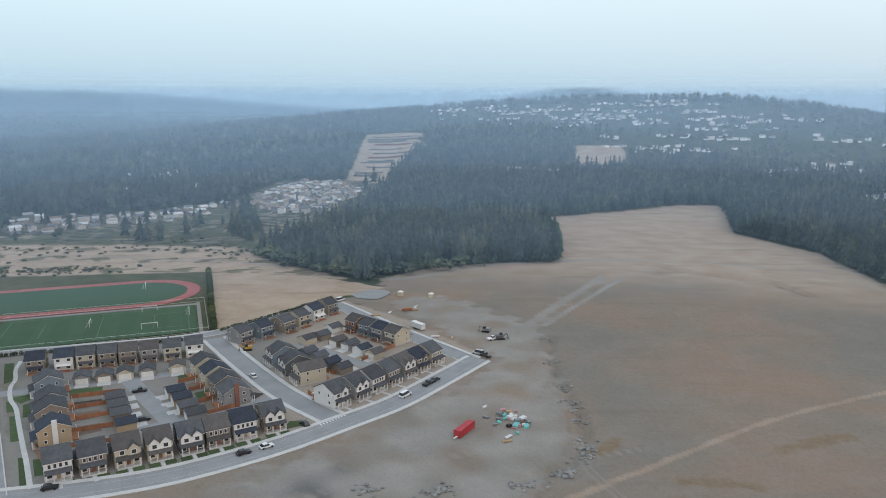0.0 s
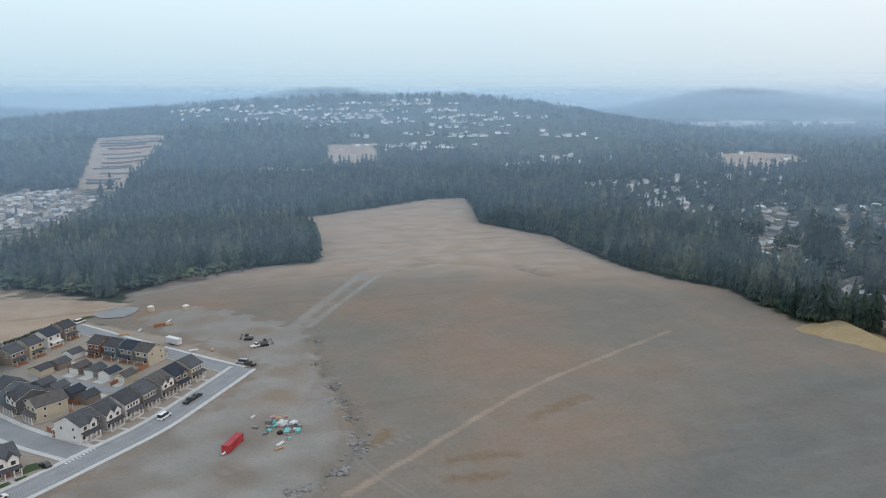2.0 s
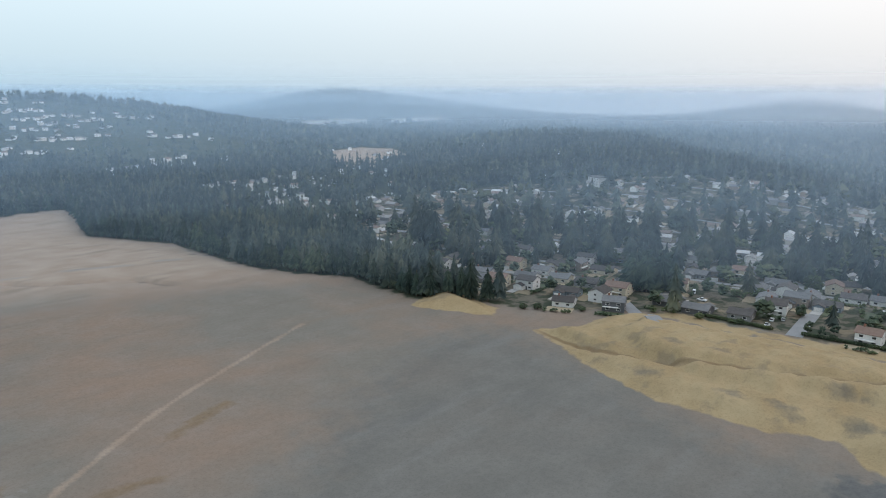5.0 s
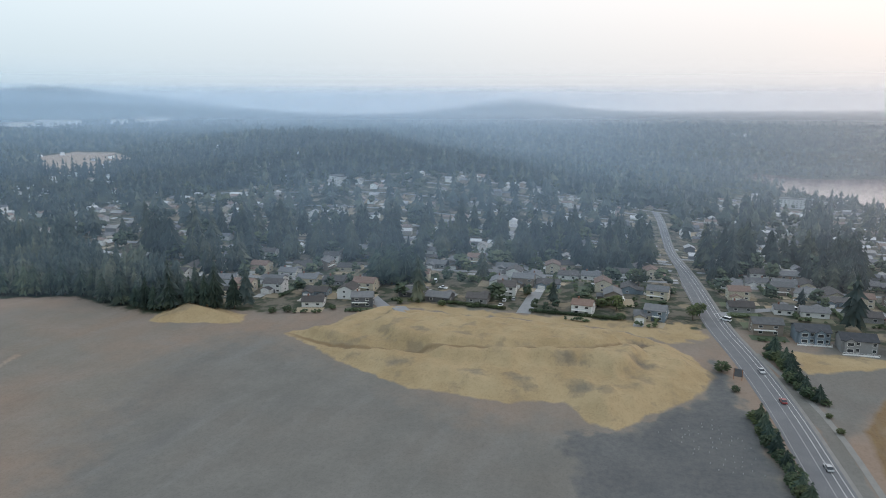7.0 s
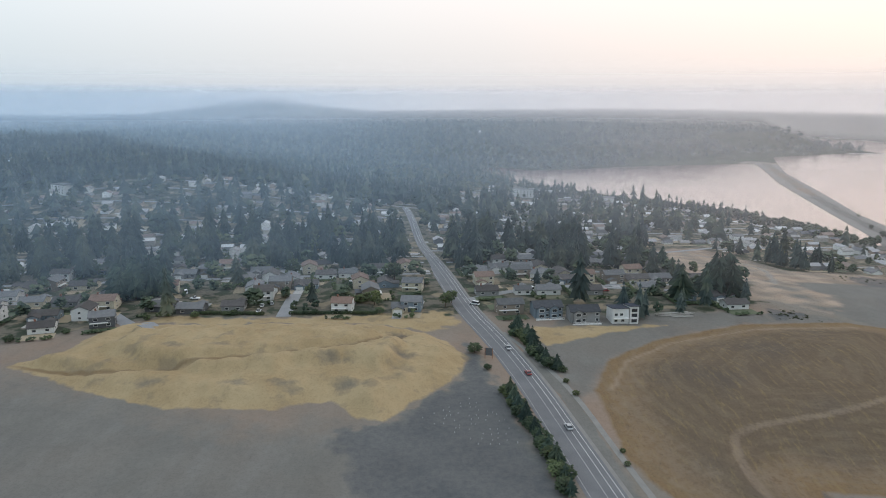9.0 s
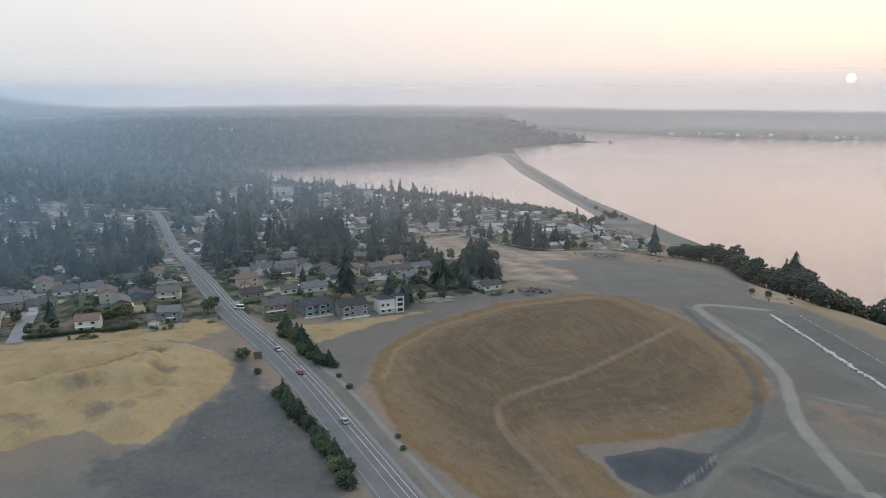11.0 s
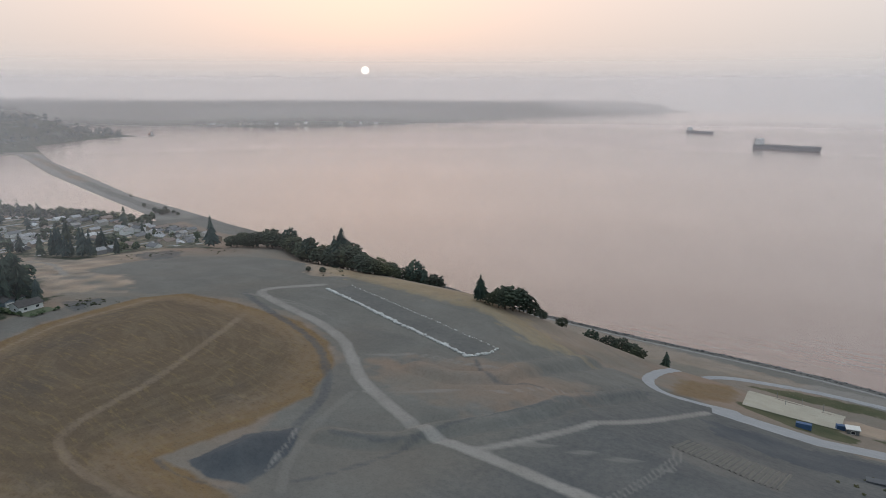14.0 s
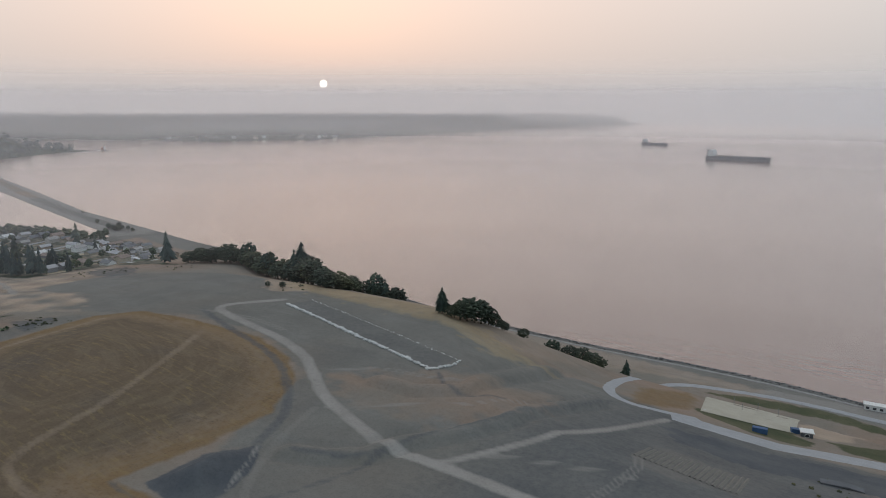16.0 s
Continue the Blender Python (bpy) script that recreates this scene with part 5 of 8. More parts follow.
BACK_A = [((-160.4, 268.2), "taupe", NAVY_ROOF, "plain"), ((-150.9, 271.8), "white", NAVY_ROOF, "plain"), ((-143.5, 274.6), "cream", SLATE, "plain"), ((-135.8, 277.0), "taupe", SLATE, "plain"),
          ((-128.3, 279.2), "taupe", BROWN_ROOF, "plain"), ((-120.5, 281.5), "grey", BROWN_ROOF, "plain"), ((-112.0, 284.0), "cream", SLATE, "cross_gable"), ((-104.1, 287.7), "white", SLATE, "plain")]
for (hx, hy), tone, roof, style in BACK_A:
    dx, dy = 10.0 * math.sin(radians(200)), -10.0 * math.cos(radians(200))
    town_house(hx + dx, hy + dy, 200, tone, roof, style, "%s house with a covered rear deck beside the playing fields" % tone, w=6.8, d=9.5)
for (hx, hy), tone, roof, style, words in (((-126.5, 208.5), "tan", NAVY_ROOF, "side_gable", "tan house with a pale chimney and navy roof"), ((-134.5, 222.0), "taupe", SLATE, "side_gable", "taupe house with a grey gable roof"),
                                           ((-139.5, 231.5), "blue", SLATE, "side_gable", "blue-grey house with a gable roof"), ((-149.0, 247.5), "blue", SLATE, "side_gable", "dark blue-grey corner house")):
    town_house(hx, hy, -57.6, tone, roof, style, words, w=8.0, d=9.4)
for (hx, hy), tone, roof, style, words in (((-70.5, 243.5), "grey", SLATE, "side_gable", "grey house with a brick chimney on the side street"), ((-76.5, 253.0), "taupe", SLATE, "side_gable", "taupe house on the side street"),
                                           ((-83.0, 262.5), "cream", NAVY_ROOF, "side_gable", "cream house with a navy roof on the side street"), ((-90.0, 272.0), "cream", SLATE, "side_gable", "cream house with a slate roof on the side street")):
    town_house(hx, hy, 124.6, tone, roof, style, words, w=8.0, d=9.4)
FRONT_B = [((-35.5, 237.5), "white", SLATE, "cross_gable", "white corner house with a tall gable"), ((-29.0, 244.3), "grey", SLATE, "twin_gable", "grey house with twin white gables"),
           ((-23.6, 251.2), "white", SLATE, "plain", "white house with a long grey roof"), ((-18.4, 258.2), "taupe", SLATE, "plain", "taupe house with a red porch"),
           ((-12.8, 266.0), "grey", BROWN_ROOF, "twin_gable", "grey house with two pale gables and a brown roof"), ((-8.0, 272.4), "taupe", NAVY_ROOF, "cross_gable", "taupe house with a steep navy gable"),
           ((-2.4, 279.8), "cream", SLATE, "plain", "cream end house with red porch posts")]
for (hx, hy), tone, roof, style, words in FRONT_B:
    town_house(hx, hy, 52.3, tone, roof, style, words, w=6.8)
for (hx, hy), tone, roof in (((-23.4, 304.0), "cream", BROWN_ROOF), ((-29.8, 309.8), "grey", NAVY_ROOF), ((-36.4, 315.8), "blue", SLATE), ((-43.2, 322.0), "rust", BROWN_ROOF)):
    dx, dy = 9.0 * math.sin(radians(137)), -9.0 * math.cos(radians(137))
    town_house(hx + dx, hy + dy, 137, tone, roof, "plain", "%s house with rear decks by the unfinished street" % tone, w=6.8, d=9.0)
for (hx, hy), tone, roof in (((-87.1, 306.0), "grey", SLATE), ((-79.8, 313.6), "blue", NAVY_ROOF), ((-71.3, 322.0), "taupe", SLATE), ((-66.0, 331.0), "cream", SLATE), ((-61.0, 342.0), "white", NAVY_ROOF), ((-55.8, 352.0), "taupe", SLATE)):
    dx, dy = 9.0 * math.sin(radians(-126)), -9.0 * math.cos(radians(-126))
    town_house(hx + dx, hy + dy, -126, tone, roof, "plain", "unfinished %s house with scaffold-brown lower walls" % tone, w=7.0, d=9.0)
for (hx, hy), tone, roof in (((-70.5, 279.0), "blue", SLATE), ((-63.0, 268.0), "charcoal", SLATE), ((-55.5, 259.0), "cream", BROWN_ROOF)):
    town_house(hx, hy, -55.4, tone, roof, "twin_gable" if tone != "cream" else "front_gable", "%s house with dark gables on the side street" % tone, w=7.4)

for (gx, gy), turn, tone, roof in (((-136.9, 257.8), 20, "grey", SLATE), ((-129.4, 260.1), 20, "taupe", SLATE), ((-122.7, 263.0), 20, "cream", SLATE), ((-115.1, 265.6), 20, "grey", SLATE), ((-105.0, 270.0), 20, "cream", BROWN_ROOF),
                                   ((-100.3, 246.0), -57, "cream", NAVY_ROOF), ((-95.8, 239.5), -57, "tan", NAVY_ROOF), ((-91.3, 232.8), -57, "taupe", SLATE), ((-86.5, 226.6), -57, "grey", SLATE),
                                   ((-114.5, 243.5), 122, "taupe", SLATE), ((-110.5, 236.5), 122, "grey", SLATE), ((-106.5, 229.5), 122, "taupe", SLATE), ((-101.5, 222.0), 122, "tan", NAVY_ROOF),
                                   ((-58.5, 309.6), 140, "cream", SLATE), ((-53.0, 315.0), 140, "taupe", SLATE), ((-48.5, 302.6), -40, "taupe", BROWN_ROOF), ((-42.5, 297.5), -40, "grey", SLATE), ((-36.5, 291.5), -40, "white", NAVY_ROOF), ((-30.5, 286.0), -40, "cream", BROWN_ROOF),
                                   ((-49.3, 326.4), 140, "white", SLATE), ((-55.0, 292.5), 140, "blue", SLATE), ((-49.5, 286.5), 140, "grey", SLATE), ((-43.5, 280.0), 140, "charcoal", NAVY_ROOF), ((-38.0, 273.5), 140, "taupe", SLATE),
                                   ((-108.0, 200.5), 210, "grey", SLATE), ((-99.5, 205.0), 210, "grey", SLATE), ((-90.5, 209.5), 210, "cream", SLATE), ((-79.5, 216.0), 210, "charcoal", NAVY_ROOF), ((-71.0, 222.0), 210, "grey", SLATE), ((-62.5, 227.0), 210, "white", SLATE),
                                   ((-41.5, 246.0), 232, "grey", SLATE), ((-35.5, 254.0), 232, "blue", SLATE), ((-29.5, 262.0), 232, "blue", SLATE), ((-22.0, 271.0), 232, "blue", NAVY_ROOF), ((-15.0, 279.0), 232, "blue", SLATE)):
    garage(gx, gy, turn, tone, roof, "%s detached garage with a white door" % tone)

# ---- streets, kerbs, walks ----
def resample(line, gap):
    out = [tuple(line[0])]
    for (ax, ay), (bx, by) in zip(line, line[1:]):
        n = max(1, round(math.hypot(bx - ax, by - ay) / gap))
        out += [(ax + (bx - ax) * k / n, ay + (by - ay) * k / n) for k in range(1, n + 1)]
    return out


def smooth_line(line, rounds=2):
    for _ in range(rounds):
        out = [line[0]]
        for (ax, ay), (bx, by) in zip(line, line[1:]):
            out += [(0.75 * ax + 0.25 * bx, 0.75 * ay + 0.25 * by), (0.25 * ax + 0.75 * bx, 0.25 * ay + 0.75 * by)]
        line = out + [line[-1]]
    return line


def strip_bm(line, left, right, lift, deep=0.5, gap=4.0, dashes=None, bm=None):
    """A slab that follows a line over the ground, from left to right of it (metres, left is positive), its top lift above the ground."""
    bm = bm or bmesh.new()
    pts = resample(line, gap)
    rows = []
    for i, (x, y) in enumerate(pts):
        ax, ay = pts[max(i - 1, 0)]
        bx, by = pts[min(i + 1, len(pts) - 1)]
        n = math.hypot(bx - ax, by - ay) or 1
        nx, ny = -(by - ay) / n, (bx - ax) / n
        z = ground_z(x, y) + lift
        rows.append([(x + nx * left, y + ny * left, z), (x + nx * right, y + ny * right, z)])
    made = None
    for i in range(len(rows) - 1):
        if dashes and i % 2:
            made = None
            continue
        a, b = rows[i], rows[i + 1]
        if made is None:
            made = [bm.verts.new(a[0]), bm.verts.new(a[1]), bm.verts.new((*a[1][:2], a[1][2] - deep)), bm.verts.new((*a[0][:2], a[0][2] - deep))]
            bm.faces.new(made)
        nxt = [bm.verts.new(b[0]), bm.verts.new(b[1]), bm.verts.new((*b[1][:2], b[1][2] - deep)), bm.verts.new((*b[0][:2], b[0][2] - deep))]
        for k in range(4):
            bm.faces.new((made[k], made[(k + 1) % 4], nxt[(k + 1) % 4], nxt[k]))
        made = nxt
        if dashes or i == len(rows) - 2:
            bm.faces.new(made[::-1])
    bmesh.ops.recalc_face_normals(bm, faces=bm.faces[:])
    return bm


def road(name, line, half, label, kerbs=(1, 1), walks=(0, 0), centre=None, edge=None, lift=0.06):
    line = smooth_line(line)
    ob = tagged(part(name, strip_bm(line, half, -half, lift), ASPHALT), label, "road", kind="structure")
    for s, on in zip((1, -1), kerbs):
        if on:
            a, b = sorted((s * (half + 0.004), s * (half + 0.35)), reverse=True)
            part("kerb", strip_bm(line, a, b, lift + 0.14), CONCRETE, ob, "pale concrete kerb")
    for s, wide in zip((1, -1), walks):
        if wide:
            a, b = sorted((s * (half + 0.36), s * (half + 0.36 + wide)), reverse=True)
            part("footway", strip_bm(line, a, b, lift + 0.13), CONCRETE, ob, "pale concrete footway")
    if centre:
        part("centre_line", strip_bm(line, 0.09, -0.09, lift + 0.012, 0.03, 3.0, centre == "dashed"), WORN_PAINT, ob, "painted centre line")
    if edge:
        for s in (1, -1):
            part("edge_line", strip_bm(line, s * (half - edge) + 0.07, s * (half - edge) - 0.07, lift + 0.012, 0.03), WORN_PAINT, ob, "painted edge line")
    return ob


MAIN = [(-140, 172), (-107, 179), (-82, 187), (-67, 196), (-53.3, 205.8), (-43, 214.8), (-32.6, 225), (-17, 239.7), (-5.3, 256.4), (5.6, 272.3), (15, 286.4)]
road("road_curved", MAIN, 4.4, "grey asphalt street that curves past new houses", (1, 1), (1.4, 1.3), None, 2.1)
road("road_side", [(-37.5, 228), (-57, 246.5), (-74.5, 270), (-92, 295), (-104, 313)], 4.0, "grey asphalt side street between new houses", (1, 1), (1.4, 1.4))
road("road_left", [(-122, 176), (-139, 202), (-158, 231), (-179, 264), (-193, 286)], 4.2, "grey asphalt street along the houses", (1, 1))
road("road_back", [(-230, 280), (-189, 292), (-150, 303), (-109, 315.5), (-85, 344), (-61, 380)], 3.0, "narrow back street beside the playing fields", (1, 1), (1.2, 0))
road("road_right", [(12, 284), (-9, 309), (-30, 335), (-58, 372)], 4.0, "grey asphalt street beside bare ground", (1, 1), (0, 1.3))
road("lane_west", [(-88, 221), (-97, 232), (-106.2, 243.6), (-121.2, 262.7)], 3.2, "grey lane between garages", (0, 0))
road("lane_cross", [(-163, 248), (-152, 251), (-143, 255), (-131.8, 259.5), (-120, 263), (-110, 267), (-100, 274)], 2.8, "grey lane behind garages", (0, 0), lift=0.05)
road("lane_south", [(-112, 206), (-95, 222), (-81, 229), (-76, 232), (-69.6, 237.5), (-60, 247)], 2.6, "grey lane behind the houses", (0, 0), lift=0.07)
road("lane_east", [(-65, 305), (-52, 297), (-40, 284), (-26, 276), (-12, 288)], 2.6, "grey lane between garages", (0, 0))
# stop line and zebra at the junction
bars = tagged(new("crosswalk"), "white painted crosswalk bars on asphalt", "crosswalk", kind="structure")
for k in range(9):
    part("bar", strip_bm([(-41.5 + 0.85 * k, 223.8 + 0.9 * k), (-40.0 + 0.85 * k, 222.2 + 0.9 * k)], 0.22, -0.22, 0.075, 0.03), PAINT_WHITE, bars)

# ---- the older suburb ----
TILE_ROOF = surface("red_brown_roof", ((0.185, 0.125, 0.10), (0.22, 0.155, 0.125)), 1.6, 5, 0.9, 0.5, vary=0.2)
GREY_ROOF = surface("grey_roof", ((0.135, 0.138, 0.142), (0.175, 0.176, 0.178)), 1.6, 5, 0.9, 0.5, vary=0.3)
HOME_ROOFS = {"slate": GREY_ROOF, "brown": BROWN_ROOF, "tile": TILE_ROOF, "navy": SLATE}


def suburb_house(x, y, turn, w, d, storeys, tone, roof, label, group="suburban houses"):
    """A house with a long gable roof and a garage wing; its front looks along local -y."""
    root = place_root("house", pose(x, y, ground_z(x, y), 0, 0, turn), label, "house", group)
    eave = 2.9 if storeys == 1 else 5.4
    tiles = HOME_ROOFS[roof]
    part("wall", gable_body(bmesh.new(), "x", -d / 2, d / 2, -w / 2, w / 2, eave, 0.42, -1.2), SIDINGS[tone], root)
    part("roof", gable_roof(bmesh.new(), "x", -d / 2, d / 2, -w / 2, w / 2, eave, 0.42, 0.2, 0.5), tiles, root)
    u0, u1 = -w / 2 + 0.5, -w / 2 + 6.0
    part("wing", gable_body(bmesh.new(), "y", u0, u1, -d / 2 - 3.5, -d / 2 + 0.5, 2.7, 0.42, -1.2), SIDINGS[tone], root)
    part("wing_roof", gable_roof(bmesh.new(), "y", u0, u1, -d / 2 - 3.5, -d / 2 + 2.5, 2.7, 0.42, 0.2, 0.4), tiles, root)
    part("garage_door", box(bmesh.new(), u0 + 0.7, u1 - 0.7, -d / 2 - 3.58, -d / 2 - 3.505, 0.05, 2.2), TRIM, root, "white garage door")
    part("front_door", box(bmesh.new(), 1.0, 2.0, -d / 2 - 0.08, -d / 2 - 0.005, 0.05, 2.1), SIDINGS["charcoal"], root)
    back = Matrix.Translation((0, d / 2 + 0.005, 0)) @ pose(0, 0, 0, 0, 0, 180)
    for level in range(storeys):
        z = 0.9 + 2.6 * level
        add_window(root, Matrix.Translation((w / 2 - 2.0, -d / 2 - 0.005, z)), 1.9, 1.3)
        for px in (-w / 4, w / 4):
            add_window(root, back @ Matrix.Translation((px, 0, z)), 1.9, 1.3)
        for s in (-1, 1):
            add_window(root, Matrix.Translation((s * w / 2 + s * 0.005, 0.6, z)) @ pose(0, 0, 0, 0, 0, 90 * s), 1.5, 1.2)
    if storeys == 2:
        part("balcony", box(bmesh.new(), -w / 4, w / 2 - 0.3, d / 2 + 0.01, d / 2 + 1.6, 2.5, 2.75), TRIM, root)
    if int(x * 7 + y) % 3 == 0:
        part("chimney", box(bmesh.new(), w / 4 - 0.4, w / 4 + 0.4, -0.4, 0.4, eave + 0.5, eave + d * 0.21 + 1.2), SIDINGS["rust"], root)
    return root


WORDS = {1: "single-storey", 2: "two-storey"}
ROOF_WORDS = {"slate": "grey", "brown": "brown", "tile": "red-brown", "navy": "dark"}
for hx, hy, turn, w, d, n, tone, roof in NEAR_HOMES:
    suburb_house(hx, hy, turn, w, d, n, tone, roof, "%s %s suburban house with a %s roof" % (tone, WORDS[n], ROOF_WORDS[roof]))
pick = random.Random(5)
MASTERS = []
for n, tone, roof, w, d in ((1, "white", "slate", 13, 9), (1, "cream", "brown", 14, 9), (2, "white", "brown", 11, 9), (1, "grey", "slate", 13, 9), (2, "taupe", "slate", 12, 9), (1, "blue", "brown", 13, 8.5), (2, "cream", "tile", 11, 9)):
    MASTERS.append((n, tone, roof, w, d))
made_homes = {}
for hx, hy, turn in ROW_HOMES[:74]:
    key = pick.choice(MASTERS)
    if key not in made_homes:
        n, tone, roof, w, d = key
        made_homes[key] = suburb_house(hx, hy, turn, w, d, n, tone, roof, "%s %s house with a %s roof among garden trees" % (tone, WORDS[n], ROOF_WORDS[roof]), "houses of the older suburb")
    else:
        copy_thing(made_homes[key], pose(hx, hy, ground_z(hx, hy), 0, 0, turn))


def far_house_material(name, tones):
    m = bpy.data.materials.new(name)
    m.use_nodes = True
    nt = m.node_tree
    geo = nt.nodes.new("ShaderNodeNewGeometry")
    node = ramp(nt, geo.outputs["Random Per Island"], [(k / len(tones), c) for k, c in enumerate(tones)])
    node.node.color_ramp.interpolation = "CONSTANT"
    nt.links.new(node, nt.nodes["Principled BSDF"].inputs["Base Color"])
    nt.nodes["Principled BSDF"].inputs["Roughness"].default_value = 0.8
    return m


FAR_WALLS = far_house_material("far_walls", [(0.82, 0.82, 0.82), (0.74, 0.74, 0.73), (0.84, 0.84, 0.84), (0.45, 0.45, 0.46), (0.85, 0.85, 0.85), (0.66, 0.64, 0.60)])
SUBURB_WALLS = far_house_material("suburb_walls", [(0.74, 0.74, 0.73), (0.36, 0.34, 0.31), (0.24, 0.24, 0.245), (0.48, 0.46, 0.42), (0.17, 0.175, 0.19), (0.40, 0.35, 0.28), (0.29, 0.23, 0.18), (0.68, 0.68, 0.67)])
FAR_ROOFS = far_house_material("far_roofs", [(0.15, 0.152, 0.158), (0.27, 0.26, 0.25), (0.11, 0.115, 0.125), (0.52, 0.52, 0.52), (0.21, 0.16, 0.135), (0.33, 0.33, 0.335)])


def far_houses(name, homes, size, tall, label, walls=None):
    """Houses too far and too many to pick apart, as one mesh: walls with gables, and roofs with eaves."""
    rng = np.random.default_rng(len(homes))
    verts, faces, slots = [], [], []
    for x, y, turn in homes:
        w, d = size * rng.uniform(0.85, 1.3), size * 0.75 * rng.uniform(0.85, 1.15)
        eave = tall * rng.choice([0.55, 1.0])
        z = ground_z(x, y)
        c, s = math.cos(radians(turn)), math.sin(radians(turn))
        put = lambda u, v, h: (x + u * c - v * s, y + u * s + v * c, z + h)
        top = eave + d * 0.22
        b = len(verts)
        verts += [put(u, v, h) for u in (-w / 2, w / 2) for v, h in ((-d / 2, -2), (d / 2, -2), (d / 2, eave), (0, top), (-d / 2, eave))]
        faces += [tuple(b + i for i in (0, 4, 3, 2, 1)), tuple(b + i for i in (5, 6, 7, 8, 9)), (b, b + 5, b + 9, b + 4), (b + 1, b + 2, b + 7, b + 6)]
        slots += [0] * 4
        b = len(verts)
        e, o = eave - 0.2, 0.5
        verts += [put(u, v, h) for u in (-w / 2 - o, w / 2 + o) for v, h in ((-d / 2 - o, e), (0, top + 0.12), (d / 2 + o, e), (d / 2 + o, e - 0.2), (0, top - 0.1), (-d / 2 - o, e - 0.2))]
        for k in range(6):
            faces.append((b + k, b + (k + 1) % 6, b + 6 + (k + 1) % 6, b + 6 + k))
        faces += [tuple(b + k for k in range(5, -1, -1)), tuple(b + 6 + k for k in range(6))]
        slots += [1] * 8
    ob = mesh_object(name, verts, faces, walls or FAR_WALLS)
    ob.data.materials.append(FAR_ROOFS)
    ob.data.polygons.foreach_set("material_index", slots)
    return tagged(ob, label, "houses", kind="stuff")


far_houses("far_houses", ROW_HOMES[74:], 9.0, 3.8, "pale suburban houses with grey roofs among trees", SUBURB_WALLS)
far_houses("far_houses", [h for h in TOWN_HOMES if h[0] > -232], 6.8, 5.4, "rows of pale new houses beyond the fields", SUBURB_WALLS)
far_houses("far_houses", [h for h in TOWN_HOMES if h[0] <= -232], 8.0, 3.6, "low hazy houses in rows behind the scrub", SUBURB_WALLS)
far_houses("far_houses", FAR_HOMES, 7.6, 4.4, "white houses scattered over the wooded hill")
far_houses("far_houses", CITY_HOMES, 15, 9.0, "pale town buildings on the hazy far shore", SUBURB_WALLS)

# streets of the suburb
road("road_suburb", [(340, 85), (380, 88), (421, 92), (452, 112), (478, 132)], 3.6, "grey suburban cul-de-sac", (0, 0))
road("road_suburb", [(300, 128), (330, 160), (362, 188), (400, 200), (440, 190), (520, 180), (640, 240)], 3.4, "grey suburban street between gardens", (0, 0))
road("road_suburb", [(372, -6), (400, -40), (405, -90), (396, -135)], 2.8, "grey street past new houses", (0, 0))
road("road_suburb", [(520, 24), (525, 120), (545, 230), (560, 340)], 3.4, "grey suburban street under trees", (0, 0))
road("road_suburb", [(560, 20), (570, -60), (575, -140), (640, -260)], 3.4, "grey suburban street under trees", (0, 0))

DRIVE_PAVING = far_house_material("drive_paving", [(0.30, 0.30, 0.295), (0.38, 0.375, 0.36), (0.22, 0.22, 0.22), (0.34, 0.32, 0.29)])
GARDEN_GRASS = far_house_material("garden_grass", [(0.26, 0.205, 0.130), (0.070, 0.090, 0.045), (0.20, 0.165, 0.110), (0.055, 0.075, 0.040), (0.30, 0.245, 0.165), (0.105, 0.105, 0.062)])


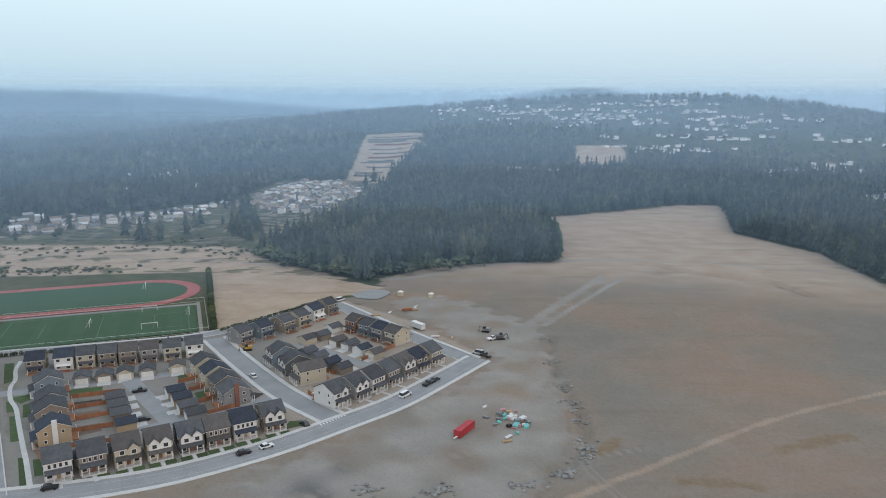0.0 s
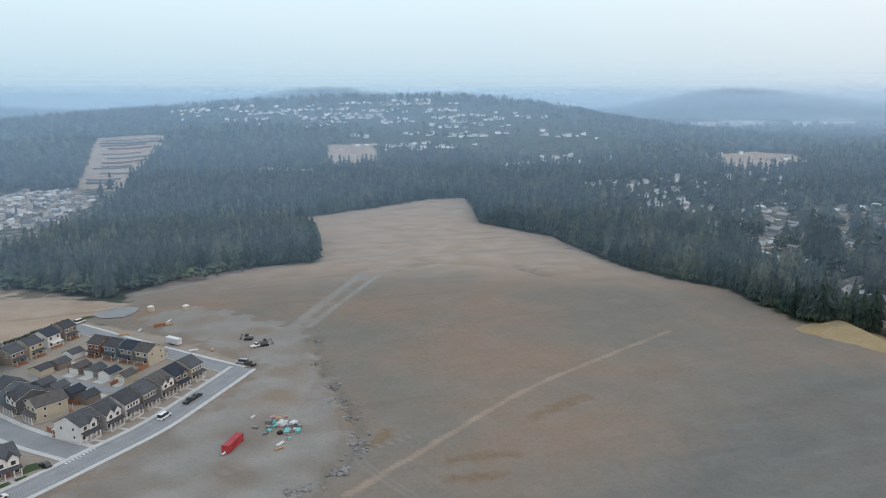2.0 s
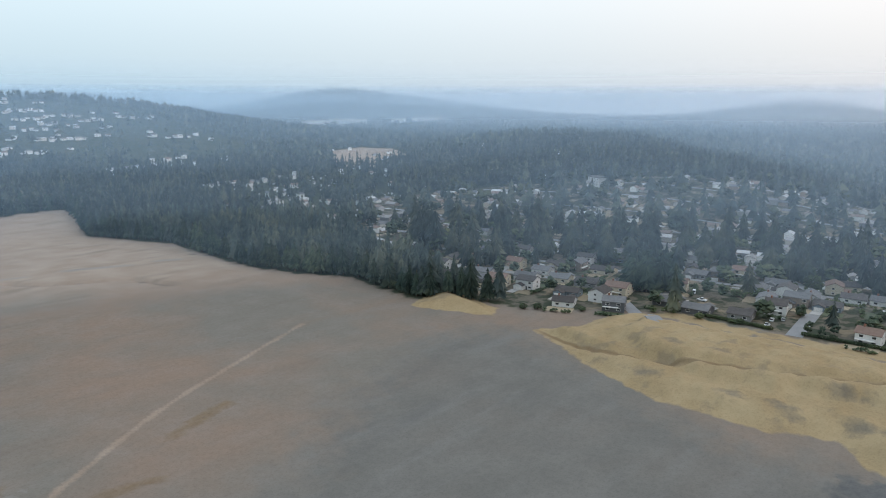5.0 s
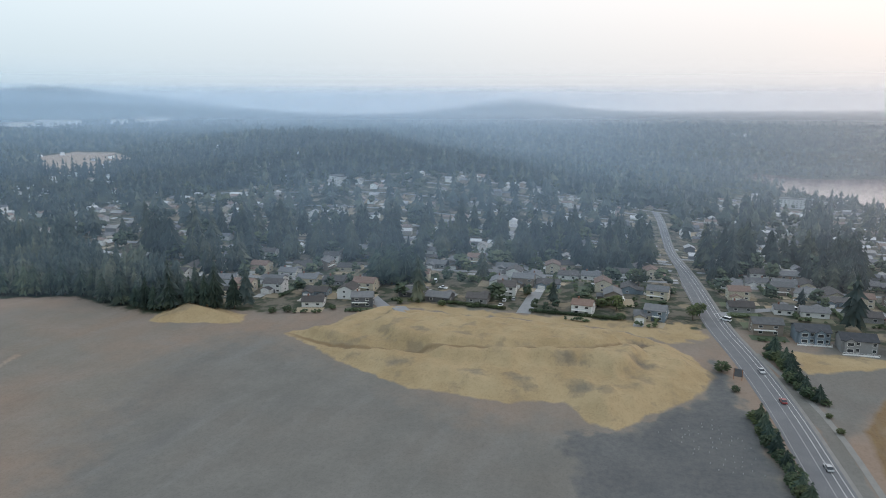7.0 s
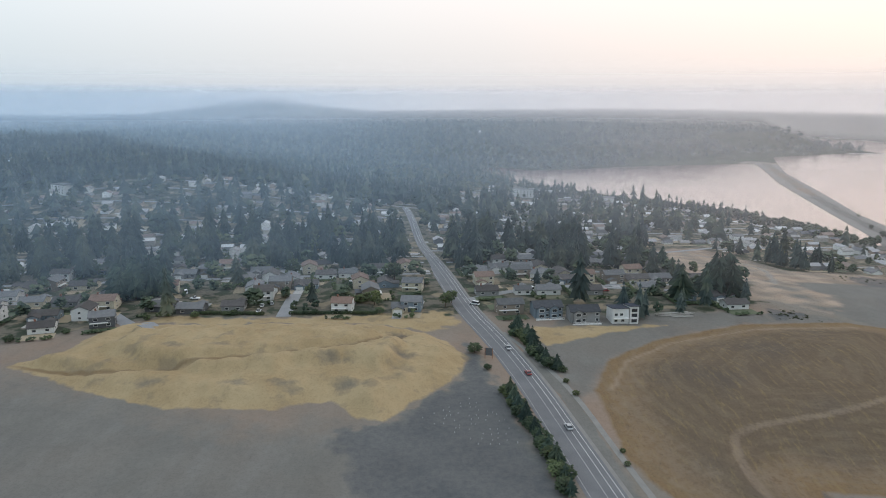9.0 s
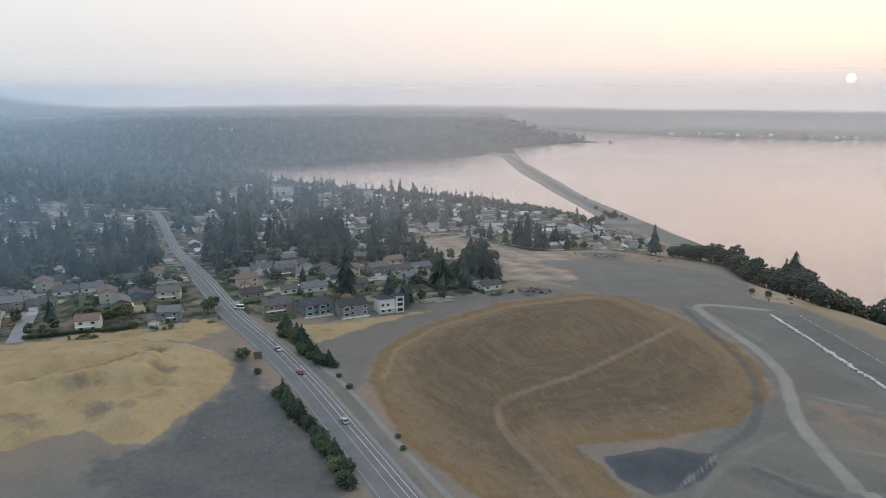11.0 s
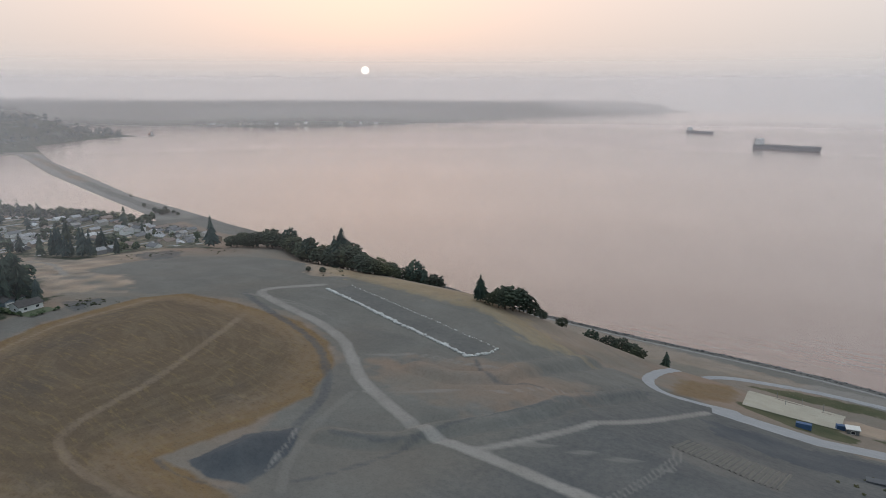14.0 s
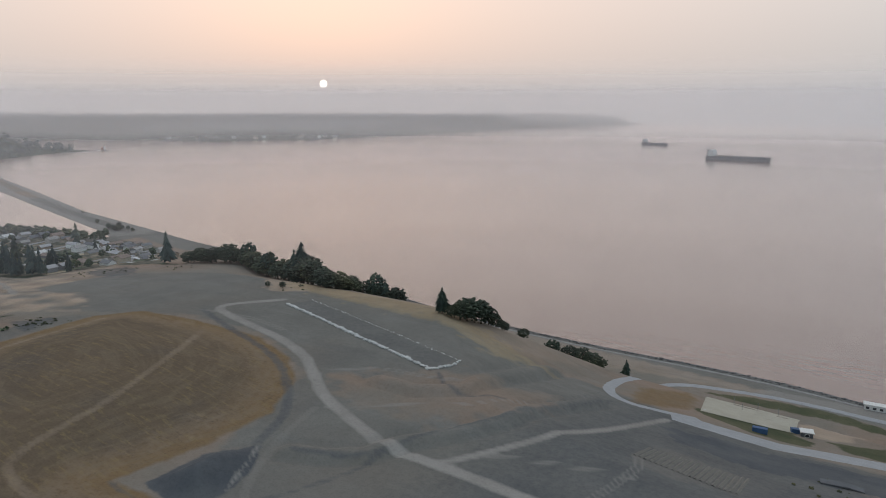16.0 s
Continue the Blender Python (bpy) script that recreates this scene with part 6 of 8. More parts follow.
def garden_patches():
    """Drives, lawns and hedges of the older suburb, each kind as one mesh that follows the ground."""
    rng = np.random.default_rng(23)
    drives, lawns, bushes = [], [], []
    for x, y, turn, w, d in [h[:5] for h in NEAR_HOMES] + [(hx, hy, a, 13.0, 9.0) for hx, hy, a in ROW_HOMES if math.hypot(hx, hy) < 720]:
        m = pose(x, y, 0, 0, 0, turn)
        at = lambda u, v: tuple((m @ Vector((u, v, 0)))[:2])
        drives.append([at(u, v) for u, v in ((-w / 2 + 0.8, -d / 2 - 11), (-w / 2 + 5.6, -d / 2 - 11), (-w / 2 + 5.6, -d / 2 - 3.6), (-w / 2 + 0.8, -d / 2 - 3.6))])
        if rng.uniform() < 0.8:
            lawns.append([at(u, v) for u, v in ((-w / 2 + 6.2, -d / 2 - 10), (w / 2 + 2, -d / 2 - 10), (w / 2 + 2, -d / 2 - 1), (-w / 2 + 6.2, -d / 2 - 1))])
        if rng.uniform() < 0.9:
            deep = rng.uniform(6, 10)
            lawns.append([at(u, v) for u, v in ((-w / 2 - 1, d / 2 + 0.8), (w / 2 + 2, d / 2 + 0.8), (w / 2 + 2, d / 2 + deep), (-w / 2 - 1, d / 2 + deep))])
            if math.hypot(x, y) < 560:
                bushes += [at(u, d / 2 + deep + 0.8) for u in np.arange(-w / 2, w / 2 + 2, 1.8) if rng.uniform() < 0.7]
        if math.hypot(x, y) < 560 and rng.uniform() < 0.6:
            bushes += [at(w / 2 + 2.6, v) for v in np.arange(-d / 2 - 8, d / 2 + 6, 1.8)]
    for name, outlines, lift, material, words in (("driveways", drives, 0.10, DRIVE_PAVING, "pale concrete drives before suburban houses"), ("garden_lawns", lawns, 0.08, GARDEN_GRASS, "dry yellow and green garden lawns")):
        verts = [(px, py, ground_z(px, py) + lift) for outline in outlines for px, py in outline]
        tagged(mesh_object(name, verts, [(4 * k, 4 * k + 1, 4 * k + 2, 4 * k + 3) for k in range(len(outlines))], material), words, "garden", kind="stuff")
    spots = np.array(bushes)
    spots = spots[line_distance(HIGHWAY, spots[:, 0], spots[:, 1]) > 9]
    scatter("garden_hedges", [bushy_shape(rng, 12, 5) for _ in range(4)], spots, rng.uniform(1.4, 3.0, len(spots)), rng, HEDGE_LEAF, "clipped and ragged garden hedges between houses", "hedges", 1.5)


garden_patches()
c, s = math.cos(radians(SUBURB_TURN)), math.sin(radians(SUBURB_TURN))
for k in range(-14, 12):
    v = (k + 0.71) * SUBURB_ROW
    run = np.arange(-520, 560, 8.0)
    px, py = SUBURB_MID[0] + run * c - v * s, SUBURB_MID[1] + run * s + v * c
    ok = (inside_distance(SUBURB, px, py) > 4) & (np.hypot(px, py) > 405) & (line_distance(HIGHWAY, px, py) > 6) & (inside_distance(EAST_BARE, px, py) < -8)
    for part_of in np.split(np.arange(len(run)), np.where(np.diff(ok.astype(int)) != 0)[0] + 1):
        if ok[part_of[0]] and len(part_of) > 7:
            road("road_suburb", [(float(px[i]), float(py[i])) for i in part_of[::3]], 3.3, "grey suburban street between rows of houses", (0, 0))

# ---- the main road and what stands along it ----
hw = road("road_main", HIGHWAY, 5.6, "straight grey asphalt main road with white lines", (0, 0), (0, 0), "solid")
hw.data.materials[0] = surface("dark_asphalt", ((0.140, 0.142, 0.148), (0.170, 0.171, 0.175)), 7, 3, 0.9, 0.1)
hw_line = smooth_line(HIGHWAY)
for off in (4.5, -2.6, -4.5):
    part("lane_line", strip_bm(hw_line, off + 0.07, off - 0.07, 0.076, 0.03), PAINT_WHITE if off < 0 else WORN_PAINT, hw, "white lane line")
part("shoulder", strip_bm(hw_line, -5.61, -6.9, 0.03), GRAVEL_PATH, hw, "pale gravel shoulder")
path_line = smooth_line([(150, -58), (194, -50.5), (246, -44), (281, -35), (318, -22)])
tagged(part("pavement_gravel", strip_bm(path_line, 1.0, -1.0, 0.04), GRAVEL_PATH), "pale gravel footpath beside the main road", "path", kind="structure")

BLACK = surface("black_rubber", ((0.02, 0.02, 0.02), (0.03, 0.03, 0.03)), 1, 9, 0.8, 0.1)
CAR_PAINTS = {"white": surface("white_car_paint", ((0.70, 0.71, 0.72), (0.74, 0.75, 0.76)), 3, 2, 0.3, 0, spec=0.6), "black": surface("black_car_paint", ((0.02, 0.02, 0.023), (0.03, 0.03, 0.033)), 3, 2, 0.3, 0, spec=0.6),
              "red": surface("red_car_paint", ((0.24, 0.03, 0.03), (0.27, 0.04, 0.04)), 3, 2, 0.3, 0, spec=0.6), "silver": surface("silver_car_paint", ((0.35, 0.36, 0.37), (0.40, 0.41, 0.42)), 3, 2, 0.3, 0, spec=0.6),
              "blue": surface("blue_car_paint", ((0.04, 0.07, 0.14), (0.05, 0.085, 0.16)), 3, 2, 0.3, 0, spec=0.6)}
CAR_MASTERS = {}


def car(x, y, turn, paint, kind="saloon", z=None):
    """A parked car; its nose points along local x."""
    m = pose(x, y, (ground_z(x, y) if z is None else z) + 0.07, 0, 0, turn)
    if (paint, kind) in CAR_MASTERS:
        return copy_thing(CAR_MASTERS[paint, kind], m)
    tall = {"saloon": 1.45, "van": 2.1, "pickup": 1.75}[kind]
    root = place_root("car", m, "%s %s parked on the road" % (paint, {"saloon": "saloon car", "van": "van", "pickup": "pickup truck"}[kind]), "car", "cars on the streets")
    length = 4.5 if kind == "saloon" else 5.3
    h = length / 2
    sill = 0.85 if kind == "saloon" else 1.05
    body = [(-h, 0.35), (h, 0.35), (h, 0.65), (h - 0.25, sill - 0.1), (0.9, sill), (-h + 0.1, sill), (-h, sill - 0.2)]
    part("body", poly_prism(bmesh.new(), body, "y", -0.9, 0.9), CAR_PAINTS[paint], root)
    cabin = {"saloon": [(-h + 0.35, sill), (0.95, sill), (0.25, tall), (-h + 0.9, tall)], "van": [(-h + 0.05, sill), (1.6, sill), (0.95, tall), (-h + 0.1, tall)], "pickup": [(-0.6, sill), (1.1, sill), (0.5, tall), (-0.5, tall)]}[kind]
    part("cabin", poly_prism(bmesh.new(), cabin, "y", -0.78, 0.78), GLASS, root, "dark glazed cabin")
    roof = [(cabin[3][0] + 0.05, tall - 0.02), (cabin[2][0] - 0.03, tall - 0.02), (cabin[2][0] - 0.08, tall + 0.05), (cabin[3][0] + 0.1, tall + 0.05)]
    part("roof", poly_prism(bmesh.new(), roof, "y", -0.76, 0.76), CAR_PAINTS[paint], root)
    wheel = bmesh.new()
    bmesh.ops.create_cone(wheel, cap_ends=True, segments=12, radius1=0.33, radius2=0.33, depth=0.24)
    bmesh.ops.rotate(wheel, verts=wheel.verts[:], matrix=Matrix.Rotation(math.pi / 2, 3, "X"))
    tyre = mesh_of("wheel", wheel, BLACK)
    for wx in (-h + 0.85, h - 0.85):
        for wy in (-0.85, 0.85):
            part("wheel", tyre, None, root, at=Matrix.Translation((wx, wy, 0.33)))
    CAR_MASTERS[paint, kind] = root
    return root


for cx, cy, turn, paint, kind in ((295.1, -22.8, 192, "silver", "saloon"), (266.5, -28.5, 10, "red", "saloon"), (219.1, -37.0, 10, "silver", "saloon"), (362.9, -10.0, 60, "white", "van"),
                                  (-54.5, 206.5, 37, "white", "saloon"), (-60.5, 202.3, 36, "black", "saloon"), (-13.6, 246.5, 54, "white", "van"), (-5.6, 257.6, 55, "black", "pickup"), (-2.9, 261.6, 55, "black", "saloon"),
                                  (-74.0, 265.5, 126, "white", "saloon"), (-45.8, 222.6, 128, "black", "saloon"), (-112.0, 250.5, 20, "black", "pickup"), (-100.5, 226.0, 30, "black", "saloon"), (-108.5, 181.8, 20, "black", "saloon"),
                                  (-55.5, 378.0, 50, "white", "van"), (18.0, 288.5, 130, "black", "pickup"), (15.0, 291.5, 150, "silver", "van"), (-109.8, 275.5, 110, "white", "van"),
                                  (358, 100, 10, "white", "saloon"), (362, 96, 15, "silver", "saloon"), (347, 99, 0, "white", "pickup"), (386, 150, 20, "white", "van"), (372, 140, 80, "white", "pickup"), (420, -47, 70, "white", "saloon"), (396, -43, 20, "white", "van"), (398, -71, 45, "white", "saloon"), (394, -84, 95, "red", "saloon"), (440, 100, 10, "white", "saloon"), (402, 34, 90, "silver", "saloon")):
    car(cx, cy, turn, paint, kind)

# the notice board at the roadside
board = place_root("notice_board", pose(283.8, -13.9, ground_z(283.8, -13.9), 0, 0, 80), "dark notice board on two posts by the road", "sign")
part("panel", box(bmesh.new(), -1.7, 1.7, -0.08, 0.08, 1.2, 4.4), SIDINGS["charcoal"], board)
part("notice", box(bmesh.new(), -1.1, 0.9, -0.11, -0.085, 1.6, 3.0), CAR_PAINTS["red"], board, "faded red notice")
for px in (-1.5, 1.5):
    part("post", box(bmesh.new(), px - 0.1, px + 0.1, 0.085, 0.25, -0.4, 4.3), FENCE_WOOD, board)


def white_modern_house():
    """The tall white house with a dark mono-pitch roof and a glazed corner."""
    root = place_root("house", pose(337, -81, ground_z(337, -81), 0, 0, 275), "tall white modern house with dark roofs and a glazed corner", "house")
    part("wall", poly_prism(bmesh.new(), [(-5, -1.5), (5, -1.5), (5, 6.4), (-5, 7.6)], "x", -6.5, 1.5), SIDINGS["white"], root)
    part("roof", poly_prism(bmesh.new(), [(-5.6, 7.62), (5.6, 6.28), (5.6, 6.55), (-5.6, 7.9)], "x", -7.0, 1.7), NAVY_ROOF, root)
    part("tower", poly_prism(bmesh.new(), [(-5.4, -1.5), (5, -1.5), (5, 7.0), (-5.4, 8.6)], "x", 1.71, 6.0), SIDINGS["white"], root)
    part("tower_roof", poly_prism(bmesh.new(), [(-6.0, 8.62), (5.6, 6.92), (5.6, 7.2), (-6.0, 8.9)], "x", 1.3, 6.6), NAVY_ROOF, root)
    for z in (0.8, 3.6, 6.0):
        add_window(root, Matrix.Translation((3.9, -5.41, z - 0.3)), 3.0, 1.9)
    for px, z in ((-4.8, 3.8), (-2.2, 3.8), (-4.8, 0.9), (-1.5, 0.9)):
        add_window(root, Matrix.Translation((px, -5.005, z)), 1.7, 1.5)
    part("terrace", box(bmesh.new(), -7.5, 8.5, -9.5, -5.45, -2.0, -0.3), CONCRETE, root, "grey concrete terrace")
    for px in np.arange(-7.2, 8.4, 1.7):
        part("rail_post", box(bmesh.new(), px, px + 0.08, -9.4, -9.32, -0.3, 0.75), GREY_METAL, root)
    part("balcony", box(bmesh.new(), -6.0, 1.4, -6.8, -5.01, 2.7, 2.95), TRIM, root)


white_modern_house()


def row_house(x, y, turn, tone, label, twin=True):
    """A two-storey house with gabled bays at the rear, decks and many windows."""
    root = place_root("house", pose(x, y, ground_z(x, y), 0, 0, turn), label, "house", "houses above the dry slope")
    w, d = 14.0, 10.0
    part("wall", gable_body(bmesh.new(), "x", -d / 2, d / 2, -w / 2, w / 2, 5.4, 0.4, -1.5), SIDINGS[tone], root)
    part("roof", gable_roof(bmesh.new(), "x", -d / 2, d / 2, -w / 2, w / 2, 5.4, 0.4, 0.22, 0.5), SLATE, root)
    for px in (-3.8, 2.6) if twin else (-3.8,):
        part("bay", gable_body(bmesh.new(), "y", px - 2.2, px + 2.2, -d / 2 - 1.4, -d / 2 + 1.5, 5.2, 0.6, -1.5), SIDINGS[tone], root)
        part("bay_roof", gable_roof(bmesh.new(), "y", px - 2.2, px + 2.2, -d / 2 - 1.4, -d / 2 + 2.5, 5.2, 0.6, 0.2, 0.35), SLATE, root)
        for z in (0.6, 3.3):
            add_window(root, Matrix.Translation((px, -d / 2 - 1.405, z)), 2.6, 1.6)
    for px in (-0.6, 5.7):
        for z in (0.6, 3.4):
            add_window(root, Matrix.Translation((px, -d / 2 - 0.005, z)), 1.6, 1.5)
    part("deck", box(bmesh.new(), -w / 2, w / 2, -d / 2 - 3.6, -d / 2 - 1.45, -1.2, 0.0), TRIM, root, "white timber deck")
    for px in np.arange(-w / 2, w / 2 + 0.1, 2.0):
        part("rail_post", box(bmesh.new(), px - 0.06, px + 0.06, -d / 2 - 3.55, -d / 2 - 3.43, 0.0, 1.0), TRIM, root)
    part("rail", box(bmesh.new(), -w / 2, w / 2, -d / 2 - 3.56, -d / 2 - 3.42, 1.0, 1.1), TRIM, root)


row_house(345.5, -45, 278, "blue", "pale blue-grey house with two gabled bays and a deck")
row_house(338.5, -62, 276, "grey", "grey house with gabled bays and white decks", twin=False)

# ---- the school's running track and pitches ----
U, V = Vector((0.94, 0.342)), Vector((-0.342, 0.94))


def field_point(u, v):
    return u * U.x + v * V.x, u * U.y + v * V.y


def flat_sheet(name, outline, lift, material, parent=None, hole=None):
    """A flat sheet that follows the ground, from an outline in plan (and an inner outline of as many points)."""
    bm = bmesh.new()
    put = lambda p: bm.verts.new((p[0], p[1], ground_z(*p) + lift))
    ring = [put(p) for p in outline]
    if hole:
        inner = [put(p) for p in hole]
        for i in range(len(ring)):
            j = (i + 1) % len(ring)
            bm.faces.new((ring[i], ring[j], inner[j], inner[i]))
    elif len(outline) == 4:
        bm.verts.ensure_lookup_table()
        bmesh.ops.delete(bm, geom=ring, context="VERTS")
        n = 12
        at = lambda s, t: tuple((1 - s) * ((1 - t) * outline[0][q] + t * outline[3][q]) + s * ((1 - t) * outline[1][q] + t * outline[2][q]) for q in (0, 1))
        grid = [[put(at(i / n, j / n)) for j in range(n + 1)] for i in range(n + 1)]
        for i in range(n):
            for j in range(n):
                bm.faces.new((grid[i][j], grid[i + 1][j], grid[i + 1][j + 1], grid[i][j + 1]))
    else:
        bm.faces.new(ring)
    bmesh.ops.recalc_face_normals(bm, faces=bm.faces[:])
    for f in bm.faces:
        if f.normal.z < 0:
            f.normal_flip()
    return part(name, bm, material, parent)


def oval(u0, u1, v, radius, n=40):
    out = []
    for k in range(n):
        a = 2 * math.pi * k / n
        out.append(field_point((u1 if math.cos(a) >= 0 else u0) + radius * math.cos(a), v + radius * math.sin(a)))
    return out


track = flat_sheet("track", oval(-120, -27, 430.5, 33.5, 64), 0.30, TRACK_RED, hole=oval(-120, -27, 430.5, 26.3, 64))
tagged(track, "red oval running track round a green pitch", "running track", kind="structure")
for k in range(1, 6):
    rad = 26.3 + 7.2 * k / 6
    flat_sheet("lane_line", oval(-120, -27, 430.5, rad + 0.05, 64), 0.312, WORN_PAINT, track, hole=oval(-120, -27, 430.5, rad - 0.05, 64))
tagged(flat_sheet("pitch_inner", oval(-120, -27, 430.5, 26.2, 64), 0.28, TURF), "green artificial turf inside the running track", "pitch", kind="structure")
pitch = tagged(flat_sheet("pitch_south", [field_point(u, v) for u, v in ((-86, 343), (2.5, 343), (2.5, 392), (-86, 392))], 0.28, TURF), "green artificial turf pitch with white lines", "pitch", kind="structure")
for k in range(6):
    u = -80 + 14.5 * k
    part("mown_band", strip_bm([field_point(u, 343.4), field_point(u, 391.6)], 3.6, -3.6, 0.286, 0.02), surface("turf_band", ((0.045, 0.092, 0.049), (0.054, 0.103, 0.058)), 14, 2, 0.95, 0.1) if k == 0 else bpy.data.materials["turf_band"], pitch)
for line in ([(-82, 346), (-1, 346), (-1, 389), (-82, 389), (-82, 346)], [(-41, 346), (-41, 389)], [(-17, 355), (-17, 380)], [(-17, 355), (-1, 355)], [(-17, 380), (-1, 380)], [(-66, 355), (-66, 380)]):
    part("pitch_line", strip_bm([field_point(u, v) for u, v in line], 0.07, -0.07, 0.31, 0.02), TURF_PAINT, pitch)
tagged(part("pavement_school", strip_bm([field_point(-90, 394.5), field_point(4, 394.5)], 1.5, -1.5, 0.25), GRAVEL_PATH), "grey paved strip between track and pitch", "pavement", kind="structure")
tagged(part("pavement_apron", strip_bm([field_point(4.2, 342), field_point(4.2, 398)], 0.9, -0.9, 0.25), GRAVEL_PATH), "grey paved strip at the pitch end", "pavement", kind="structure")


def goal(x, y, turn):
    root = place_root("goal", pose(x, y, ground_z(x, y) + 0.28, 0, 0, turn), "white metal football goal on green turf", "goal", "goals on the pitches")
    for px in (-3.6, 3.6):
        part("post", box(bmesh.new(), px - 0.09, px + 0.09, -0.09, 0.09, 0, 2.4), PAINT_WHITE, root)
        part("stay", poly_prism(bmesh.new(), [(0.09, 2.3), (1.8, 0.0), (1.95, 0.0), (0.09, 2.45)], "x", px - 0.05, px + 0.05), PAINT_WHITE, root)
    part("crossbar", box(bmesh.new(), -3.7, 3.7, -0.09, 0.09, 2.41, 2.6), PAINT_WHITE, root)
    return root


for gx, gy, turn in ((-139.3, 328.2, 20), (-151.2, 358.0, 20), (-169.5, 332.4, 110), (-173.8, 408.8, 110), (-129.5, 354.3, 110)):
    goal(gx, gy, turn)
# the wire fence round the pitch
fence = place_root("wire_fence", pose(0, 0, 0), "pale metal wire fence round the pitch", "fence")
for line in ([(-86, 341), (7.5, 341)], [(7.5, 341), (7.5, 398)], [(-88, 399), (7.5, 399)]):
    pts = resample([field_point(*p) for p in line], 4.0)
    for px, py in pts:
        z = ground_z(px, py)
        part("post", box(bmesh.new(), px - 0.05, px + 0.05, py - 0.05, py + 0.05, z - 0.2, z + 2.4), GREY_METAL, fence)
    for h in (0.4, 2.35):
        part("rail", strip_bm([field_point(*p) for p in line], 0.04, -0.04, h, 0.07), PAINT_WHITE, fence)

# ---- lawns, paths and planting between the new houses ----
LAWN_GREEN = surface("lawn_green", ((0.050, 0.085, 0.034), (0.075, 0.105, 0.048)), 2.5, 3, 0.95, 0.3, vary=0.25)
MULCH = surface("dark_mulch", ((0.038, 0.038, 0.036), (0.062, 0.060, 0.055)), 1.5, 4, 0.95, 0.4)
YARD_SOIL = surface("yard_soil", ((0.165, 0.125, 0.098), (0.20, 0.155, 0.122)), 2.0, 3, 0.95, 0.3, vary=0.2)


def ground_patch(name, outline, material, label, category, lift=0.05):
    return tagged(flat_sheet(name, outline, lift, material), label, category, kind="structure")


for outline in ([(-179.5, 279.9), (-176, 281), (-165, 260.6), (-166.8, 258)], [(-155.9, 244.2), (-151.1, 249.2), (-147.9, 243.6), (-149.6, 239.6)], [(-148.4, 238.6), (-146, 241.5), (-139.1, 229), (-142.4, 228)], [(-155.9, 241.3), (-153.2, 241.8), (-147.3, 232.8), (-150.2, 232)],
                [(-147.5, 229), (-144.5, 229.5), (-133, 211), (-136, 210)], [(-139.2, 252.3), (-128.1, 255.8), (-125.5, 250), (-136, 246.8)], [(-91.6, 249.5), (-84.7, 254.1), (-82.5, 249.3), (-88.3, 243.9)], [(-104, 266.5), (-98.8, 270.7), (-95.1, 263.1), (-100.2, 260)],
                [(-127.6, 199.6), (-125.6, 200), (-115.6, 183.6), (-117.2, 182.4)], [(-122.6, 198.6), (-120, 199.5), (-114.4, 189.5), (-116.5, 188.6)], [(-51.4, 225.4), (-48.5, 226), (-46.8, 222), (-52.5, 218.4)]):
    ground_patch("lawn", outline, LAWN_GREEN, "short green lawn beside new houses", "lawn")
for outline in ([(-132.1, 240.5), (-123, 244), (-121, 240.3), (-130.2, 236.6)], [(-71, 250.5), (-65.5, 249), (-68.5, 242), (-72.5, 245)], [(-73.6, 238.4), (-69.5, 241.2), (-72, 244.5), (-75, 240.8)], [(-48.2, 226), (-46, 226.5), (-44.7, 221.6), (-46.5, 221.4)]):
    ground_patch("planting_bed", outline, MULCH, "dark mulched planting bed beside a house", "planting bed")
for outline in ([(-97.6, 258), (-90, 263.5), (-87, 257), (-94, 251.5)], [(-85.8, 242.4), (-79.4, 248), (-75.7, 240.1), (-82.6, 234.4)], [(-129, 231), (-119, 234.6), (-116.5, 229), (-125, 224)], [(-123, 220), (-114, 224), (-111, 218), (-119, 213)]):
    ground_patch("yard", outline, YARD_SOIL, "bare brown soil in a fenced back yard", "yard")
tagged(part("footpath", strip_bm(smooth_line([(-174.6, 283), (-171, 272.5), (-164.4, 262.3), (-163, 255.5), (-155.6, 243), (-149.5, 236.5), (-143.1, 226.5), (-131, 208), (-124.5, 198.5), (-117.8, 188), (-114, 182)]), 0.75, -0.75, 0.09, 0.3, 2.0), CONCRETE), "winding pale concrete footpath between lawns", "path", kind="structure")
for (hx, hy), tone, roof, style, words in FRONT_A + FRONT_B:
    turn = 30 if hy < 219 else 52.3
    m = pose(hx, hy, 0, 0, 0, turn)
    at = lambda u, v: tuple((m @ Vector((u, v, 0)))[:2])
    walk_way = tagged(part("front_walk", strip_bm([at(0, -1.8), at(0.15, -5.6)], 0.55, -0.55, 0.08, 0.3, 2.0), CONCRETE), "short pale concrete path to a front door", "path", kind="structure")
    if turn == 30:
        for u0, u1 in ((-3.9, -0.8), (0.8, 3.9)):
            ground_patch("lawn", [at(u0, -1.8), at(u1, -1.8), at(u1, -4.6), at(u0, -4.6)], LAWN_GREEN, "small green front lawn before a porch", "lawn", 0.045)

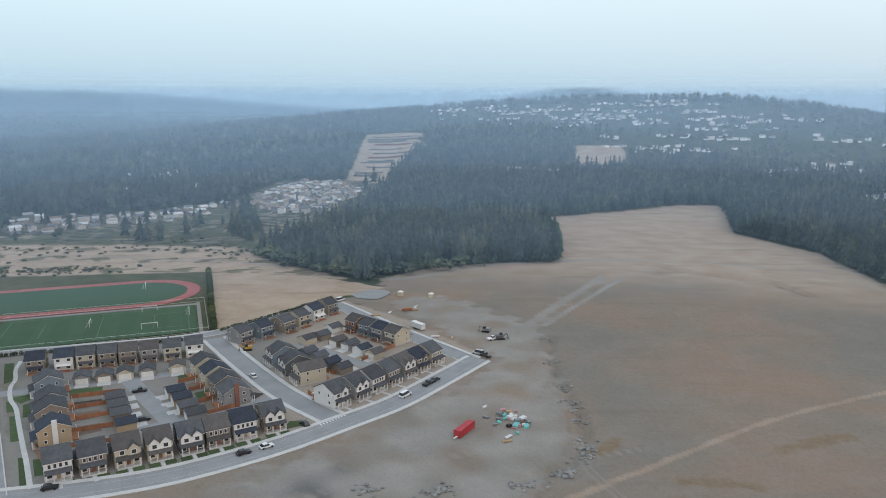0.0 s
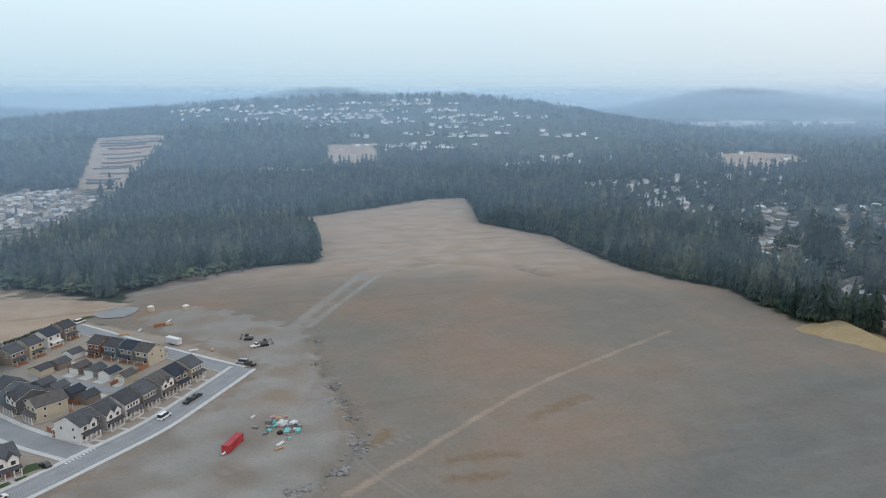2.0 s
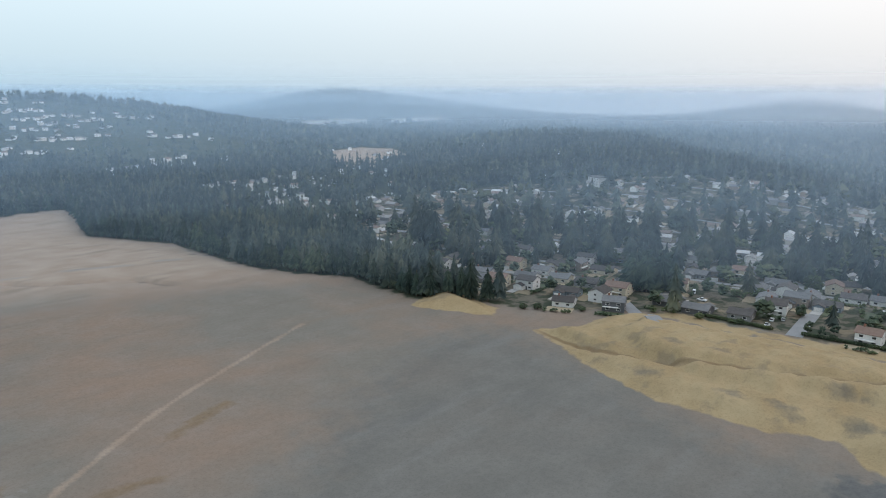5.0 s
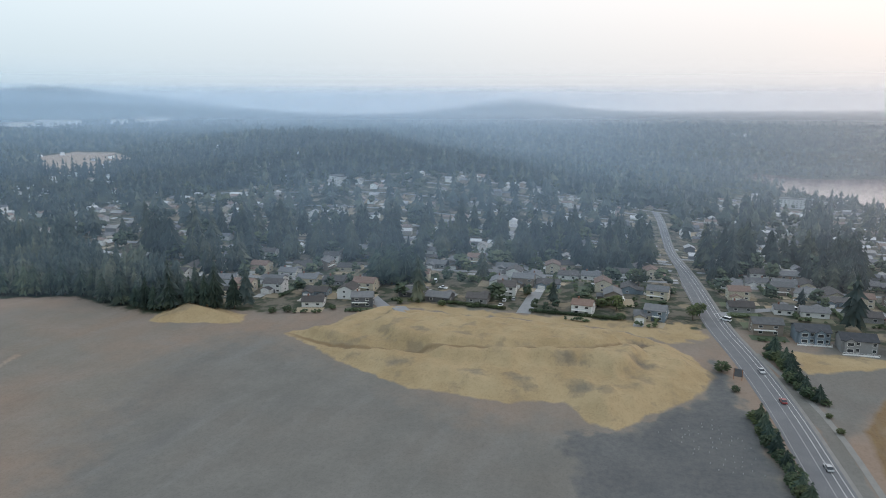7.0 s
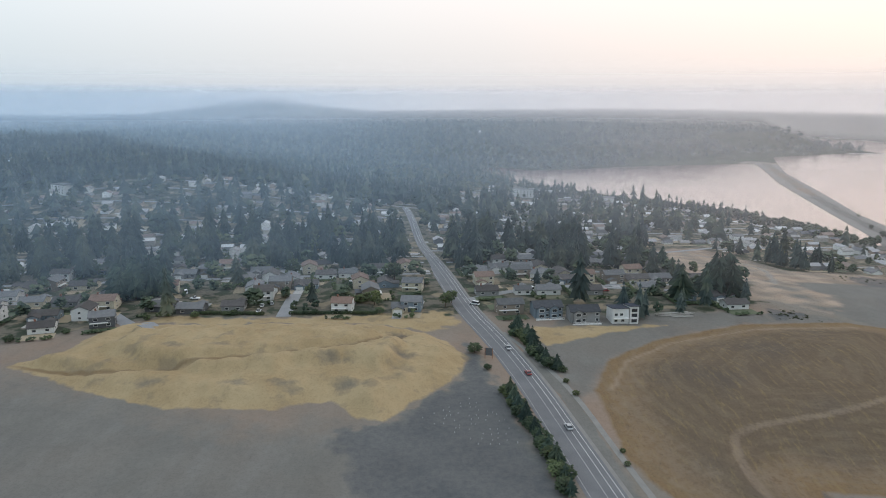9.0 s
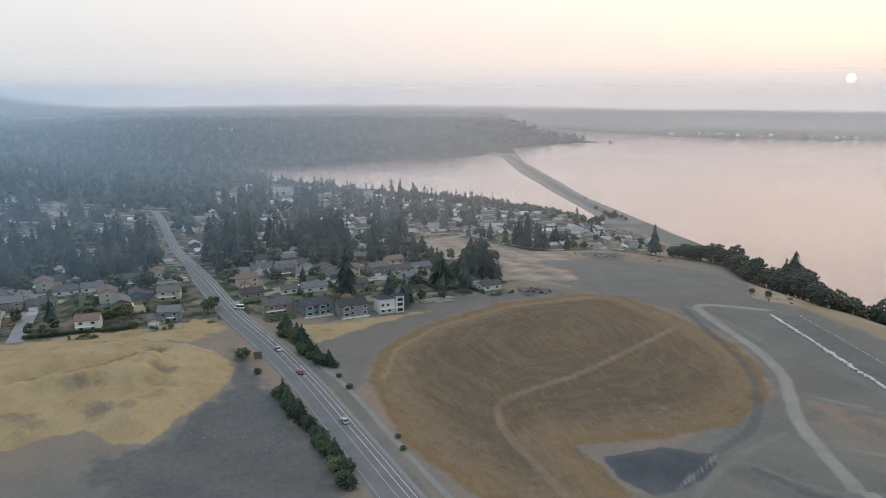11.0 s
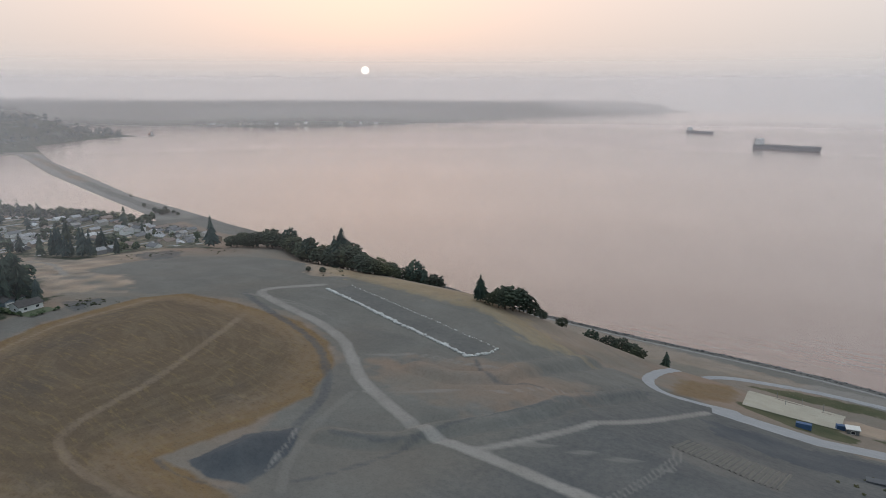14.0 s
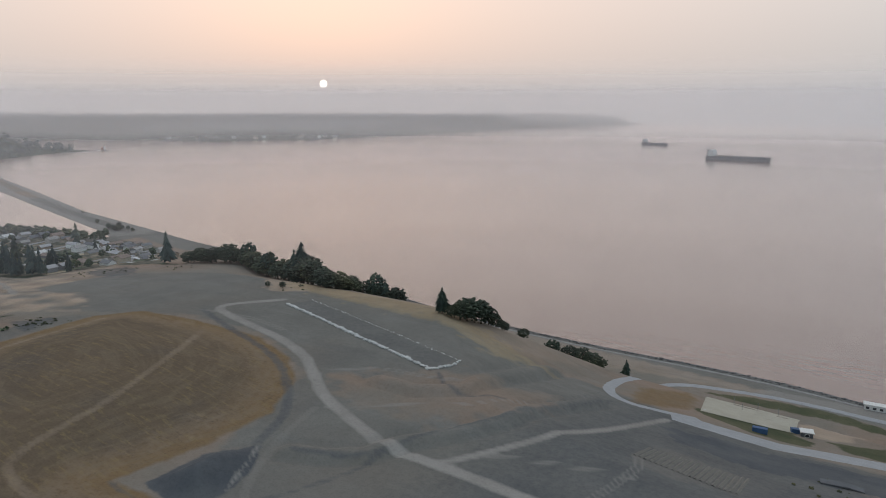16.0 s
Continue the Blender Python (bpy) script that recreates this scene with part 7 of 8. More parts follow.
# ---- fences, clutter and machines of the building site ----
def wood_fence(line, label="reddish-brown board fence between back yards", tall=1.7):
    root = place_root("fence", pose(0, 0, 0), label, "fence", "board fences between yards")
    for i, (a, b) in enumerate(zip(line, line[1:])):
        n = max(1, round(math.hypot(b[0] - a[0], b[1] - a[1]) / 2.4))
        for k in range(n):
            p = [(a[0] + (b[0] - a[0]) * t, a[1] + (b[1] - a[1]) * t) for t in (k / n + 0.01 / n, (k + 0.97) / n)]
            part("panel", strip_bm(p, 0.04, -0.04, tall - 0.1, tall, 9), FENCE_WOOD, root)
    for x, y in resample(line, 2.4):
        z = ground_z(x, y)
        part("post", box(bmesh.new(), x - 0.07, x + 0.07, y - 0.07, y + 0.07, z - 0.2, z + tall + 0.05), FENCE_WOOD, root)
    return root


for line in ([(-134.5, 244.2), (-118.6, 250.1)], [(-129.5, 234.7), (-115.6, 241.1)], [(-123.5, 226.2), (-109.6, 232.6)], [(-119.5, 216.7), (-104.6, 223.6)], [(-115.4, 206.4), (-97.7, 212.6)],
             [(-100.8, 259.0), (-91.0, 267.0)], [(-93.9, 251.0), (-83.5, 260.5)], [(-86.9, 240.5), (-77.5, 248.9)], [(-83.4, 228.5), (-72.1, 237.4)], [(-127.1, 207.3), (-116.5, 193.5), (-113, 195)],
             [(-49.5, 249), (-42, 239)], [(-33.6, 283.1), (-20.9, 301)], [(-50.6, 273), (-42, 268)], [(-60, 298), (-52, 290)], [(-58, 287), (-50, 279)]):
    wood_fence(line)

# planted edge along the back street
random.seed(3)


def rock_mesh(seed, size=1.0, flat=0.6):
    rng = random.Random(seed)
    bm = bmesh.new()
    bmesh.ops.create_icosphere(bm, subdivisions=1, radius=0.5 * size)
    for v in bm.verts:
        v.co *= rng.uniform(0.75, 1.25)
        v.co.z = v.co.z * flat
    return bm


ROCK = surface("grey_rock", ((0.20, 0.20, 0.195), (0.28, 0.275, 0.26)), 0.6, 4, 0.95, 0.4, vary=0.25)
PALE_ROCK = surface("pale_rock", ((0.50, 0.49, 0.47), (0.60, 0.59, 0.56)), 0.6, 4, 0.95, 0.4, vary=0.2)
ROCK_MESHES = [mesh_of("rock", rock_mesh(k, 1.0, 0.6), ROCK) for k in range(5)]
PALE_MESHES = [mesh_of("rock", rock_mesh(k + 9, 1.0, 0.5), PALE_ROCK) for k in range(5)]


def rock_heap(spots, spread_m, count, size, label, meshes=ROCK_MESHES, name="rock_heap"):
    """A heap or line of loose rocks, each a piece of its own."""
    x0, y0 = spots[0]
    root = place_root(name, pose(0, 0, 0), label, "rocks", "rock heaps on the site")
    for k in range(count):
        sx, sy = random.choice(spots)
        x, y = sx + random.gauss(0, spread_m), sy + random.gauss(0, spread_m * 0.7)
        s = size * random.uniform(0.5, 1.5)
        part("rock", random.choice(meshes), None, root, at=pose(x, y, ground_z(x, y) + 0.12 * s, 0, 0, random.uniform(0, 360)) @ Matrix.Diagonal((s, s * random.uniform(0.7, 1.3), s, 1)))
    return root


for spot, n in (((48, 314.3), 10), ((44.7, 282.7), 12), ((43.9, 255.7), 14), ((45.8, 242), 16), ((46.9, 226.3), 20), ((44, 206.5), 18), ((35.4, 191.1), 26), ((22.3, 183.9), 18), ((-20, 181.6), 24), ((-3.6, 179.4), 12), ((1.1, 181.6), 16)):
    rock_heap([spot], 1.9, n, 1.25, "heap of loose grey rocks on bare earth")
rock_heap([(47, 236), (46.5, 240), (44, 212), (43, 202), (41, 198), (28, 185)], 2.4, 60, 1.0, "scatter of grey stones beside the haul track")


def container(x, y, turn, tone, label, length=12.2):
    root = place_root("shipping_container", pose(x, y, ground_z(x, y), 0, 0, turn), label, "container")
    bm = bmesh.new()
    box(bm, -length / 2, length / 2, -1.15, 1.15, 0.15, 2.55)
    part("body", bm, tone, root)
    for k in range(int(length / 0.6)):
        px = -length / 2 + 0.3 + 0.6 * k
        for s in (-1, 1):
            part("rib", box(bmesh.new(), px, px + 0.25, *sorted((s * 1.152, s * 1.21)), 0.3, 2.4), tone, root)
    for px in (-length / 2, length / 2):
        for s in (-1, 1):
            part("corner_post", box(bmesh.new(), px - 0.12, px + 0.12, s * 1.16 - 0.1, s * 1.16 + 0.1, 0.0, 2.65), tone, root)
    return root


RED_STEEL = surface("red_steel", ((0.36, 0.035, 0.045), (0.42, 0.06, 0.065)), 2, 5, 0.6, 0.1)
BLUE_STEEL = surface("blue_steel", ((0.05, 0.10, 0.20), (0.06, 0.12, 0.23)), 2, 5, 0.6, 0.1)
TEAL = surface("teal_sheeting", ((0.12, 0.38, 0.37), (0.18, 0.48, 0.46)), 1, 5, 0.6, 0.2)
WHITE_SHEET = surface("white_sheeting", ((0.62, 0.62, 0.62), (0.50, 0.50, 0.50)), 1, 5, 0.7, 0.2)
PINK_WRAP = surface("pink_wrap", ((0.42, 0.20, 0.22), (0.50, 0.28, 0.29)), 1, 5, 0.6, 0.1)
TIMBER = surface("sawn_timber", ((0.40, 0.27, 0.15), (0.46, 0.33, 0.20)), 1, 6, 0.9, 0.2, vary=0.2)
box_red = container(7.0, 217.0, 58, RED_STEEL, "bright red shipping container on gravel", 9.0)
part("hitch", box(bmesh.new(), -6.4, -4.65, -0.25, 0.25, 0.5, 0.8), PAINT_WHITE, box_red, "white drawbar")


def pallet_stack(x, y, turn, w, d, h, material, label):
    root = place_root("stacked_material", pose(x, y, ground_z(x, y), 0, 0, turn), label, "building material", "stacks of building material")
    for k in range(3):
        px = -w / 2 + (w - 0.15) * k / 2
        part("skid", box(bmesh.new(), px, px + 0.15, -d / 2, d / 2, 0, 0.15), TIMBER, root)
    n = max(2, int(h / 0.35))
    for k in range(n):
        a = 0.06 * (k % 2)
        part("sheet", box(bmesh.new(), -w / 2 + a, w / 2 - 0.05 + a * 0.5, -d / 2 + 0.05, d / 2 - a, 0.155 + k * h / n, 0.15 + (k + 0.93) * h / n), material, root)
    return root


rng_s = random.Random(21)
for sx, sy, w, d, h, mat, words in ((20.8, 233.4, 2.0, 1.3, 0.8, PINK_WRAP, "pink-wrapped stack of boards on skids"), (19.4, 230.3, 2.4, 1.8, 1.2, ROCK, "grey stack of pipes and fittings"), (23.1, 227.6, 2.4, 1.6, 1.0, WHITE_SHEET, "white-wrapped pallet of building material"),
                                    (26.9, 226.6, 2.6, 1.8, 1.0, WHITE_SHEET, "white-wrapped pallet load on gravel"), (25.2, 224.6, 2.2, 1.6, 1.1, GREY_METAL, "grey metal parts on skids"), (24.2, 221.6, 3.4, 1.8, 0.8, TEAL, "stack of teal plastic pipes"), (27.6, 220.8, 2.8, 1.5, 0.7, TEAL, "bundle of teal plastic pipes"),
                                    (21.8, 221.0, 1.6, 1.4, 0.8, BLACK, "black coiled pipe on skids"), (21.0, 213.5, 3.0, 1.2, 0.4, WHITE_SHEET, "flat white boards on the ground"), (20.4, 210.6, 3.2, 1.0, 0.35, TIMBER, "flat pale timber boards on gravel"), (22.6, 231.6, 2.0, 1.5, 1.0, TIMBER, "stack of sawn pale timber"),
                                    (18.8, 226.5, 1.5, 1.2, 0.7, GREY_METAL, "small grey metal parts on skids"), (28.6, 223.6, 1.4, 1.2, 0.8, GREY_METAL, "small grey metal crate on gravel"),
                                    (-33.8, 348.6, 4.5, 1.5, 0.7, TIMBER, "orange-brown timber stack beside the street"), (-27.0, 353.4, 3.0, 1.2, 0.6, WHITE_SHEET, "white boards beside the street"), (-18.6, 358.2, 5.0, 1.6, 1.3, FENCE_WOOD, "stack of rusty brown steel"), (-14.2, 358.4, 3.0, 1.4, 0.8, TIMBER, "stack of pale sawn timber"),
                                    (-3.5, 314.7, 4.0, 1.4, 0.5, WHITE_SHEET, "pale boards on bare ground"), (4.2, 312.6, 3.0, 1.0, 0.5, TIMBER, "timber offcuts on bare ground"), (-14.4, 364.6, 4.5, 1.0, 0.4, WHITE_SHEET, "pale long boards on the ground")):
    pallet_stack(sx, sy, rng_s.uniform(0, 90), w, d, h, mat, words)


for k in range(26):
    px, py = rng_s.gauss(23.5, 3.6), rng_s.gauss(226.5, 4.6)
    mat, words = rng_s.choice(((WHITE_SHEET, "small white-wrapped bundle on gravel"), (TEAL, "short bundle of teal plastic pipes"), (GREY_METAL, "small grey metal parts on skids"), (WHITE_SHEET, "pale boxes stacked on gravel"), (PINK_WRAP, "pink-wrapped bundle of boards")))
    pallet_stack(px, py, rng_s.uniform(0, 180), rng_s.uniform(0.9, 2.2), rng_s.uniform(0.7, 1.3), rng_s.uniform(0.35, 0.75), mat, words)


def tank(x, y):
    root = place_root("water_tank", pose(x, y, ground_z(x, y)), "round cream water tank on bare ground", "tank", "round tanks")
    bm = bmesh.new()
    bmesh.ops.create_cone(bm, cap_ends=True, segments=20, radius1=1.7, radius2=1.7, depth=2.2, matrix=Matrix.Translation((0, 0, 1.1)))
    part("shell", bm, SIDINGS["cream"], root)
    bm = bmesh.new()
    bmesh.ops.create_cone(bm, cap_ends=True, segments=20, radius1=1.72, radius2=0.4, depth=0.6, matrix=Matrix.Translation((0, 0, 2.51)))
    part("lid", bm, TRIM, root)


tank(-6.5, 384.5)
tank(-23.6, 389.1)


def trailer(x, y, turn):
    root = place_root("site_trailer", pose(x, y, ground_z(x, y), 0, 0, turn), "white site trailer on wheels beside the street", "trailer")
    part("body", box(bmesh.new(), -4.0, 4.0, -1.2, 1.2, 0.7, 3.1), WHITE_SHEET, root)
    part("roof", box(bmesh.new(), -4.1, 4.1, -1.3, 1.3, 3.105, 3.2), TRIM, root)
    for px in (-2.5, -0.5, 1.5):
        add_window(root, Matrix.Translation((px, -1.205, 1.6)), 1.1, 0.9)
    for px in (-0.8, 0.8):
        for s in (-1, 1):
            bm = bmesh.new()
            bmesh.ops.create_cone(bm, cap_ends=True, segments=12, radius1=0.4, radius2=0.4, depth=0.3, matrix=Matrix.Translation((px, s * 1.0, 0.4)) @ Matrix.Rotation(math.pi / 2, 4, "X"))
            part("wheel", bm, BLACK, root)
    part("drawbar", box(bmesh.new(), 4.0, 5.4, -0.1, 0.1, 0.6, 0.75), GREY_METAL, root)


trailer(-11.7, 327.1, 130)


def digger(x, y, turn, tone, label):
    root = place_root("excavator", pose(x, y, ground_z(x, y), 0, 0, turn), label, "excavator", "site machines")
    for s in (-1, 1):
        part("track", poly_prism(bmesh.new(), [(-1.8, 0.2), (-1.5, 0.0), (1.5, 0.0), (1.8, 0.2), (1.8, 0.6), (1.5, 0.85), (-1.5, 0.85), (-1.8, 0.6)], "y", s * 1.1 - 0.3, s * 1.1 + 0.3), BLACK, root)
    part("house", poly_prism(bmesh.new(), [(-2.0, 0.9), (1.2, 0.9), (1.2, 1.7), (0.0, 1.9), (-2.0, 1.9)], "y", -1.2, 1.2), tone, root)
    part("cab", poly_prism(bmesh.new(), [(-0.2, 1.91), (1.2, 1.75), (1.1, 2.8), (-0.2, 2.8)], "y", 0.1, 1.15), GLASS, root)
    part("boom", poly_prism(bmesh.new(), [(1.0, 1.5), (2.8, 2.7), (3.0, 2.5), (1.3, 1.2)], "y", -0.35, 0.05), tone, root)
    part("stick", poly_prism(bmesh.new(), [(2.75, 2.75), (3.05, 2.75), (3.7, 0.9), (3.4, 0.8)], "y", -0.3, 0.0), tone, root)
    part("bucket", poly_prism(bmesh.new(), [(3.2, 0.9), (3.8, 0.9), (4.1, 0.4), (3.5, 0.1), (3.1, 0.45)], "y", -0.6, 0.3), GREY_METAL, root)


YELLOW = surface("yellow_machine_paint", ((0.42, 0.25, 0.04), (0.47, 0.30, 0.06)), 1, 5, 0.5, 0.1)
digger(20.1, 322.5, 160, GREY_METAL, "grey tracked excavator on bare ground")
digger(26.0, 311.8, 10, SIDINGS["charcoal"], "dark tracked excavator with its arm out")
car(22.5, 311.0, 30, "white", "pickup")
digger(-84.5, 297.0, 200, YELLOW, "small yellow excavator beside a new house")
# the gravel rim of the settling pond and its still surface
pond = tagged(flat_sheet("water_pond", [(-51.5, 391.5), (-46, 398), (-40.5, 402.5), (-33, 400), (-29.5, 396), (-31, 390), (-36, 381), (-47, 383)], 0.22, surface("pond_silt", ((0.225, 0.23, 0.232), (0.262, 0.265, 0.262)), 6, 2, 0.5, 0.05)), "shallow grey settling pond in bare ground", "pond", kind="structure")

# ---- trees and shrubs that stand apart ----
tree_rng = np.random.default_rng(42)


def tree_mesh(name, shape, material):
    v, t = shape
    me = bpy.data.meshes.new(name)
    me.from_pydata([tuple(p) for p in v], [], [tuple(int(i) for i in f) for f in t])
    me.materials.append(material)
    return me


def trunk_mesh(tall, radius, limbs=0):
    bm = bmesh.new()
    bmesh.ops.create_cone(bm, cap_ends=True, segments=7, radius1=radius, radius2=radius * 0.25, depth=tall, matrix=Matrix.Translation((0, 0, tall / 2)))
    for k in range(limbs):
        a = k * 2.4
        tip = Vector((math.cos(a) * 0.22, math.sin(a) * 0.22, 0.55 + 0.08 * k))
        foot = Vector((0, 0, 0.25 + 0.07 * k))
        m = Matrix.Translation((foot + tip) / 2) @ (tip - foot).to_track_quat("Z", "Y").to_matrix().to_4x4()
        bmesh.ops.create_cone(bm, cap_ends=False, segments=5, radius1=radius * 0.45, radius2=radius * 0.15, depth=(tip - foot).length, matrix=m)
    return mesh_of("trunk", bm, BARK)


CONIFER_CROWNS = [tree_mesh("crown", conifer_shape(tree_rng, 12, 15, 0.5), CONIFER) for _ in range(5)]
PINE_CROWNS = [tree_mesh("crown", bushy_shape(tree_rng, 130, 5), CONIFER) for _ in range(3)]
LEAF_CROWNS = [tree_mesh("crown", bushy_shape(tree_rng, 150, 5), HEDGE_LEAF) for _ in range(4)]
SHORE_CROWNS = [tree_mesh("crown", bushy_shape(tree_rng, 190, 5), SHORE_LEAF) for _ in range(5)]
SCRUB_CROWNS = [tree_mesh("crown", bushy_shape(tree_rng, 22, 5), SCRUB_LEAF) for _ in range(4)]
STEM, BRANCHED = trunk_mesh(0.95, 0.018), trunk_mesh(0.6, 0.03, 5)


def tree(name, x, y, tall, crowns, trunk, label, group, girth=1.0, sink=0.0, category="tree"):
    turn = tree_rng.uniform(0, 360)
    m = pose(x, y, ground_z(x, y) - 0.1 - sink, 0, 0, turn) @ Matrix.Diagonal((tall * girth, tall * girth, tall, 1))
    root = place_root(name, m, label, category, group)
    part("trunk", trunk, None, root)
    part("crown", crowns[int(tree_rng.integers(len(crowns)))], None, root)
    return root


# young firs and shrubs in the hedges along the main road
for line, n, lo, hi in (([(178, -31.5), (193, -29.8), (207, -27.4), (231, -22.4), (251, -17.9)], 40, 4.5, 7.5), ([(325, -30), (312, -27), (309, -31), (281, -34.8), (269, -42)], 34, 4.8, 8.5)):
    pts = resample(line, 0.5)
    for k in range(n):
        px, py = pts[int(len(pts) * (k + 0.5) / n) % len(pts)]
        if 211 < px < 214:
            continue
        if k % 4:
            tree("shrub", px + tree_rng.uniform(-1.4, 1.4), py + tree_rng.uniform(-1.2, 1.2), tree_rng.uniform(lo, hi) * 0.8, LEAF_CROWNS, BRANCHED, "dense green roadside shrub", "roadside hedges", 1.75, 0.25 * lo, "shrub")
        else:
            tree("fir_tree", px + tree_rng.uniform(-1, 1), py + tree_rng.uniform(-1, 1), tree_rng.uniform(lo, hi) * 1.15, CONIFER_CROWNS, STEM, "young green fir tree by the road", "roadside hedges", 1.6)
for px, py, tall in ((290.4, -8.2, 6.5), (271, -12.9, 3.5), (246, -43.9, 3), (194.8, -50.5, 2.2), (203, -51, 2.0), (258, -42, 2.5)):
    tree("shrub", px, py, tall, LEAF_CROWNS, BRANCHED, "round green shrub beside the road", "roadside hedges", 1.6, 0.2 * tall, "shrub")
# tall trees of the suburb
for px, py, tall in ((386, -144, 25), (390, -150, 28), (396, -146, 24), (383, -150, 22), (393, -154, 21), (388, -138, 19), (374, -120, 21), (484, -141, 16), (372, 172, 22), (378, 166, 24), (383, 178, 21), (376, 184, 20), (390, 170, 19), (368, 178, 17), (388, 186, 22), (396, 180, 18), (381, 160, 20), (412, 36, 14), (420, 40, 12), (430, 100, 13), (362, 42, 9), (358, 5, 9), (366, 2, 8)):
    if tall > 14:
        tree("fir_tree", px, py, tall, CONIFER_CROWNS, STEM, "tall dark fir tree among suburban houses", "tall suburb trees", 1.7)
    else:
        tree("garden_tree", px, py, tall, LEAF_CROWNS, BRANCHED, "round green garden tree beside a house", "tall suburb trees", 1.3)
for px, py, tall, tone in ((296, 203, 4.5, 1), (300, 197, 5, 0), (312, 178, 4, 0), (334, 150, 4, 0), (338, 128, 4.5, 0), (343, 110, 4, 0), (345, 70, 4, 0), (372, 64, 6, 0), (366, 50, 7, 0), (376, 92, 5, 0), (398, 60, 6, 0), (405, 120, 7, 0), (395, 130, 6, 0), (346, 38, 5, 0), (408, 18, 6, 0)):
    tree("garden_shrub", px, py, tall, LEAF_CROWNS, BRANCHED, "green garden shrub behind the suburban houses", "garden shrubs", 1.7, 0.2 * tall, "shrub")
# the clipped hedges behind the suburban gardens
for a, b in (((343.5, 128), (343, 96)), ((344, 82), (345.5, 40))):
    hedge = place_root("hedge", pose(0, 0, 0), "long clipped green hedge behind gardens", "hedge")
    for px, py in resample([a, b], 1.3):
        part("clump", LEAF_CROWNS[int(tree_rng.integers(4))], None, hedge, at=pose(px, py, ground_z(px, py) - 0.7, 0, 0, tree_rng.uniform(0, 360)) @ Matrix.Diagonal((4.0, 4.0, 2.8, 1)))
# the hedge by the pitch and along the back street
for line, tall, words in (([(-151, 452), (-140, 420), (-122, 366), (-108, 326)], 4.2, "tall clipped dark green hedge beside the pitch"), ([(-186, 288.5), (-148, 299), (-112, 311)], 2.4, "low dark hedge along the back street"), ([(-104, 324.5), (-86, 347.5), (-63, 381)], 2.2, "low planted verge along the back street")):
    hedge = place_root("hedge", pose(0, 0, 0), words, "hedge")
    for px, py in resample(line, 1.9):
        part("clump", LEAF_CROWNS[int(tree_rng.integers(4))], None, hedge, at=pose(px + tree_rng.uniform(-0.4, 0.4), py + tree_rng.uniform(-0.4, 0.4), ground_z(px, py) - 0.25 * tall, 0, 0, tree_rng.uniform(0, 360)) @ Matrix.Diagonal((1.3 * tall, 1.3 * tall, 1.1 * tall * tree_rng.uniform(0.85, 1.1), 1)))
# dry scrub behind the track
spots = []
for cx, cy, n, sx, sy in ((-314, 543, 14, 22, 8), (-243, 545, 6, 5, 4), (-278, 452, 60, 26, 5), (-233, 462, 34, 14, 6), (-195, 538, 18, 18, 7), (-168, 547, 16, 14, 6), (-150, 520, 20, 16, 12), (-252, 520, 20, 40, 16), (-228, 578, 26, 30, 10), (-120, 485, 10, 10, 8), (-340, 500, 30, 40, 25)):
    spots += [(cx + tree_rng.normal(0, sx), cy + tree_rng.normal(0, sy)) for _ in range(n)]
spots = np.array(spots)
scatter("scrub_bushes", [bushy_shape(tree_rng, 12, 5) for _ in range(5)], spots, tree_rng.uniform(0.9, 2.2, len(spots)), tree_rng, SCRUB_LEAF, "olive brown scrub bushes on dry ground", "scrub", 2.6)
spots = np.array([(px + tree_rng.normal(0, 7), py + tree_rng.normal(0, 5)) for px, py in resample([(-130, 512), (-100, 476), (-70, 448), (-47, 440), (-12, 458), (22, 472)], 3.0) for _ in range(2)])
scatter("woodland_edge", [bushy_shape(tree_rng, 14, 6) for _ in range(5)], spots, tree_rng.uniform(4, 9, len(spots)), tree_rng, LEAFY, "green broad-leaved bushes at the edge of the woods", "bushes", 1.3)
# edge of the woods round the field: firs that stand out
edge = resample([(-90, 466), (-60, 446), (-40, 443), (-5, 463), (30, 477), (76, 479), (86, 540), (86, 612), (92, 672), (162, 702), (241, 737), (290, 737), (244, 585), (274, 510), (266, 398), (273, 360), (290, 321), (276, 262), (296, 226)], 7.0)
for px, py in edge:
    tree("fir_tree", px + tree_rng.uniform(-3, 3), py + tree_rng.uniform(-2, 4), tree_rng.uniform(14, 22), CONIFER_CROWNS, STEM, "dark green fir tree at the edge of the woods", "firs at the edge of the woods", 1.15)
# the bluff over the sea: a line of places with the height of the trees there
BLUFF_TREES = [(432, -317, 13), (411, -324, 14), (395, -335, 14), (361, -320, 14), (342, -318, 15), (323, -318, 19), (300, -307, 15), (279, -297, 13), (281, -312, 12), (267, -318, 12), (255, -318, 14), (245, -318, 9)]
for (ax, ay, ah), (bx, by, bh) in zip(BLUFF_TREES, BLUFF_TREES[1:]):
    n = max(2, round(math.hypot(bx - ax, by - ay) / 3.2))
    for k in range(n):
        t = k / n
        tree("shore_tree", ax + (bx - ax) * t + tree_rng.uniform(-2.5, 2.5), ay + (by - ay) * t + tree_rng.uniform(-5, 1), (ah + (bh - ah) * t) * tree_rng.uniform(0.8, 1.3), SHORE_CROWNS, BRANCHED, "dark wind-shaped tree on the sea bluff", "trees on the bluff", 1.4, 2.6)
for px, py, tall in ((323, -318, 27), (330, -319, 22), (316, -317, 20), (353, -319, 19), (395, -338, 18), (262, -318, 18), (256, -319, 15), (195, -288, 14)):
    tree("pine_tree", px, py, tall, PINE_CROWNS if 15 < tall < 21 else CONIFER_CROWNS, STEM, "tall dark pine on the sea bluff", "trees on the bluff", 1.0 if 15 < tall < 21 else 1.45)
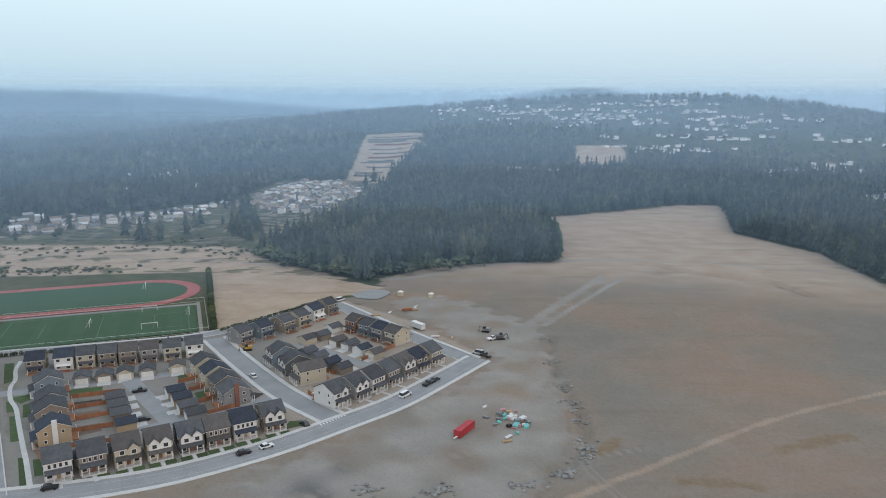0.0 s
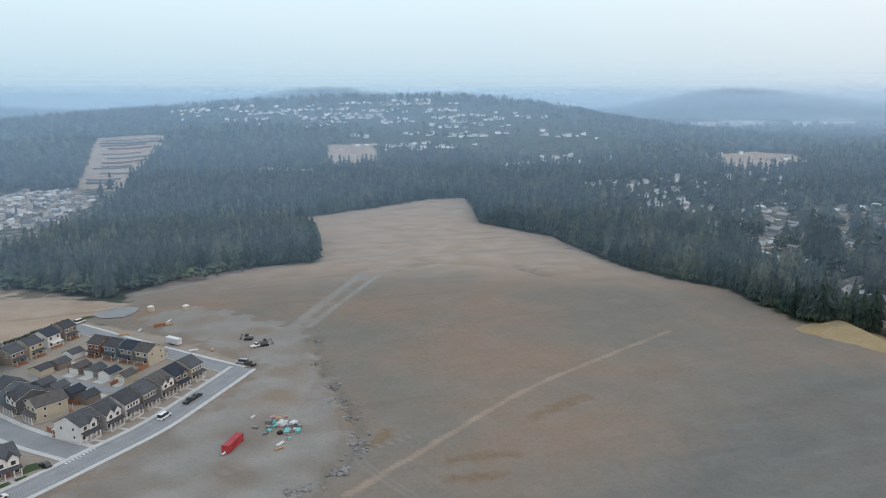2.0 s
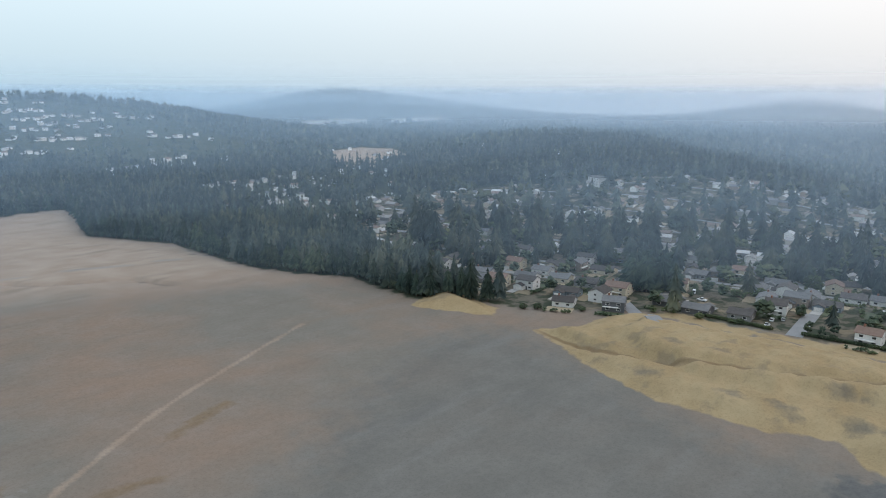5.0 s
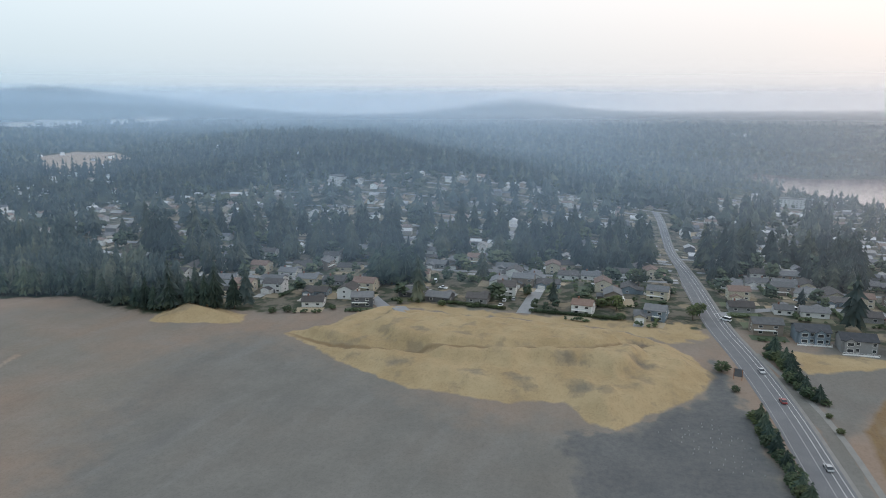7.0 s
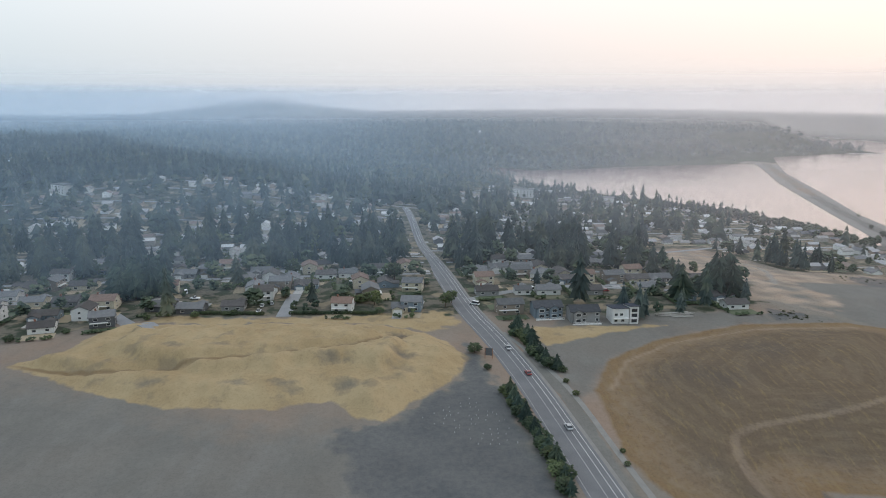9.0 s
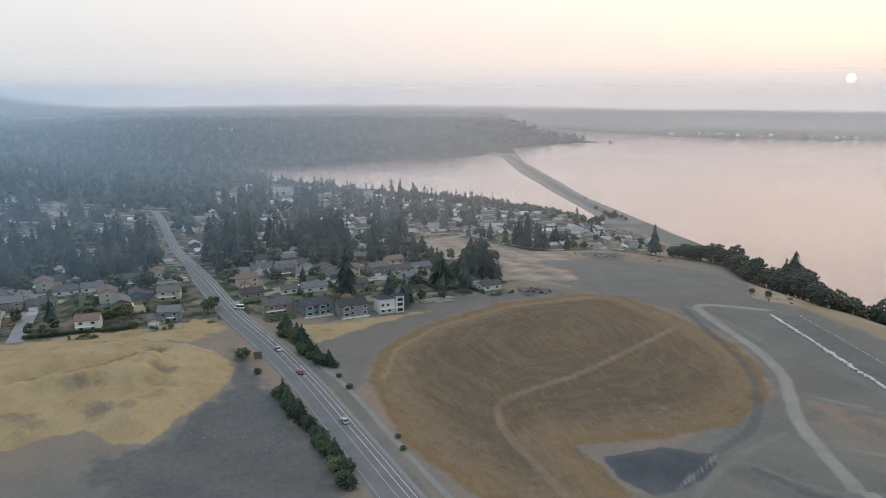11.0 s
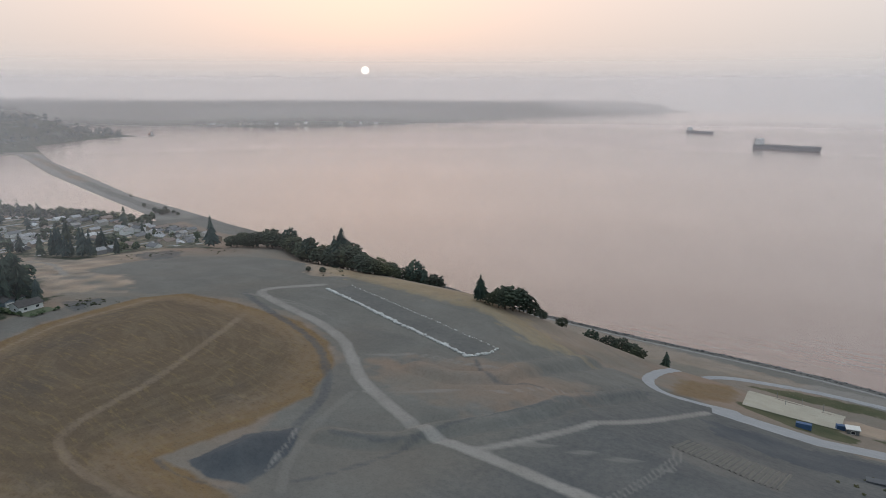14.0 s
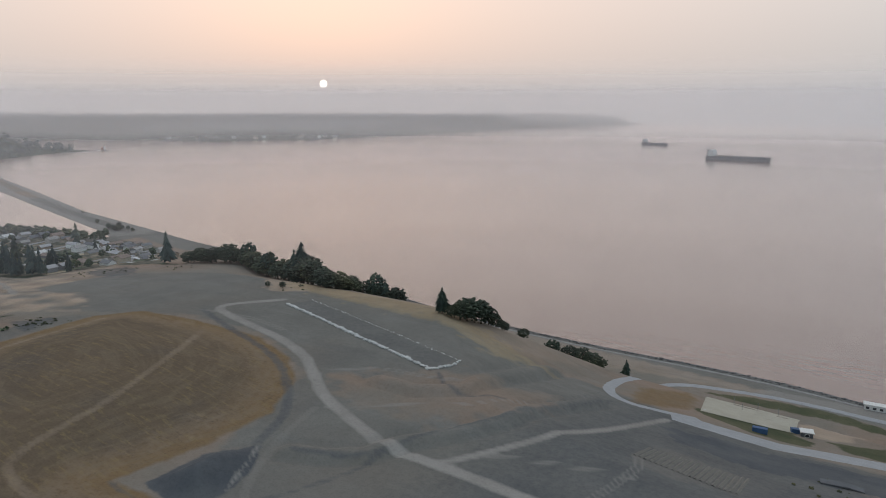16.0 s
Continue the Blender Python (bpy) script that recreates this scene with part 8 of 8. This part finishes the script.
for px, py, tall in ((190, -289, 6), (187, -292, 8.5), (186, -297, 11), (184, -301, 12), (183, -306, 11), (182, -312, 8.5), (181, -318, 7), (177, -320, 5), (171, -330, 6), (164, -352, 8), (158, -362, 9), (152, -366, 10), (147, -368, 9), (143, -370, 8), (300, -280, 3.5), (310, -278, 3)):
    tree("shore_tree", px, py, 1.45 * tall, SHORE_CROWNS, BRANCHED, "low dark shrub tree above the beach", "trees on the bluff", 1.35, 0.22 * tall)
tree("pine_tree", 128, -372, 11, CONIFER_CROWNS, STEM, "small lone pine above the beach", "trees on the bluff", 1.2)
# trees on the low shore and the spit
for px, py, tall in [(858 + tree_rng.normal(0, 16), -522 + tree_rng.normal(0, 5), tree_rng.uniform(5, 9)) for _ in range(16)] + [(1030, -576, 6), (1036, -578, 5), (925, -535, 6), (930, -538, 7)]:
    tree("shore_tree", px, py, tall, SHORE_CROWNS, BRANCHED, "dark low tree on the gravel spit", "trees on the spit", 1.3, 0.8)
spots = np.array([(px + tree_rng.normal(0, 10), py + tree_rng.normal(0, 9)) for px, py in resample([(810, -462), (900, -440), (1010, -405), (1090, -350), (1140, -280), (1200, -225), (1350, -130)], 5.0) for _ in range(2)])
scatter("lagoon_trees", [bushy_shape(tree_rng, 12, 5) for _ in range(5)], spots, tree_rng.uniform(6, 14, len(spots)), tree_rng, SHORE_LEAF, "dark trees along the lagoon shore", "trees", 1.3)

# low dark scrub on the rough ground by the suburb and the ramp
spots = np.array([(px + tree_rng.normal(0, sx), py + tree_rng.normal(0, sx)) for px, py, n, sx in ((350, -165, 26, 5), (456, -270, 30, 9), (10, -236, 16, 9), (340, -170, 8, 4), (420, -300, 14, 7), (300, -288, 10, 6)) for _ in range(n)])
scatter("low_scrub", [bushy_shape(tree_rng, 10, 5) for _ in range(4)], spots, tree_rng.uniform(0.5, 1.3, len(spots)), tree_rng, SCRUB_LEAF, "low dark olive scrub on rough ground", "scrub", 1.8)

# ---- the graded land by the sea, the beach and the ships ----
SLAB_LINES = ([(272, -256), (240, -247), (205, -236), (171.6, -226.5), (156, -221)], [(266, -269), (230, -259), (190, -247.5), (151, -236)], [(156, -221), (151, -228), (151, -236)])
heap = place_root("rock_border", pose(0, 0, 0), "line of white boulders round a grey gravel bed", "rocks")
for line, gap, size, chance in ((SLAB_LINES[0], 0.8, 1.7, 0.9), (SLAB_LINES[1], 1.1, 0.7, 0.75), (SLAB_LINES[2], 0.9, 1.7, 0.8)):
    for x, y in resample(line, gap):
        if random.random() < chance:
            s = size * random.uniform(0.6, 1.4)
            x, y = x + random.uniform(-0.5, 0.5), y + random.uniform(-0.5, 0.5)
            part("boulder", random.choice(PALE_MESHES), None, heap, at=pose(x, y, ground_z(x, y) + 0.15 * s, 0, 0, random.uniform(0, 360)) @ Matrix.Diagonal((s, s, s, 1)))
# gravel roads draped over the graded land, and the shingle of the beach
def draped_strip(line, left, right, lift, across=6):
    """A sheet that follows both the line and the ground beneath it, with ragged sides."""
    pts = resample(rounded(line), 3.0)
    bm, prev = bmesh.new(), None
    for i, (x, y) in enumerate(pts):
        (ax, ay), (bx, by) = pts[max(i - 1, 0)], pts[min(i + 1, len(pts) - 1)]
        n = math.hypot(bx - ax, by - ay) or 1
        nx, ny = -(by - ay) / n, (bx - ax) / n
        lo, hi = right + random.uniform(-0.35, 0.35), left + random.uniform(-0.35, 0.35)
        row = []
        for k in range(across + 1):
            o = lo + (hi - lo) * k / across
            row.append(bm.verts.new((x + nx * o, y + ny * o, max(ground_z(x + nx * o, y + ny * o), SEA_Z) + (lift if 0 < k < across else -0.25))))
        if prev:
            for k in range(across):
                bm.faces.new((prev[k], prev[k + 1], row[k + 1], row[k])).smooth = True
        prev = row
    bmesh.ops.recalc_face_normals(bm, faces=bm.faces[:])
    if sum(f.normal.z for f in bm.faces) < 0:
        bmesh.ops.reverse_faces(bm, faces=bm.faces[:])
    return bm


LOOP_GRAVEL = surface("loop_gravel", ((0.285, 0.292, 0.300), (0.335, 0.340, 0.345)), 4, 3, 0.95, 0.2)
SHINGLE = surface("beach_shingle", ((0.070, 0.070, 0.070), (0.150, 0.148, 0.142)), 2.2, 2, 0.95, 0.4)
FOAM_STONES = surface("pale_shingle", ((0.20, 0.198, 0.19), (0.30, 0.295, 0.28)), 2.0, 2, 0.95, 0.4)
LOOP = [(-60, -418), (-3, -412), (42, -416), (77, -411), (106, -404), (119, -385), (121, -351), (116, -313), (108, -293), (97, -286), (86, -293), (72, -306)]
for line, a, b, words in ((LOOP, 3.4, -3.4, "pale gravel loop road above the beach"), ([(80, -292), (62, -298), (40, -307), (20, -315), (0, -322), (-60, -336)], 11.0, -11.0, "wide pale gravel beach road")):
    tagged(part("road_gravel", draped_strip(line, a, b, 0.16), LOOP_GRAVEL), words, "road", kind="structure")
SHORE_LINE = [(-60, -434), (-2, -436), (62, -445.5), (113, -447.5), (169, -446), (246, -450), (314, -459), (363, -471), (540, -507)]
tagged(part("beach_shingle", draped_strip(SHORE_LINE, 5.5, -1.5, 0.14), SHINGLE), "dark wet shingle along the tide line", "beach", kind="structure")
tagged(part("beach_stones", draped_strip(SHORE_LINE, 9.0, 5.8, 0.14), FOAM_STONES), "pale dry stones above the tide line", "beach", kind="structure")
# rows of ploughed ridges
SPOIL = surface("sandy_spoil", ((0.150, 0.142, 0.124), (0.180, 0.169, 0.146)), 2, 4, 0.95, 0.4)
for k in range(19):
    t = k / 18
    a, b = (67 - 31 * t, -206 + 1 * t), (67 - 30 * t, -222 - 7 * t)
    line = resample([a, b], 2.0)
    ridge = bmesh.new()
    prev = None
    for x, y in line:
        z = ground_z(x, y)
        ring = [ridge.verts.new((x - 0.75, y, z - 0.1)), ridge.verts.new((x + random.uniform(-0.15, 0.15), y, z + random.uniform(0.25, 0.4))), ridge.verts.new((x + 0.75, y, z - 0.1))]
        if prev:
            ridge.faces.new((prev[0], prev[1], ring[1], ring[0]))
            ridge.faces.new((prev[1], prev[2], ring[2], ring[1]))
        prev = ring
    tagged(part("earth_ridge", ridge, SPOIL), "long low ridge of sandy spoil", "earth ridge", "rows of spoil ridges")
# the court by the beach, its lawn edge, cabins and steps
court = tagged(flat_sheet("pavement_court", [(77, -330), (88, -390), (41, -386), (39, -353)], 0.25, surface("pale_court", ((0.36, 0.335, 0.27), (0.42, 0.39, 0.32)), 8, 3, 0.95, 0.1)), "pale sandy court beside the beach road", "court", kind="structure")
for x0, y0 in ((77, -337), (52, -349)):
    part("steps", box(bmesh.new(), x0 - 0.8, x0 + 0.8, y0, y0 + 6, ground_z(x0, y0) - 0.5, ground_z(x0, y0) + 0.35), CONCRETE, court, "pale concrete steps")
for x0, y0 in ((72, -380), (60, -379), (50, -377), (66, -370)):
    part("lamp_post", box(bmesh.new(), x0 - 0.09, x0 + 0.09, y0 - 0.09, y0 + 0.09, ground_z(x0, y0), ground_z(x0, y0) + 4.0), GREY_METAL, court, "grey lamp post")


def beach_building(x, y, turn, w, d, h, wall, roof, label, glazed=True):
    root = place_root("pavilion", pose(x, y, ground_z(x, y), 0, 0, turn), label, "pavilion")
    part("wall", box(bmesh.new(), -w / 2, w / 2, -d / 2, d / 2, -0.5, h), wall, root)
    part("roof", box(bmesh.new(), -w / 2 - 0.5, w / 2 + 0.5, -d / 2 - 0.5, d / 2 + 0.5, h + 0.005, h + 0.35), roof, root)
    if glazed:
        n = max(1, int(w / 3))
        for k in range(n):
            add_window(root, Matrix.Translation((-w / 2 + w * (k + 0.5) / n, d / 2 + 0.005, 0.6)) @ pose(0, 0, 0, 0, 0, 180), 1.9, 1.6)
            add_window(root, Matrix.Translation((-w / 2 + w * (k + 0.5) / n, -d / 2 - 0.005, 0.6)), 1.9, 1.6)
    return root


beach_building(9, -431, 4, 13, 4, 3.0, SIDINGS["white"], TRIM, "long white beach pavilion with wide windows")
beach_building(34, -352, 15, 5, 4, 2.8, SIDINGS["charcoal"], TRIM, "dark kiosk with a white roof")
container(50, -326, 8, BLUE_STEEL, "blue shipping container beside the beach road", 6.1)
container(38, -355.5, 20, BLUE_STEEL, "blue shipping container beside the court", 6.1)
beach_building(-3, -384, 8, 6, 4, 2.8, SIDINGS["grey"], TRIM, "grey kiosk by the lawn", False)
stage = place_root("loading_ramp", pose(15, -254, ground_z(15, -254), 0, 0, 10), "dark timber loading ramp on the dark strip", "ramp")
part("deck", box(bmesh.new(), -4, 4, -1.6, 1.6, 0.7, 1.1), SIDINGS["charcoal"], stage)
part("ramp", poly_prism(bmesh.new(), [(-9, 0.0), (-4.01, 0.7), (-4.01, 1.1), (-9, 0.25)], "y", -1.5, 1.5), SIDINGS["charcoal"], stage)
for px in (-3.5, 0, 3.5):
    for py in (-1.4, 1.4):
        part("leg", box(bmesh.new(), px - 0.15, px + 0.15, py - 0.15, py + 0.15, -1.0, 0.69), SIDINGS["charcoal"], stage)
# rocks and drift logs along the tide line
tide = place_root("beach_rocks", pose(0, 0, 0), "dark rocks and driftwood along the tide line", "rocks")
DARK_ROCK = surface("wet_rock", ((0.045, 0.045, 0.045), (0.08, 0.078, 0.072)), 0.6, 4, 0.8, 0.4, vary=0.3)
WET_MESHES = [mesh_of("rock", rock_mesh(k + 30, 1.0, 0.45), DARK_ROCK) for k in range(4)]
for x, y in resample([(-60, -433), (-2, -435), (62, -444), (113, -447), (169, -444.5), (246, -449), (314, -458), (363, -470)], 1.7):
    s = random.uniform(0.6, 2.2)
    x, y = x + random.uniform(-1, 1), y + random.uniform(-1.5, 3.0)
    part("rock", random.choice(WET_MESHES), None, tide, at=pose(x, y, max(ground_z(x, y), SEA_Z) + 0.1 * s, 0, 0, random.uniform(0, 360)) @ Matrix.Diagonal((s * 1.5, s, s, 1)))


def ship(x, y, turn, length, label):
    root = place_root("cargo_ship", pose(x, y, SEA_Z, 0, 0, turn), label, "ship", "cargo ships at anchor")
    k = length / 180
    hull_paint = surface("ship_hull", ((0.05, 0.055, 0.07), (0.07, 0.075, 0.09)), 20, 1, 0.6, 0.05) if "ship_hull" not in bpy.data.materials else bpy.data.materials["ship_hull"]
    bm = bmesh.new()
    plan = [(-90, -12), (-88, -14.5), (60, -14.5), (78, -10), (90, 0), (78, 10), (60, 14.5), (-88, 14.5), (-90, 12)]
    low = [bm.verts.new((px * k * (0.97 if px > 60 else 1), py * k * 0.92, -4 * k)) for px, py in plan]
    high = [bm.verts.new((px * k * (1.03 if px > 60 else 1), py * k, (13 if px > 60 else 10.5) * k)) for px, py in plan]
    for i in range(len(plan)):
        j = (i + 1) % len(plan)
        bm.faces.new((low[i], low[j], high[j], high[i]))
    bm.faces.new(high)
    bm.faces.new(low[::-1])
    part("hull", bm, hull_paint, root, "dark steel hull")
    part("bridge", box(bmesh.new(), -84 * k, -68 * k, -13 * k, 13 * k, 10.6 * k, 24 * k), SIDINGS["white"], root, "white bridge house")
    part("wheelhouse", box(bmesh.new(), -80 * k, -70 * k, -14 * k, 14 * k, 24.05 * k, 27.5 * k), SIDINGS["white"], root)
    part("funnel", box(bmesh.new(), -90 * k, -85 * k, -3 * k, 3 * k, 10.6 * k, 29 * k), SIDINGS["charcoal"], root, "dark funnel")
    part("mast", box(bmesh.new(), -76 * k, -75 * k, -0.5 * k, 0.5 * k, 27.55 * k, 34 * k), GREY_METAL, root)
    for n in range(6):
        part("hatch", box(bmesh.new(), (-58 + 21 * n) * k, (-42 + 21 * n) * k, -9 * k, 9 * k, 10.6 * k, 12.4 * k), SIDINGS["taupe"], root)
    part("foremast", box(bmesh.new(), 80 * k, 81 * k, -0.5 * k, 0.5 * k, 12 * k, 20 * k), GREY_METAL, root)


ship(438, -2082, 171, 171, "long dark cargo ship at anchor on hazy water")
ship(843, -2630, 153, 122, "smaller dark cargo ship at anchor on hazy water")
# the lighthouse islet and low islands off the far shore
islet = tagged(part("islet", rock_mesh(77, 30, 0.22), ROCK, at=Matrix.Translation((2270, -1366, SEA_Z - 1))), "small rocky islet with a lighthouse", "islet")
light = place_root("lighthouse", pose(2272, -1365, SEA_Z + 3), "white lighthouse on a rocky islet", "lighthouse")
part("tower", poly_prism(bmesh.new(), [(-2, -1), (2, -1), (1.3, 11), (-1.3, 11)], "x", -2, 2), SIDINGS["white"], light)
part("lantern", box(bmesh.new(), -1.2, 1.2, -1.2, 1.2, 11.05, 14), SIDINGS["rust"], light, "red lantern room")
part("cottage", gable_body(bmesh.new(), "x", -4, 4, 3, 13, 5, 0.6, -1), SIDINGS["rust"], light, "red brick cottage")
part("causeway", box(bmesh.new(), -2, 2, 14, 150, -5, -2.2), CONCRETE, light)
for k, (x, y, long) in enumerate(((2326, -2008, 90), (2110, -2190, 130), (2075, -2452, 70), (2560, -1840, 160))):
    bm = rock_mesh(60 + k, 1.0, 0.12)
    bmesh.ops.scale(bm, vec=(long, long * 0.4, long * 0.8), verts=bm.verts[:])
    tagged(part("low_island", bm, DARK_ROCK, at=pose(x, y, SEA_Z, 0, 0, 100)), "low dark rocky island on hazy water", "island", "low islands")
# a stack of bleached logs on the verge below the white house
LOG_WOOD = surface("bleached_log", ((0.34, 0.32, 0.29), (0.44, 0.42, 0.38)), 1.5, 5, 0.9, 0.3, vary=0.2)
stack = place_root("log_stack", pose(345, -109, ground_z(345, -109), 0, 0, 98), "stack of long bleached logs on bare verge", "logs")
for k, (u, v, h, long) in enumerate(((0, -3.2, 0.35, 19), (0.8, -2.2, 0.35, 17), (-1.0, -1.2, 0.35, 20), (0.5, 0.6, 0.35, 15), (0, -2.7, 0.95, 16), (1.2, -1.7, 0.95, 14), (-2.5, 2.4, 0.35, 11))):
    log = bmesh.new()
    bmesh.ops.create_cone(log, cap_ends=True, segments=8, radius1=0.36, radius2=0.27, depth=long, matrix=pose(u, v, h, 0, 90, 3.0 * (k % 3)))
    part("log", log, LOG_WOOD, stack)
# white planting tubes on the slope beside the main road
tube_rng = np.random.default_rng(4)
gx, gy = [v.ravel() for v in np.meshgrid(np.arange(204, 250, 3.4), np.arange(-20, 16, 3.0))]
tube_spots = np.stack([gx, gy], -1) + tube_rng.normal(0, 0.6, (len(gx), 2))
tube_spots = tube_spots[(inside_distance([(224, 13), (203, -12), (207, -20), (228, -17), (246, -6)], tube_spots[:, 0], tube_spots[:, 1]) > 0) & (tube_rng.uniform(0, 1, len(gx)) < 0.75)]
tube = (np.array([(0.16 * math.cos(a), 0.16 * math.sin(a), z) for z in (0.0, 1.0) for a in (0, 1.57, 3.14, 4.71)]), np.array([(0, 1, 5), (0, 5, 4), (1, 2, 6), (1, 6, 5), (2, 3, 7), (2, 7, 6), (3, 0, 4), (3, 4, 7), (4, 5, 6), (4, 6, 7)]))
scatter("planting_tubes", [tube], tube_spots, np.full(len(tube_spots), 0.75), tube_rng, WORN_PAINT, "rows of small white planting tubes on bare ground", "planting tubes")
# large pale buildings far off in the town
for x, y, turn, w, d, h in ((715, 453, 60, 34, 14, 5), (700, 386, 60, 22, 12, 9), (1120, -112, 80, 46, 14, 13), (1090, -214, 80, 50, 14, 13), (1200, -161, 80, 40, 14, 13), (1143, 223, 70, 26, 12, 6), (2200, 2480, -42, 170, 40, 32), (2560, 2330, -45, 140, 40, 34), (1900, 2340, -40, 110, 30, 30), (2420, 2380, -44, 70, 40, 30), (2330, -60, 90, 60, 20, 8)):
    root = place_root("large_building", pose(x, y, ground_z(x, y), 0, 0, turn), "large pale flat-roofed building among trees", "building", "large town buildings")
    part("wall", box(bmesh.new(), -w / 2, w / 2, -d / 2, d / 2, -3, h), SIDINGS["white"], root)
    part("roof", box(bmesh.new(), -w / 2 - 0.5, w / 2 + 0.5, -d / 2 - 0.5, d / 2 + 0.5, h + 0.01, h + 0.6), GREY_ROOF, root)
    n = max(2, int(w / 5))
    if w < 50:
        for k in range(n):
            for level in range(max(1, int(h / 3))):
                for s, spin in ((1, 180), (-1, 0)):
                    add_window(root, Matrix.Translation((-w / 2 + w * (k + 0.5) / n, s * (d / 2 + 0.005), 0.9 + 2.9 * level)) @ pose(0, 0, 0, 0, 0, spin), 1.9, 1.3)

# terraces and low red walls of the cleared slope far off
for k in range(13):
    t = k / 12
    y0 = 950 + 440 * t + random.uniform(-12, 12)
    x0, x1 = -128 - 18 * t + random.uniform(0, 22), -72 + 34 * t - random.uniform(0, 26)
    tagged(part("terrace_wall", strip_bm([(x0, y0 + 8), ((x0 + x1) / 2, y0), (x1, y0 + 6)], 1.2, -1.2, random.uniform(1.2, 3.0), 5.0, 12), SIDINGS["rust"] if k in (6, 9) else GREY_ROOF), "low terrace wall on the cleared hillside", "terrace wall", "terraces of the cleared hillside")
